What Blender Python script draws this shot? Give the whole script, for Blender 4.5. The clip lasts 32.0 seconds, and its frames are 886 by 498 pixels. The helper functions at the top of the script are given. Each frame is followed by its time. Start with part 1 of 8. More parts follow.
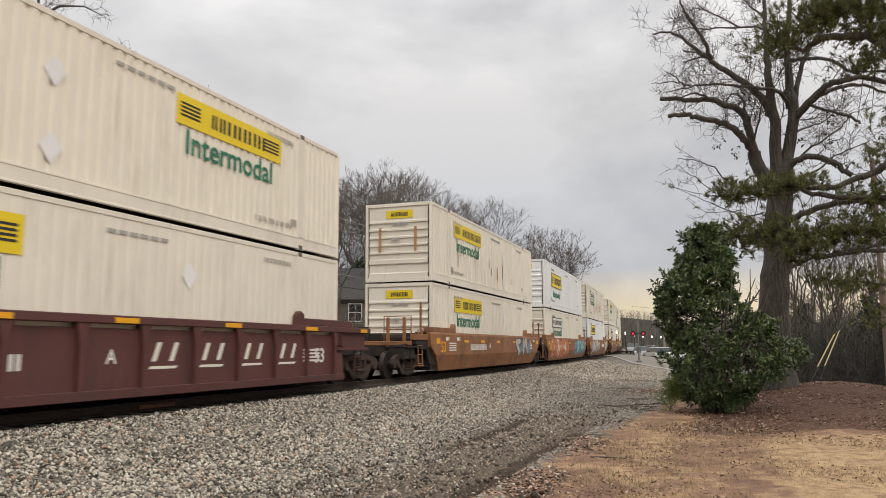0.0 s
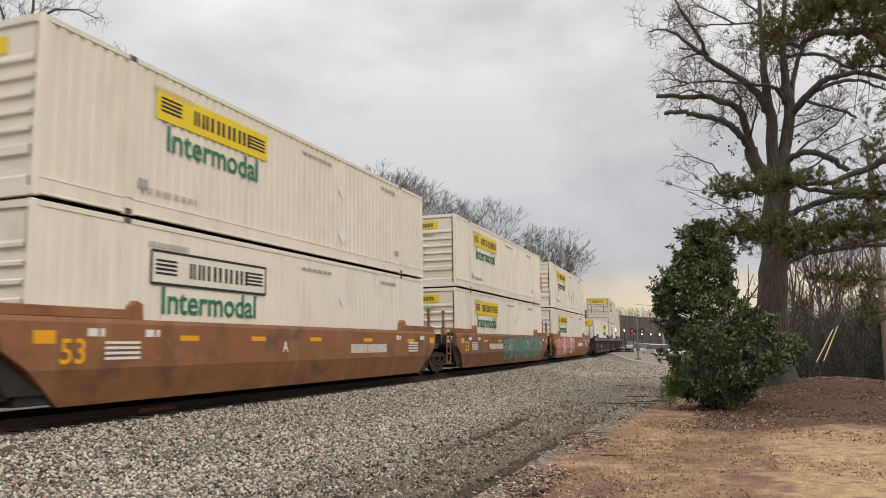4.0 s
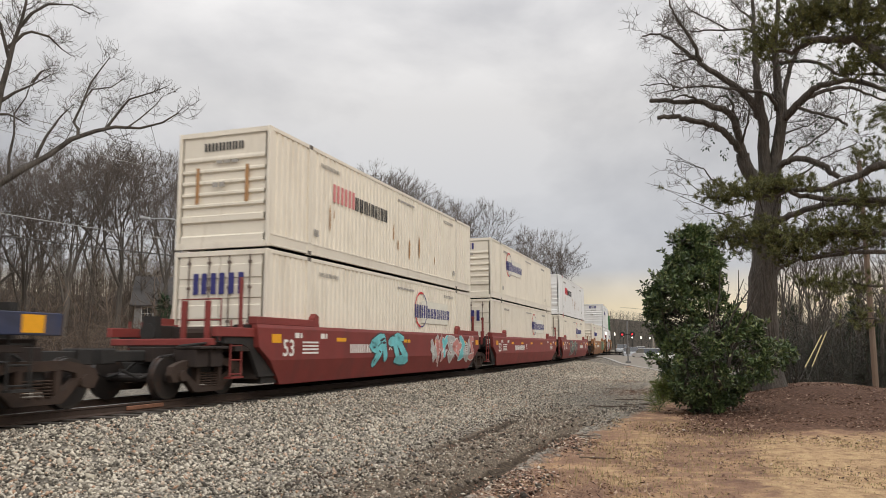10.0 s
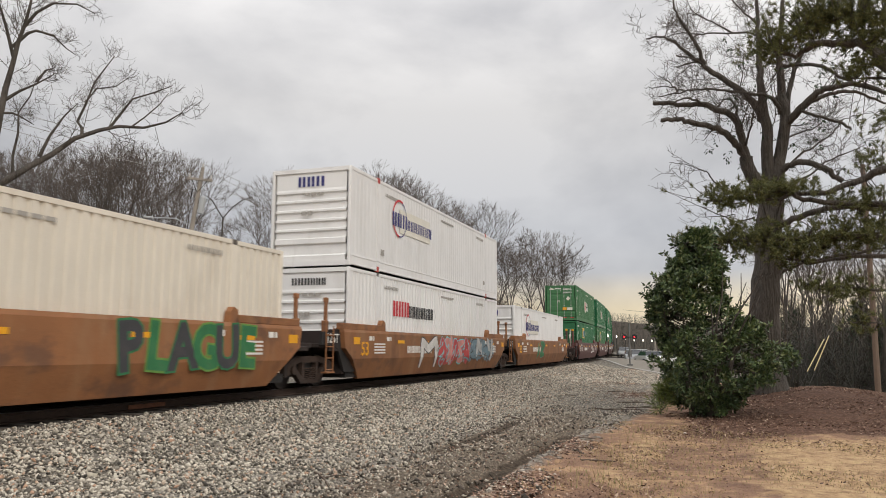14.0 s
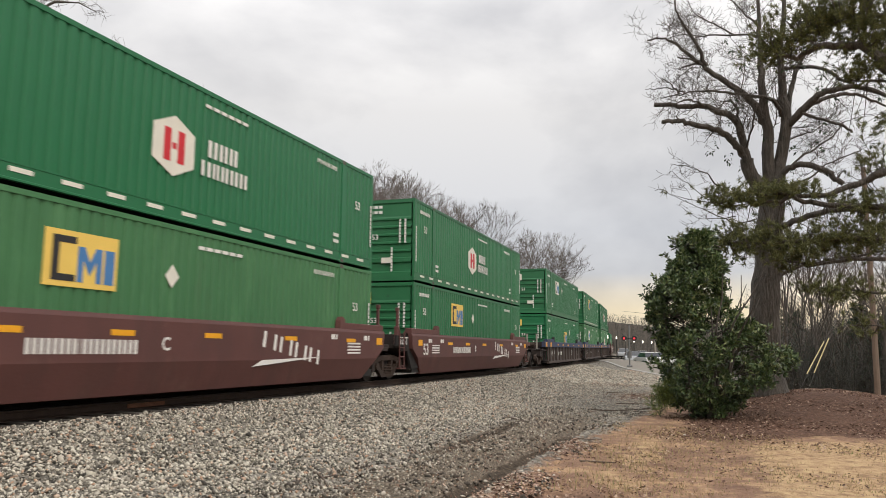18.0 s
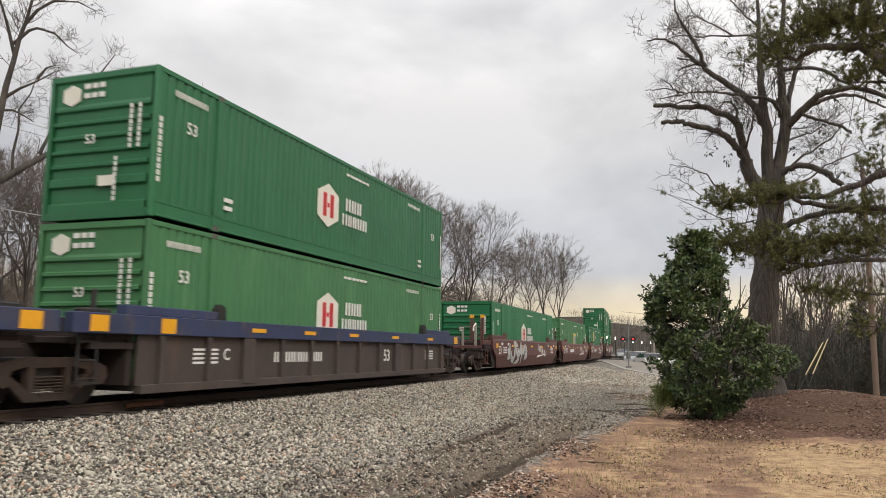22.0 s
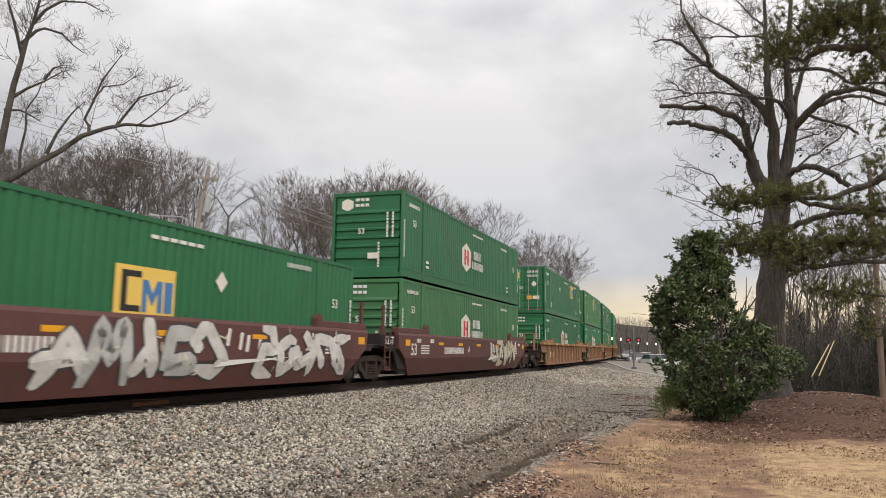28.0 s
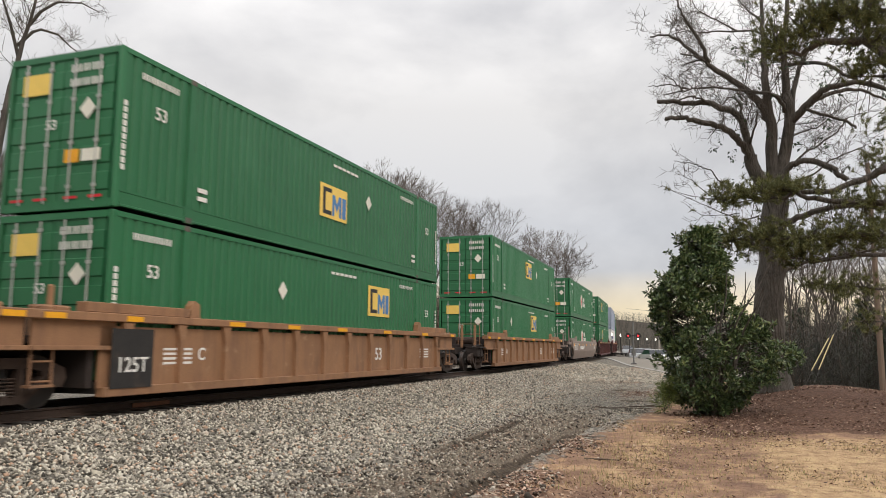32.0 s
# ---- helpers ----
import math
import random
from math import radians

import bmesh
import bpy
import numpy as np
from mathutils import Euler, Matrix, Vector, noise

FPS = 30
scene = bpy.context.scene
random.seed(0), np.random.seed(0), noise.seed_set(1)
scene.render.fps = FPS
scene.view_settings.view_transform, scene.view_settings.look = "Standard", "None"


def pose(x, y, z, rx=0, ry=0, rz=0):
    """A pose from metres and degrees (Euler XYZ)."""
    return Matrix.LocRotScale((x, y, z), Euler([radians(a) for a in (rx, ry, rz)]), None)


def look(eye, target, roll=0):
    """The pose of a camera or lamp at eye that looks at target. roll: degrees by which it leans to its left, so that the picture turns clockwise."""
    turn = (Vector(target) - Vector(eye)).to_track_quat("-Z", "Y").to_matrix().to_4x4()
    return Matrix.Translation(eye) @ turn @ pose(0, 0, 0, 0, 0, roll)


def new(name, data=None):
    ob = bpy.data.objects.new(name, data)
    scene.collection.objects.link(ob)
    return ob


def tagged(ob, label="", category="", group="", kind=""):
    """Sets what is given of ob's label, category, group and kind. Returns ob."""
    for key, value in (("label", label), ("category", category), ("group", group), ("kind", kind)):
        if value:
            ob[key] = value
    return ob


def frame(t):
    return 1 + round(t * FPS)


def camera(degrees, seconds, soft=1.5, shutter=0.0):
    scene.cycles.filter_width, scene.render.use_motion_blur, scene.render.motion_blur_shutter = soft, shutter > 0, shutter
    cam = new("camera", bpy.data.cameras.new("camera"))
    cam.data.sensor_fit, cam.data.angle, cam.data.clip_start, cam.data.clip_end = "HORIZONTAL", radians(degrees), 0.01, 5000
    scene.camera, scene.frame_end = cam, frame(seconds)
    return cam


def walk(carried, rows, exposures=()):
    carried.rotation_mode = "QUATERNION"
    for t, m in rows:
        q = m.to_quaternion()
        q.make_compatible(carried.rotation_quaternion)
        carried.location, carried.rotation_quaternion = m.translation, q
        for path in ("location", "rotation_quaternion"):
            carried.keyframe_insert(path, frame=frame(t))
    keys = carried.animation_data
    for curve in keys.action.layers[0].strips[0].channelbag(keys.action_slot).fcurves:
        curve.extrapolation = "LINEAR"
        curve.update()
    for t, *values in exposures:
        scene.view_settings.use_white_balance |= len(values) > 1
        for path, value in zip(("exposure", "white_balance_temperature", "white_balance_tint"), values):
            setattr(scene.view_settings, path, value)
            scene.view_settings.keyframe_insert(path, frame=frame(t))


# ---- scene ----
# Axes: +y runs along the track away from the camera, x = 0 at the camera, z = 0 at the rail head.
EYE_Z = 0.97
cam = camera(60.59, 32.0, soft=0.45, shutter=0.14)


def aim(yaw, pitch, roll):
    """The hand-held camera's pose: degrees left of +y, up, and roll."""
    a, b, c = radians(yaw), radians(pitch), radians(roll)
    fwd = Vector((-math.sin(a) * math.cos(b), math.cos(a) * math.cos(b), math.sin(b)))
    right = Vector((math.cos(a), math.sin(a), 0))
    up = right.cross(fwd)
    r2 = right * math.cos(c) + up * math.sin(c)
    u2 = up * math.cos(c) - right * math.sin(c)
    m = Matrix((r2, u2, -fwd)).transposed().to_4x4()
    m.translation = (0, 0, EYE_Z)
    return m


HELD = [
    (0.0, 20.09, 7.12, -0.31),    (0.5, 20.10, 7.08, -0.37),    (1.0, 20.07, 7.08, -0.41),    (1.5, 20.05, 7.22, -0.55),
    (2.0, 20.08, 7.27, -0.60),    (2.5, 20.06, 7.20, -0.79),    (3.0, 20.03, 7.07, -0.93),    (3.5, 19.96, 7.10, -1.07),
    (5.5, 19.89, 7.05, -0.45),    (6.0, 19.87, 7.09, -0.50),    (6.5, 19.85, 7.15, -0.47),    (7.0, 19.87, 7.15, -0.51),
    (7.5, 19.87, 7.17, -0.47),    (8.0, 19.83, 7.25, -0.43),    (8.5, 19.68, 7.27, -0.52),    (9.0, 19.44, 7.22, -0.44),
    (9.5, 19.28, 7.24, -0.31),    (10.0, 19.33, 7.17, -0.28),    (10.5, 19.29, 7.13, -0.20),    (11.0, 19.33, 7.16, -0.29),
    (11.5, 19.39, 7.30, -0.25),    (12.0, 19.43, 7.41, -0.18),    (12.5, 19.45, 7.39, -0.16),    (13.0, 19.42, 7.32, -0.06),
    (13.5, 19.53, 7.28, 0.03),    (14.0, 19.51, 7.27, 0.12),    (14.5, 19.48, 7.30, 0.22),    (16.5, 19.54, 7.26, 0.29),
    (17.0, 19.57, 7.35, 0.46),    (17.5, 19.62, 7.37, 0.52),    (18.0, 19.53, 7.30, 0.43),    (18.5, 19.46, 7.22, 0.32),
    (19.0, 19.43, 7.18, 0.21),    (19.5, 19.32, 7.24, 0.14),    (20.0, 19.20, 7.24, 0.08),    (20.5, 19.22, 7.31, 0.09),
    (21.0, 19.27, 7.33, 0.21),    (21.5, 19.35, 7.31, 0.38),    (22.0, 19.47, 7.31, 0.55),    (22.5, 19.60, 7.35, 0.54),
    (23.0, 19.54, 7.40, 0.37),    (23.5, 19.38, 7.59, 0.18),    (24.0, 19.29, 7.78, 0.08),    (24.5, 19.24, 7.91, 0.11),
    (25.0, 19.39, 7.95, 0.17),    (25.5, 19.46, 7.87, 0.24),    (27.5, 19.83, 7.40, 0.72),    (28.0, 19.87, 7.34, 0.75),
    (28.5, 19.87, 7.34, 0.71),    (29.0, 19.85, 7.33, 0.63),    (29.5, 19.81, 7.23, 0.58),    (30.0, 19.84, 7.17, 0.57),
    (30.5, 19.83, 7.17, 0.54),    (31.0, 19.79, 7.19, 0.42),    (31.5, 19.79, 7.16, 0.30),    (32.0, 19.79, 7.16, 0.18),
]
walk(cam, [(t, aim(a, b, c)) for t, a, b, c in HELD], [(0.0, -0.13, 6640, 10), (14.5, -0.13, 6640, 10), (17.0, 0.04, 6640, 10), (22.5, 0.04, 6640, 10), (24.0, -0.07, 6640, 10), (25.5, -0.08, 6640, 10), (28.0, 0.02, 6640, 10), (32.0, 0.04, 6640, 10)])

# ---------------------------------------------------------------- light
SUN_FROM = Vector((0.62, -0.52, 0.62))      # behind the camera, over its right shoulder, through thick cloud
SUN_EL = math.asin(SUN_FROM.normalized().z)
SUN_TURN = math.atan2(SUN_FROM.x, SUN_FROM.y)


def make_world():
    w = bpy.data.worlds.new("overcast")
    scene.world = w
    w.use_nodes = True
    nt = w.node_tree
    nt.nodes.clear()
    N, L = nt.nodes.new, nt.links.new
    out, bg = N("ShaderNodeOutputWorld"), N("ShaderNodeBackground")
    L(bg.outputs[0], out.inputs[0])
    sky = N("ShaderNodeTexSky")
    sky.sky_type = "NISHITA"
    sky.sun_disc = False
    sky.sun_elevation, sky.sun_rotation = SUN_EL, SUN_TURN
    dim = N("ShaderNodeMixRGB")
    dim.blend_type = "MULTIPLY"
    dim.inputs[0].default_value = 1
    dim.inputs[2].default_value = (0.06, 0.06, 0.06, 1)
    L(sky.outputs[0], dim.inputs[1])
    tc, sep = N("ShaderNodeTexCoord"), N("ShaderNodeSeparateXYZ")
    L(tc.outputs["Generated"], sep.inputs[0])
    # cloud sheet: stretched noise, brighter towards the zenith
    mp = N("ShaderNodeMapping")
    mp.inputs["Scale"].default_value = (1.0, 1.0, 1.7)
    mp.inputs["Location"].default_value = (0.35, 0.2, 0.1)
    L(tc.outputs["Generated"], mp.inputs[0])
    no = N("ShaderNodeTexNoise")
    no.inputs["Scale"].default_value = 2.9
    no.inputs["Detail"].default_value = 7
    no.inputs["Roughness"].default_value = 0.5
    no.inputs["Distortion"].default_value = 0.25
    L(mp.outputs[0], no.inputs["Vector"])
    cr = N("ShaderNodeValToRGB")
    e = cr.color_ramp.elements
    e[0].position, e[0].color = 0.34, (0.545, 0.55, 0.565, 1)
    e[1].position, e[1].color = 0.60, (0.865, 0.86, 0.85, 1)
    L(no.outputs["Fac"], cr.inputs[0])
    # height above the horizon
    hr = N("ShaderNodeValToRGB")
    h = hr.color_ramp.elements
    h[0].position, h[0].color = 0.0, (0.95, 0.83, 0.68, 1)
    h[1].position, h[1].color = 1.0, (2.7, 2.7, 2.75, 1)
    for p, c in ((0.045, (1.18, 1.02, 0.74, 1)), (0.07, (1.06, 0.97, 0.82, 1)), (0.095, (0.81, 0.83, 0.88, 1)), (0.15, (0.82, 0.845, 0.905, 1)),
                 (0.30, (0.98, 0.98, 1.0, 1)), (0.5, (1.45, 1.45, 1.48, 1))):
        n = h.new(p)
        n.color = c
    L(sep.outputs[2], hr.inputs[0])
    mul = N("ShaderNodeMixRGB")
    mul.blend_type = "MULTIPLY"
    mul.inputs[0].default_value = 1
    L(cr.outputs[0], mul.inputs[1])
    L(hr.outputs[0], mul.inputs[2])
    mix = N("ShaderNodeMixRGB")
    mix.inputs[0].default_value = 0.93
    L(dim.outputs[0], mix.inputs[1])
    L(mul.outputs[0], mix.inputs[2])
    L(mix.outputs[0], bg.inputs[0])
    bg.inputs[1].default_value = 1.0


make_world()
sun_data = bpy.data.lights.new("sun", "SUN")
sun_data.energy, sun_data.angle, sun_data.color = 1.3, radians(25), (1.0, 0.95, 0.87)
sun = new("sun", sun_data)
sun.matrix_world = look(SUN_FROM, (0, 0, 0))
scene.view_settings.exposure = 0.0


# ---------------------------------------------------------------- materials
MATS = {}


def mat(name, color, rough=0.7, metal=0.0, vary=0.15, scale=3.0, dirt=None, dirt_amount=0.0, dirt_scale=1.2,
        bump=0.0, bump_scale=40.0, streak=False, grain_scale=60.0, rand=0.0, spec=0.5, patch=None):
    """A painted, weathered or natural surface: two scales of tone, stains, fine relief."""
    if name in MATS:
        return MATS[name]
    m = bpy.data.materials.new(name)
    m.use_nodes = True
    nt = m.node_tree
    N, L = nt.nodes.new, nt.links.new
    b = nt.nodes["Principled BSDF"]
    b.inputs["Roughness"].default_value = rough
    b.inputs["Metallic"].default_value = metal
    b.inputs["Specular IOR Level"].default_value = spec
    tc = N("ShaderNodeTexCoord")
    n1 = N("ShaderNodeTexNoise")
    n1.inputs["Scale"].default_value = scale
    n1.inputs["Detail"].default_value = 4
    n2 = N("ShaderNodeTexNoise")
    n2.inputs["Scale"].default_value = grain_scale
    n2.inputs["Detail"].default_value = 2
    L(tc.outputs["Object"], n1.inputs["Vector"])
    L(tc.outputs["Object"], n2.inputs["Vector"])
    add = N("ShaderNodeMath")
    add.operation = "ADD"
    L(n1.outputs["Fac"], add.inputs[0])
    L(n2.outputs["Fac"], add.inputs[1])
    mr = N("ShaderNodeMapRange")
    mr.inputs[1].default_value, mr.inputs[2].default_value = 0.6, 1.4
    mr.inputs[3].default_value, mr.inputs[4].default_value = 1 - vary, 1 + vary
    L(add.outputs[0], mr.inputs[0])
    val = mr.outputs[0]
    if rand:
        oi = N("ShaderNodeObjectInfo")
        m2 = N("ShaderNodeMapRange")
        m2.inputs[3].default_value, m2.inputs[4].default_value = 1 - rand, 1 + rand
        L(oi.outputs["Random"], m2.inputs[0])
        mm = N("ShaderNodeMath")
        mm.operation = "MULTIPLY"
        L(val, mm.inputs[0])
        L(m2.outputs[0], mm.inputs[1])
        val = mm.outputs[0]
    sc = N("ShaderNodeVectorMath")
    sc.operation = "SCALE"
    sc.inputs[0].default_value = color
    L(val, sc.inputs["Scale"])
    col = sc.outputs[0]
    if dirt:
        mp = N("ShaderNodeMapping")
        mp.inputs["Scale"].default_value = (1, 1, 0.12) if streak else (1, 1, 1)
        L(tc.outputs["Object"], mp.inputs[0])
        n3 = N("ShaderNodeTexNoise")
        n3.inputs["Scale"].default_value = dirt_scale * (2.5 if streak else 1)
        n3.inputs["Detail"].default_value = 6
        n3.inputs["Roughness"].default_value = 0.65
        L(mp.outputs[0], n3.inputs["Vector"])
        r3 = N("ShaderNodeMapRange")
        r3.inputs[1].default_value, r3.inputs[2].default_value = 0.66 - 0.3 * dirt_amount, 0.80
        r3.inputs[4].default_value = min(1.0, 0.35 + dirt_amount)
        L(n3.outputs["Fac"], r3.inputs[0])
        mx = N("ShaderNodeMixRGB")
        mx.inputs[2].default_value = (*dirt, 1)
        L(r3.outputs[0], mx.inputs[0])
        L(col, mx.inputs[1])
        col = mx.outputs[0]
    for k, (tone, size, lo, much) in enumerate(patch or ()):
        mp = N("ShaderNodeMapping")
        mp.inputs["Scale"].default_value = (size, size * (0.8 if k % 2 else 1.6), size * (1.3 if k % 2 else 0.5))
        mp.inputs["Location"].default_value = (3.1 * k, 1.7 * k, 5.3 * k)
        L(tc.outputs["Object"], mp.inputs[0])
        n5 = N("ShaderNodeTexNoise")
        n5.inputs["Scale"].default_value, n5.inputs["Detail"].default_value, n5.inputs["Roughness"].default_value = 1.0, 8, 0.62
        if rand:
            oi2, shift = N("ShaderNodeObjectInfo"), N("ShaderNodeVectorMath")
            shift.operation = "MULTIPLY_ADD"
            shift.inputs[1].default_value = (40, 40, 40)
            L(oi2.outputs["Random"], shift.inputs[0])
            L(mp.outputs[0], shift.inputs[2])
            L(shift.outputs[0], n5.inputs["Vector"])
        else:
            L(mp.outputs[0], n5.inputs["Vector"])
        r5 = N("ShaderNodeMapRange")
        r5.inputs[1].default_value, r5.inputs[2].default_value, r5.inputs[4].default_value = lo, lo + 0.12, much
        L(n5.outputs["Fac"], r5.inputs[0])
        m5 = N("ShaderNodeMixRGB")
        m5.inputs[2].default_value = (*tone, 1)
        L(r5.outputs[0], m5.inputs[0])
        L(col, m5.inputs[1])
        col = m5.outputs[0]
    L(col, b.inputs["Base Color"])
    if bump:
        bp = N("ShaderNodeBump")
        bp.inputs["Strength"].default_value = 1.0
        bp.inputs["Distance"].default_value = bump
        n4 = N("ShaderNodeTexNoise")
        n4.inputs["Scale"].default_value = bump_scale
        n4.inputs["Detail"].default_value = 5
        if streak and bump > 0.02:
            mb = N("ShaderNodeMapping")
            mb.inputs["Scale"].default_value = (1, 1, 0.16)
            L(tc.outputs["Object"], mb.inputs[0])
            L(mb.outputs[0], n4.inputs["Vector"])
        else:
            L(tc.outputs["Object"], n4.inputs["Vector"])
        L(n4.outputs["Fac"], bp.inputs["Height"])
        L(bp.outputs[0], b.inputs["Normal"])
    MATS[name] = m
    return m


RUST = (0.16, 0.065, 0.03)
M_RAIL = mat("rail steel", (0.052, 0.032, 0.023), 0.75, 0.0, 0.3, 6, bump=0.002)
M_RAILTOP = mat("worn rail head", (0.32, 0.31, 0.30), 0.35, 1.0, 0.1)
M_TIE = mat("creosoted timber", (0.045, 0.037, 0.030), 0.9, 0, 0.35, 4, bump=0.006, bump_scale=25, rand=0.3)
M_STEELDK = mat("grimy dark steel", (0.020, 0.018, 0.017), 0.75, 0.0, 0.35, 5, (0.10, 0.06, 0.04), 0.3, bump=0.003)
M_WHEEL = mat("wheel steel", (0.022, 0.017, 0.015), 0.6, 0.0, 0.3, 6, RUST, 0.3)
M_TREAD = mat("worn wheel tread", (0.07, 0.062, 0.055), 0.5, 0.8, 0.15)
M_ORANGE = mat("reflector yellow", (0.78, 0.36, 0.012), 0.5, 0, 0.08, 10)
M_WHITEPAINT = mat("white lettering paint", (0.72, 0.70, 0.66), 0.7, 0, 0.12, 8)
M_GREENTXT = mat("green lettering", (0.015, 0.16, 0.085), 0.6, 0, 0.08)
M_YELLOW = mat("yellow sign vinyl", (0.76, 0.56, 0.012), 0.5, 0, 0.07, 4)
M_BLACKTXT = mat("black lettering", (0.02, 0.02, 0.022), 0.6, 0, 0.1)
M_GREYTXT = mat("faded grey lettering", (0.36, 0.34, 0.31), 0.8, 0, 0.15)
M_BLUETXT = mat("navy lettering", (0.03, 0.03, 0.16), 0.6, 0, 0.1)
M_REDTXT = mat("red lettering", (0.55, 0.02, 0.03), 0.6, 0, 0.1)
M_PINKTXT = mat("faded red lettering", (0.62, 0.22, 0.22), 0.7, 0, 0.15)
M_EMPBLUE = mat("blue lettering", (0.06, 0.19, 0.42), 0.6, 0, 0.1)
M_EMPYEL = mat("pale yellow sign", (0.80, 0.55, 0.12), 0.6, 0, 0.08)
M_EMPWHITE = mat("white sign", (0.72, 0.69, 0.60), 0.6, 0, 0.08)
M_BARK = mat("grey-brown bark", (0.092, 0.079, 0.067), 0.95, 0, 0.55, 2.5, (0.018, 0.014, 0.012), 0.55, 4.6, 0.11, 16, True)
M_TWIG = mat("bare twigs", (0.085, 0.069, 0.058), 0.95, 0, 0.3, 2)
M_TWIGFAR = mat("distant bare twigs", (0.110, 0.090, 0.076), 0.95, 0, 0.25, 0.4, rand=0.3)

# ---------------------------------------------------------------- mesh helpers
def thing(name, m=None):
    ob = new(name)
    ob.empty_display_size = 0.2
    if m is not None:
        ob.matrix_basis = m
    return ob


def mesh_of(name, bm, material):
    me = bpy.data.meshes.new(name)
    bm.to_mesh(me)
    bm.free()
    for mt in (material if isinstance(material, (list, tuple)) else [material]):
        me.materials.append(mt)
    return me


def part(name, bm, material, parent=None, label="", at=None):
    """One mesh object, under a thing or a part. bm: a bmesh, or a mesh that alike parts share."""
    me = bm if isinstance(bm, bpy.types.Mesh) else mesh_of(name, bm, material)
    ob = new(name, me)
    ob.parent = parent
    if at is not None:
        ob.matrix_basis = at
    if label:
        ob["label"] = label
    if name in ("spring_nest", "stencil", "sign_writing", "end_writing", "end_stencil", "sign_stripes", "graffiti_cloud", "graffiti_line"):
        ob["kind"] = "stuff"
    return ob


def box(bm, x0, x1, y0, y1, z0, z1, bevel=0.0):
    v = [bm.verts.new((x, y, z)) for z in (z0, z1) for x, y in ((x0, y0), (x1, y0), (x1, y1), (x0, y1))]
    f = [bm.faces.new([v[i] for i in q]) for q in ((3, 2, 1, 0), (4, 5, 6, 7), (0, 1, 5, 4), (1, 2, 6, 5), (2, 3, 7, 6), (3, 0, 4, 7))]
    if bevel:
        bmesh.ops.bevel(bm, geom=list({e for q in f for e in q.edges}), offset=bevel, segments=1, affect="EDGES")
    return v


def boxes(*dims, bevel=0.0):
    bm = bmesh.new()
    for d in dims:
        box(bm, *d, bevel=bevel)
    return bm


def prism(bm, poly, x0, x1):
    """A (y, z) outline drawn out along x."""
    a = [bm.verts.new((x0, y, z)) for y, z in poly]
    b = [bm.verts.new((x1, y, z)) for y, z in poly]
    n = len(poly)
    bm.faces.new(a)
    bm.faces.new(b[::-1])
    for i in range(n):
        bm.faces.new((a[i], b[i], b[(i + 1) % n], a[(i + 1) % n]))


def tube(bm, pts, radii, sides=6):
    """A tapered tube along points."""
    rings = []
    up = Vector((0.31, 0.17, 0.93)).normalized()
    for i, p in enumerate(pts):
        d = (Vector(pts[min(i + 1, len(pts) - 1)]) - Vector(pts[max(i - 1, 0)])).normalized()
        a = d.cross(up)
        a = a.normalized() if a.length > 1e-4 else Vector((1, 0, 0))
        b = d.cross(a)
        r = radii[i] if isinstance(radii, (list, tuple)) else radii
        rings.append([bm.verts.new(Vector(p) + (a * math.cos(2 * math.pi * k / sides) + b * math.sin(2 * math.pi * k / sides)) * r)
                      for k in range(sides)])
    for r0, r1 in zip(rings, rings[1:]):
        for k in range(sides):
            bm.faces.new((r0[k], r0[(k + 1) % sides], r1[(k + 1) % sides], r1[k]))
    bm.faces.new(rings[0][::-1])
    bm.faces.new(rings[-1])


def disc(bm, r, x0, x1, y=0, z=0, n=24):
    a = [bm.verts.new((x0, y + r * math.cos(2 * math.pi * k / n), z + r * math.sin(2 * math.pi * k / n))) for k in range(n)]
    b = [bm.verts.new((x1, y + r * math.cos(2 * math.pi * k / n), z + r * math.sin(2 * math.pi * k / n))) for k in range(n)]
    bm.faces.new(a)
    bm.faces.new(b[::-1])
    for k in range(n):
        bm.faces.new((a[k], b[k], b[(k + 1) % n], a[(k + 1) % n]))


# ---------------------------------------------------------------- the line
TRACK_X = -10.95
_S = np.arange(-800.0, 1000.0, 1.0)
_K = np.interp(_S, [-800, -40, 10, 50, 90, 130, 1000], [0, 0.0, 0.00012, 0.00131, 0.00090, 0.00110, 0.00110])
_TH = np.cumsum(_K)
_TH -= np.interp(10, _S, _TH)
_X = np.cumsum(-np.sin(_TH))
_Y = np.cumsum(np.cos(_TH))
_X -= np.interp(0, _S, _X)
_Y -= np.interp(0, _S, _Y)


def rail_z(s):
    s = np.clip(s, -20, 90)
    return -0.00685 * s + 0.0000416 * s * s


def on_track(s):
    """Centre line at s metres along it."""
    return TRACK_X + float(np.interp(s, _S, _X)), float(np.interp(s, _S, _Y)), float(rail_z(s))


def track_x_at(y):
    return TRACK_X + np.interp(y, _Y, _X)


def smooth(a, b, v):
    t = np.clip((v - a) / (b - a), 0, 1)
    return t * t * (3 - 2 * t)


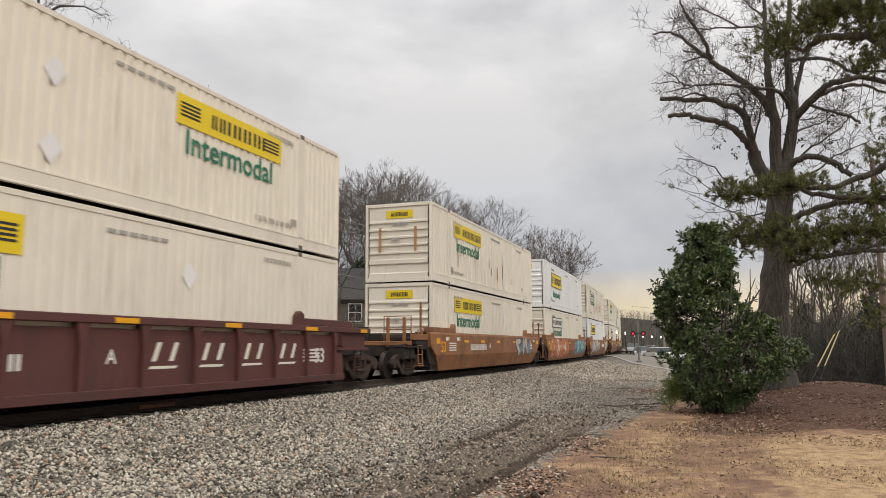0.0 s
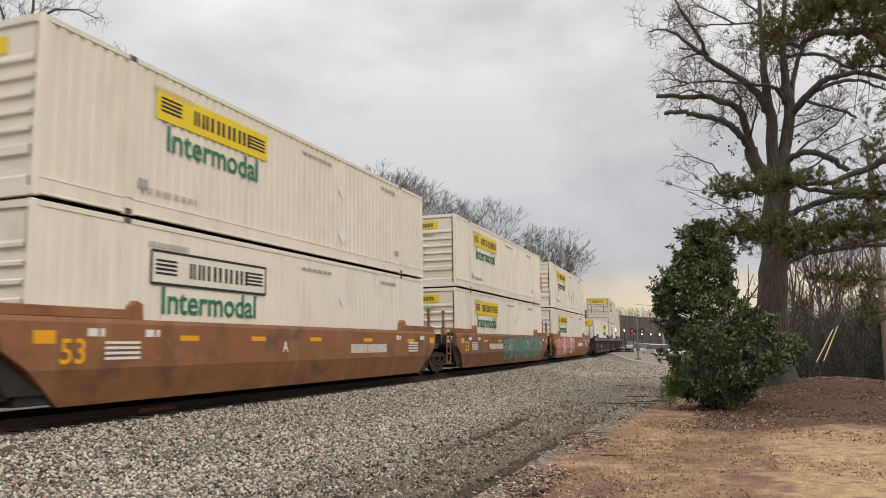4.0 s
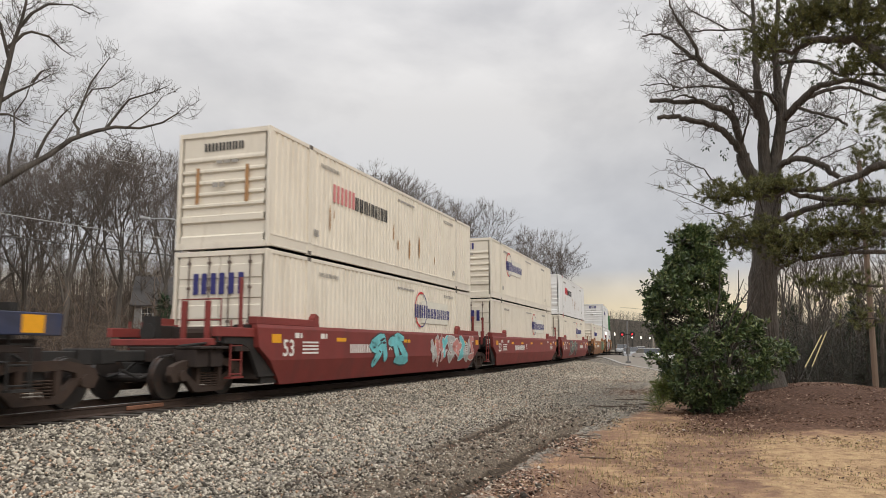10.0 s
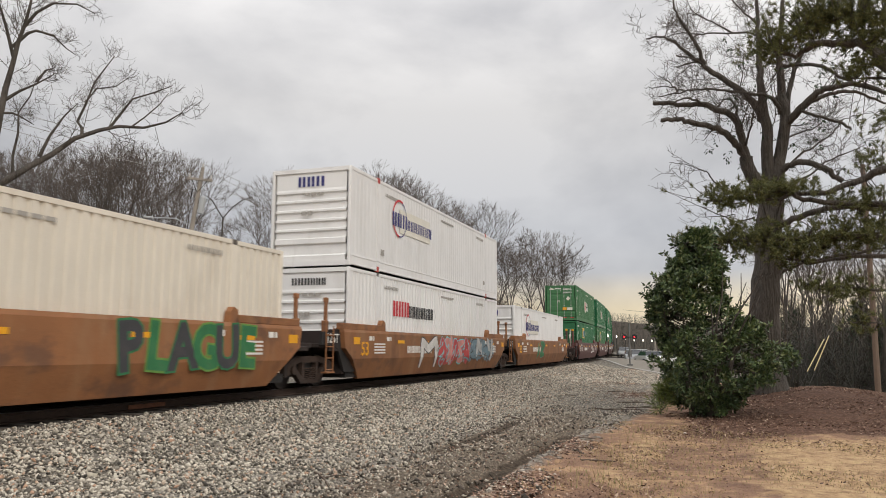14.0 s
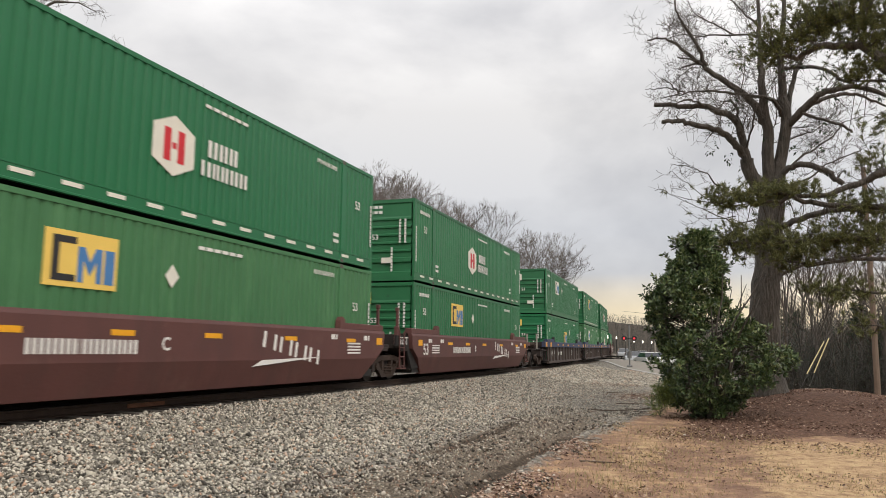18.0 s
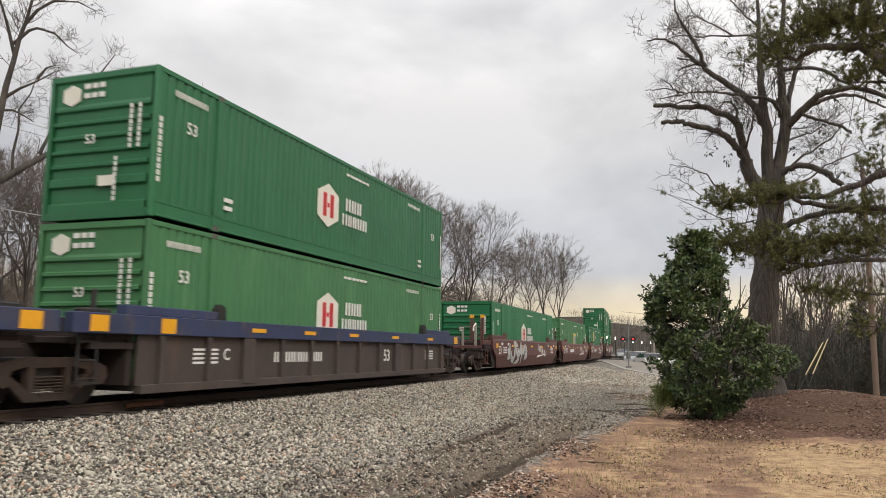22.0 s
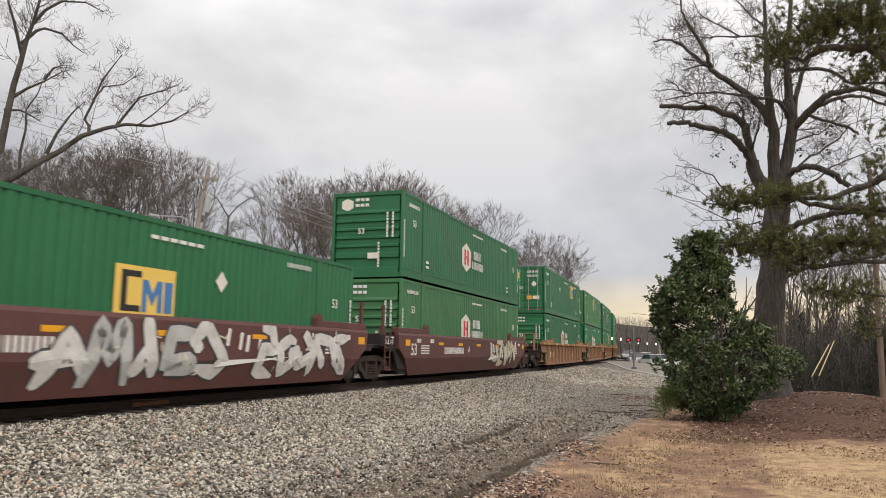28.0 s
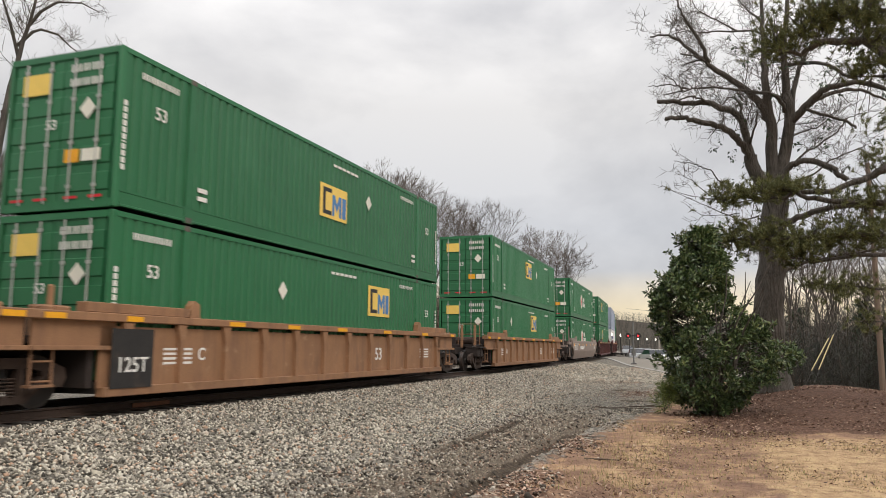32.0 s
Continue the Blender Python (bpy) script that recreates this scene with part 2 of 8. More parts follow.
def ground_z(x, y):
    """Height of the ground; works on arrays."""
    x, y = np.asarray(x, float), np.asarray(y, float)
    d = x - track_x_at(np.clip(y, -700, 800))
    zr = rail_z(y)
    near = zr - 0.20 - 0.34 * smooth(1.7, 4.6, d) - 0.10 * smooth(4.6, 8.5, d)
    far = zr - 0.20 - 0.30 * smooth(1.7, 4.6, -d) - 0.15 * smooth(5, 14, -d) + 0.8 * smooth(14, 60, -d)
    z = np.where(d > 0, near, far)
    # the service track's two ruts
    rut = np.exp(-((x + 2.78 - 0.05 * np.sin(y * 0.5)) / 0.20) ** 4) * 0.12 + np.exp(-((x + 4.2) / 0.30) ** 4) * 0.06 - np.exp(-((x + 2.45) / 0.16) ** 2) * 0.015
    z = z - rut * smooth(4, 6, y) * (1 - smooth(14, 24, y))
    # earth bank under the big tree
    z = z + 0.50 * np.exp(-(((x - 3.2) / 3.0) ** 2 + ((y - 26) / 5.0) ** 2)) * smooth(-1.2, 1.6, x)
    z = z - 1.6 * smooth(30, 48, y) * smooth(0.5, 6, x - 0.0) * (1 - smooth(60, 160, y))
    z = z - 0.12 * smooth(30, 56, y) * smooth(3.0, 5.5, d) * (1 - smooth(90, 200, y))
    # rising woods beyond
    z = z + 9.0 * smooth(40, 95, -x) * (1 - smooth(150, 260, y)) * smooth(12, 40, -d) + 19 * smooth(270, 430, y) * smooth(8, 32, d) * (1 - 0.35 * smooth(-60, -20, x)) * (1 + 0.10 * np.sin(x / 17 + 1) + 0.05 * np.sin(x / 7)) + 9 * smooth(240, 520, y) * smooth(8, 50, -d) + 3 * smooth(90, 300, x)
    return z


# ---------------------------------------------------------------- ground
def island_mat(name, stops, rough=0.9, bump=0.0):
    m = bpy.data.materials.new(name)
    m.use_nodes = True
    nt = m.node_tree
    N, L = nt.nodes.new, nt.links.new
    b = nt.nodes["Principled BSDF"]
    b.inputs["Roughness"].default_value = rough
    g, r = N("ShaderNodeNewGeometry"), N("ShaderNodeValToRGB")
    r.color_ramp.elements[0].color, r.color_ramp.elements[0].position = (*stops[0][1], 1), stops[0][0]
    r.color_ramp.elements[1].color, r.color_ramp.elements[1].position = (*stops[-1][1], 1), stops[-1][0]
    for p, c in stops[1:-1]:
        r.color_ramp.elements.new(p).color = (*c, 1)
    L(g.outputs["Random Per Island"], r.inputs[0])
    tc, n = N("ShaderNodeTexCoord"), N("ShaderNodeTexNoise")
    n.inputs["Scale"].default_value = 30
    L(tc.outputs["Object"], n.inputs["Vector"])
    mr = N("ShaderNodeMapRange")
    mr.inputs[3].default_value, mr.inputs[4].default_value = 0.7, 1.3
    L(n.outputs["Fac"], mr.inputs[0])
    sc = N("ShaderNodeVectorMath")
    sc.operation = "SCALE"
    L(r.outputs[0], sc.inputs[0])
    L(mr.outputs[0], sc.inputs["Scale"])
    L(sc.outputs[0], b.inputs["Base Color"])
    return m


M_STONE = island_mat("ballast stone", [(0, (0.040, 0.035, 0.028)), (0.22, (0.155, 0.137, 0.110)), (0.5, (0.36, 0.322, 0.262)), (0.88, (0.60, 0.545, 0.45)), (0.97, (0.40, 0.255, 0.17))])
M_CLOD = island_mat("muddy clods", [(0, (0.03, 0.024, 0.018)), (0.55, (0.075, 0.058, 0.044)), (0.75, (0.20, 0.165, 0.125)), (1, (0.55, 0.49, 0.41))])
M_LITTER = island_mat("dead leaves", [(0, (0.06, 0.030, 0.021)), (0.4, (0.135, 0.072, 0.047)), (0.75, (0.24, 0.145, 0.098)), (1, (0.48, 0.36, 0.27))])


M_PALELEAF = island_mat("bleached dead leaves", [(0, (0.14, 0.075, 0.052)), (0.4, (0.28, 0.165, 0.118)), (0.75, (0.42, 0.28, 0.21)), (1, (0.60, 0.47, 0.36))])


def ground_material():
    m = bpy.data.materials.new("earth gravel and dead grass")
    m.use_nodes = True
    nt = m.node_tree
    N, L = nt.nodes.new, nt.links.new
    b = nt.nodes["Principled BSDF"]
    b.inputs["Roughness"].default_value = 0.95
    b.inputs["Specular IOR Level"].default_value = 0.2
    tc = N("ShaderNodeTexCoord")

    def noise_ramp(scale, stops, detail=5, stretch=None):
        n, r = N("ShaderNodeTexNoise"), N("ShaderNodeValToRGB")
        n.inputs["Scale"].default_value, n.inputs["Detail"].default_value = scale, detail
        n.inputs["Roughness"].default_value = 0.65
        if stretch:
            mp = N("ShaderNodeMapping")
            mp.inputs["Scale"].default_value = stretch
            L(tc.outputs["Object"], mp.inputs[0])
            L(mp.outputs[0], n.inputs["Vector"])
        else:
            L(tc.outputs["Object"], n.inputs["Vector"])
        r.color_ramp.elements[0].position, r.color_ramp.elements[0].color = stops[0][0], (*stops[0][1], 1)
        r.color_ramp.elements[1].position, r.color_ramp.elements[1].color = stops[-1][0], (*stops[-1][1], 1)
        for p, c in stops[1:-1]:
            r.color_ramp.elements.new(p).color = (*c, 1)
        L(n.outputs["Fac"], r.inputs[0])
        return r.outputs[0]

    def blend(fac, a, c):
        x = N("ShaderNodeMixRGB")
        L(fac, x.inputs[0])
        L(a, x.inputs[1])
        L(c, x.inputs[2])
        return x.outputs[0]

    gravel = N("ShaderNodeTexVoronoi")
    gravel.inputs["Scale"].default_value = 19
    L(tc.outputs["Object"], gravel.inputs["Vector"])
    gr = N("ShaderNodeValToRGB")
    gr.color_ramp.elements[0].color, gr.color_ramp.elements[1].color = (0.035, 0.031, 0.026, 1), (0.33, 0.297, 0.25, 1)
    sepc = N("ShaderNodeSeparateColor")
    L(gravel.outputs["Color"], sepc.inputs[0])
    L(sepc.outputs[0], gr.inputs[0])
    fines = noise_ramp(26, [(0.34, (0.075, 0.060, 0.045)), (0.54, (0.150, 0.120, 0.090)), (0.70, (0.36, 0.30, 0.23))])
    dirt = noise_ramp(2.2, [(0.3, (0.155, 0.09, 0.064)), (0.5, (0.26, 0.158, 0.105)), (0.62, (0.40, 0.26, 0.15)), (0.75, (0.35, 0.25, 0.17))], 8)
    grass = noise_ramp(5, [(0.28, (0.20, 0.125, 0.072)), (0.42, (0.33, 0.215, 0.125)), (0.52, (0.43, 0.29, 0.165)), (0.64, (0.50, 0.36, 0.20)), (0.76, (0.23, 0.20, 0.085))], 9)
    leaf = noise_ramp(11, [(0.3, (0.055, 0.030, 0.021)), (0.5, (0.115, 0.063, 0.043)), (0.7, (0.21, 0.128, 0.086))], 8)
    wood = noise_ramp(0.6, [(0.3, (0.038, 0.031, 0.024)), (0.6, (0.070, 0.056, 0.041)), (0.8, (0.055, 0.058, 0.034))], 8)
    attr = N("ShaderNodeAttribute")
    attr.attribute_name = "zone"
    sp = N("ShaderNodeSeparateColor")
    L(attr.outputs["Color"], sp.inputs[0])
    jit = N("ShaderNodeTexNoise")
    jit.inputs["Scale"].default_value, jit.inputs["Detail"].default_value = 3.5, 7
    L(tc.outputs["Object"], jit.inputs["Vector"])

    def edge(chan):
        a = N("ShaderNodeMath")
        a.operation = "ADD"
        L(chan, a.inputs[0])
        L(jit.outputs["Fac"], a.inputs[1])
        r = N("ShaderNodeMapRange")
        r.inputs[1].default_value, r.inputs[2].default_value = 0.88, 1.12
        L(a.outputs[0], r.inputs[0])
        return r.outputs[0]

    col = blend(edge(sp.outputs[0]), wood, dirt)
    col = blend(edge(sp.outputs[1]), col, grass)
    col = blend(edge(sp.outputs[2]), col, leaf)
    col = blend(edge(attr.outputs["Alpha"]), col, gr.outputs[0])
    at2 = N("ShaderNodeAttribute")
    at2.attribute_name = "worn"
    col = blend(edge(at2.outputs["Fac"]), col, fines)
    # rut mud, and the train's shade painted into the track bed
    at3 = N("ShaderNodeAttribute")
    at3.attribute_name = "mud_shade"
    mud_shade = noise_ramp(14, [(0.35, (0.036, 0.027, 0.019)), (0.6, (0.088, 0.066, 0.047)), (0.8, (0.20, 0.155, 0.112))])
    col = blend(edge(at3.outputs["Fac"]), col, mud_shade)
    L(col, b.inputs["Base Color"])
    bp, nb = N("ShaderNodeBump"), N("ShaderNodeTexNoise")
    nb.inputs["Scale"].default_value, nb.inputs["Detail"].default_value = 22, 8
    L(tc.outputs["Object"], nb.inputs["Vector"])
    bp.inputs["Distance"].default_value = 0.05
    L(nb.outputs["Fac"], bp.inputs["Height"])
    L(bp.outputs[0], b.inputs["Normal"])
    return m


def gravel_right(y):
    """x of the gravel's ragged edge towards the lawn."""
    return np.interp(y, [0, 6, 11, 17, 24, 35, 60], [-2.7, -2.7, -2.65, -2.3, -1.9, -1.5, -1.0])


def build_ground():
    gx = np.unique(np.concatenate([-np.geomspace(30, 2600, 26), np.arange(-30, -9, 0.5), np.arange(-9, -4.8, 0.2), np.arange(-4.8, -1.6, 0.065), np.arange(-1.6, 9, 0.2), np.arange(9, 30, 0.7), np.geomspace(30, 2600, 26)]))
    gy = np.unique(np.concatenate([-np.geomspace(8, 1500, 20), np.arange(-8, 3, 1.0), np.arange(3, 6, 0.2), np.arange(6, 18, 0.11), np.arange(18, 32, 0.2), np.arange(32, 110, 1.0), np.geomspace(110, 2800, 40)]))
    X, Y = np.meshgrid(gx, gy)
    rng = np.random.default_rng(3)
    near = (np.abs(X) < 12) & (Y < 40) & (Y > 2)
    Z = ground_z(X, Y) + near * rng.normal(0, 0.010, X.shape)
    Z += rng.normal(0, 0.012, X.shape) * smooth(-4.8, -4.4, X) * (1 - smooth(-2.4, -1.8, X)) * smooth(6, 7, Y) * (1 - smooth(16, 18, Y))
    Z += 0.04 * np.sin(X * 1.3 + Y * 0.7) * np.sin(Y * 0.9 - X * 0.4) * (X > -3)
    nx, ny = len(gx), len(gy)
    verts = np.stack([X, Y, Z], -1).reshape(-1, 3)
    idx = np.arange(nx * ny).reshape(ny, nx)
    faces = np.stack([idx[:-1, :-1], idx[:-1, 1:], idx[1:, 1:], idx[1:, :-1]], -1).reshape(-1, 4)
    me = bpy.data.meshes.new("ground")
    me.from_pydata(verts.tolist(), [], faces.tolist())
    me.polygons.foreach_set("use_smooth", [True] * len(faces))
    x, y = verts[:, 0], verts[:, 1]
    d = x - track_x_at(np.clip(y, -700, 800))
    edge = gravel_right(y)
    ballast = smooth(-16, -11, d) * (1 - smooth(-0.9, 0.8, x - edge - 0.35)) * (1 - smooth(58, 62, y) * smooth(4.5, 6, d))
    dirt = smooth(-18, -13, d) * (1 - smooth(9, 16, x)) * (1 - smooth(60, 90, y)) * (y > -40)
    grass = smooth(-0.1, 1.6, x + 0.2 + 0.03 * (y - 10)) * (1 - smooth(13.5, 16.5, y - 0.35 * x)) * 0.9
    grass = np.maximum(grass, 0.52 * smooth(-1.9, -1.3, x) * (1 - smooth(-1.0, -0.4, x)) * smooth(8, 10, y) * (1 - smooth(15, 17, y)))
    leaf = smooth(-1.6, 0.3, x) * smooth(14.8, 16.6, y - 0.35 * x) * (1 - smooth(32, 38, y))
    leaf = np.maximum(leaf, 0.42 * smooth(-2.65, -2.5, x) * (1 - smooth(-2.2, -1.9, x)) * smooth(5, 7, y) * (1 - smooth(13.5, 15, y)))
    leaf = np.maximum(leaf, 0.6 * smooth(-3.6, -2.6, x) * smooth(25, 28, y) * (1 - smooth(36, 44, y)) * (1 - smooth(0, 1, x)))
    ballast = ballast * (1 - 0.75 * np.exp(-(((x + 2.6) / 1.1) ** 2 + ((y - 29) / 2.2) ** 2)) - 0.75 * np.exp(-(((x + 4.6) / 1.6) ** 2 + ((y - 38.5) / 1.5) ** 2)))
    leaf = np.maximum(leaf, np.exp(-(((x + 2.6) / 1.1) ** 2 + ((y - 29) / 2.2) ** 2)))
    leaf = np.maximum(leaf, np.exp(-(((x + 4.6) / 1.6) ** 2 + ((y - 38.5) / 1.5) ** 2)))
    worn = 0.72 * np.exp(-((x + 3.5 - 0.02 * (y - 10)) / 0.95) ** 4) * smooth(2, 4, y) * (1 - smooth(17, 24, y))
    worn = np.maximum(worn, np.exp(-((x + 2.80) / 0.24) ** 4) * smooth(2, 4, y) * (1 - smooth(16, 20, y)))
    worn = np.maximum(worn, 0.85 * np.exp(-((x + 4.22) / 0.22) ** 4) * smooth(10, 12, y) * (1 - smooth(18, 21, y)))
    zone = me.color_attributes.new("zone", "FLOAT_COLOR", "POINT")
    zone.data.foreach_set("color", np.stack([dirt, grass, leaf, ballast], -1).astype(np.float32).ravel())
    wa = me.attributes.new("worn", "FLOAT", "POINT")
    wa.data.foreach_set("value", worn.astype(np.float32))
    mud_shade = np.maximum(np.exp(-((x + 2.80 - 0.05 * np.sin(y * 0.5)) / 0.15) ** 4) * smooth(3, 5, y) * (1 - smooth(14.5, 17, y)), 0.75 * np.exp(-((x + 4.22) / 0.14) ** 4) * smooth(11, 12.5, y) * (1 - smooth(17, 19, y)))
    # shade beneath the train, put into the track bed's dark colour
    mud_shade = np.maximum(mud_shade, 1.0 * (1 - smooth(1.35, 2.0, np.abs(d))))
    mu = me.attributes.new("mud_shade", "FLOAT", "POINT")
    mu.data.foreach_set("value", mud_shade.astype(np.float32))
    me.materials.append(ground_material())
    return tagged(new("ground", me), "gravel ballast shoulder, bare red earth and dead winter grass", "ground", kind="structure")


build_ground()


def scatter(name, pts, size, material, label, category, flat=0.6, seed=1, shape="stone"):
    """Many small bodies as one mesh of loose pieces."""
    rng = np.random.default_rng(seed)
    n = len(pts)
    if shape == "stone":
        base = np.array([(1, 0, 0), (-1, 0, 0), (0, 1, 0), (0, -1, 0), (0, 0, 1), (0, 0, -1)], float)
        tri = np.array([(0, 2, 4), (2, 1, 4), (1, 3, 4), (3, 0, 4), (2, 0, 5), (1, 2, 5), (3, 1, 5), (0, 3, 5)])
    else:                                   # a curled leaf
        base = np.array([(-1, 0, 0.05), (0, 0.5, 0.25), (1, 0, 0.1), (0, -0.5, 0.2), (0, 0, 0)], float)
        tri = np.array([(0, 4, 1), (4, 2, 1), (0, 3, 4), (3, 2, 4)])
    k = len(base)
    v = base[None] * (1 + rng.normal(0, 0.22, (n, k, 3)))
    v[..., 2] *= flat
    a = rng.uniform(0, 2 * np.pi, n)
    tl = rng.normal(0, 0.35, (n, 2))
    c, s = np.cos(a)[:, None], np.sin(a)[:, None]
    x, y = v[..., 0] * c - v[..., 1] * s, v[..., 0] * s + v[..., 1] * c
    z = v[..., 2] + x * tl[:, :1] + y * tl[:, 1:]
    v = np.stack([x, y, z], -1) * size[:, None, None] + pts[:, None]
    f = (tri[None] + (np.arange(n) * k)[:, None, None]).reshape(-1, 3)
    me = bpy.data.meshes.new(name)
    me.vertices.add(n * k)
    me.vertices.foreach_set("co", v.ravel())
    me.loops.add(f.size)
    me.loops.foreach_set("vertex_index", f.ravel())
    me.polygons.add(len(f))
    me.polygons.foreach_set("loop_start", np.arange(0, f.size, 3))
    me.update(calc_edges=True)
    me.materials.append(material)
    return tagged(new(name, me), label, category, kind="stuff")


def build_stones():
    rng = np.random.default_rng(11)
    n = 84000
    y = 4.5 + 38 * rng.uniform(0, 1, n) ** 1.7
    edge = gravel_right(y)
    left = track_x_at(y) + 1.12 + 0.35 * rng.uniform(0, 1, n) ** 2
    u = rng.uniform(0, 1, n)
    x = left + (edge + 1.0 - left) * u
    keep = (rng.uniform(0, 1, n) > 0.55 * np.exp(-((x + 3.35 - 0.02 * (y - 10)) / 0.85) ** 4) * (1 - smooth(17, 24, y))) & (rng.uniform(0, 1, n) > smooth(-0.6, 1.0, x - edge))
    keep &= (x < -2.6) | (y > 18) | (rng.uniform(0, 1, n) < 0.3)
    keep &= (np.abs(x + 2.78) > 0.17) & ((np.abs(x + 4.22) > 0.16) | (y < 11.5)) | (y > 17.5 + rng.normal(0, 1, n)) | (rng.uniform(0, 1, n) < 0.12)
    x, y = x[keep], y[keep]
    size = rng.lognormal(math.log(0.0225), 0.32, len(x)) * (1 - 0.3 * smooth(-6.5, -4, x)) * (1 - 0.3 * np.exp(-((x + 3.4) / 0.85) ** 4))
    z = ground_z(x, y) + 0.013
    xf, yf = rng.uniform(0, 1, 12000), rng.uniform(38, 64, 12000)
    xf = track_x_at(yf) + 0.95 + (8.5 - 0.05 * (yf - 38)) * xf
    x, y, z = np.concatenate([x, xf]), np.concatenate([y, yf]), np.concatenate([z, ground_z(xf, yf) + 0.013])
    size = np.concatenate([size, rng.lognormal(math.log(0.036), 0.3, 12000)])
    scatter("ballast_stones", np.stack([x, y, z], -1), size, M_STONE, "loose grey crushed stone on the track shoulder", "gravel", 0.75, 5)
    n = 26000
    x, y = rng.uniform(-1.2, 9, n), rng.uniform(15, 34, n)
    keep = (y - 0.35 * x > 14.6 + rng.normal(0, 1.0, n))
    x2, y2 = -2.38 + rng.normal(0, 0.26, 2600), rng.normal(0, 1, 2600)
    y2 = rng.choice([6.6, 8.8, 11.4, 12.6, 14.0], 2600) + 0.7 * y2
    x3, y3 = np.concatenate([rng.uniform(-3, 5, 1900), rng.normal(-2.6, 0.6, 1500), rng.normal(-5.0, 0.9, 900)]), np.concatenate([rng.uniform(6, 17, 1900), rng.normal(29, 1.6, 1500), rng.normal(38, 1.2, 900)])
    x, y = np.concatenate([x[keep], x2, x3]), np.concatenate([y[keep], y2, y3])
    xb, yb = np.concatenate([rng.uniform(-2.6, 6, 9000), rng.uniform(-4.6, -0.6, 9000)]), 5.5 + 12 * rng.uniform(0, 1, 18000) ** 1.4
    zb = ground_z(xb, yb) + 0.006
    scatter("ground_crumbs", np.stack([xb, yb, zb], -1), rng.uniform(0.010, 0.028, len(xb)), M_LITTER, "crumbs of bark, leaf and earth on the dead lawn", "debris", 0.6, 8, "leaf")
    xc, yc = rng.uniform(-4.7, -1.9, 3600), 6 + 16 * rng.uniform(0, 1, 3600) ** 1.3
    scatter("mud_clods", np.stack([xc, yc, ground_z(xc, yc) + 0.01], -1), rng.lognormal(math.log(0.022), 0.4, 3600), M_CLOD, "dark clods and pale pebbles pressed into the wheel tracks", "clods", 0.7, 9)
    ns = 5200
    xs, ys = -2.30 + rng.normal(0, 0.17, ns) + 0.05 * np.sin(np.arange(ns)), 5.6 + 9.5 * rng.uniform(0, 1, ns) ** 1.2
    thin = rng.uniform(0, 1, ns) < 0.35 + 0.65 * (np.sin(ys * 1.9 + 0.6) > -0.2)
    xs, ys = xs[thin], ys[thin]
    scatter("pale_leaf_strip", np.stack([xs, ys, ground_z(xs, ys) + 0.012], -1), rng.uniform(0.016, 0.034, len(xs)), M_PALELEAF, "pale pinkish dead leaves drifted along the wheel rut", "leaves", 1.0, 16, "leaf")
    z = ground_z(x, y) + 0.012
    scatter("leaf_litter", np.stack([x, y, z], -1), rng.uniform(0.016, 0.040, len(x)), M_LITTER, "dry brown fallen leaves on the bank", "leaves", 1.0, 6, "leaf")


build_stones()


# ---------------------------------------------------------------- track
def build_track():
    tr = tagged(thing("railway_track"), "rusty steel rails on dark timber ties in ballast", "track", kind="structure")
    for side in (-0.755, 0.755):
        for nm, prof, mt in (("rail", [(-0.075, -0.17), (0.075, -0.17), (0.075, -0.155), (0.012, -0.13), (0.012, -0.045), (0.036, -0.035), (0.036, -0.006), (-0.036, -0.006), (-0.036, -0.035), (-0.012, -0.045), (-0.012, -0.13), (-0.075, -0.155)], M_RAIL),
                             ("rail_head", [(0.033, -0.007), (0.028, 0.0), (-0.028, 0.0), (-0.033, -0.007)], M_RAILTOP)):
            bm = bmesh.new()
            prev = None
            for s in list(range(-60, 200, 4)) + list(range(200, 700, 20)):
                x, y, z = on_track(s)
                th = float(np.interp(s, _S, _TH))
                ring = [bm.verts.new((x + (side + a) * math.cos(th), y + (side + a) * math.sin(th), z + b)) for a, b in prof]
                if prev:
                    for i in range(len(ring)):
                        j = (i + 1) % len(ring)
                        bm.faces.new((prev[i], prev[j], ring[j], ring[i]))
                prev = ring
            part(nm, bm, mt, tr)
    tie = mesh_of("tie", boxes((-1.3, 1.3, -0.115, 0.115, -0.33, -0.165), bevel=0.01), M_TIE)
    for i in range(150):
        s = 2 + i * 0.535
        x, y, z = on_track(s)
        th = float(np.interp(s, _S, _TH))
        part("tie", tie, None, tr, at=Matrix.Translation((x + random.uniform(-0.05, 0.05), y, z)) @ Matrix.Rotation(th, 4, "Z"))


build_track()


# ---------------------------------------------------------------- lettering and signs
_TEXT = {}


def text_mesh(word, size, material, bold=0.012):
    """Built-in font as a flat mesh in the plane x = 0: reads along +y, up is +z, centred."""
    key = (word, size, material.name, bold)
    if key not in _TEXT:
        cu = bpy.data.curves.new("text", "FONT")
        cu.body, cu.size, cu.align_x, cu.align_y = word, size, "CENTER", "CENTER"
        cu.extrude, cu.offset, cu.resolution_u = 0.003 if bold < 0.02 else 0.0008, bold * size, 3
        ob = bpy.data.objects.new("text", cu)
        me = bpy.data.meshes.new_from_object(ob)
        me.transform(Matrix(((0, 0, 1, 0), (1, 0, 0, 0), (0, 1, 0, 0), (0, 0, 0, 1))))
        me.materials.clear()
        me.materials.append(material)
        bpy.data.objects.remove(ob)
        _TEXT[key] = me
    return _TEXT[key]


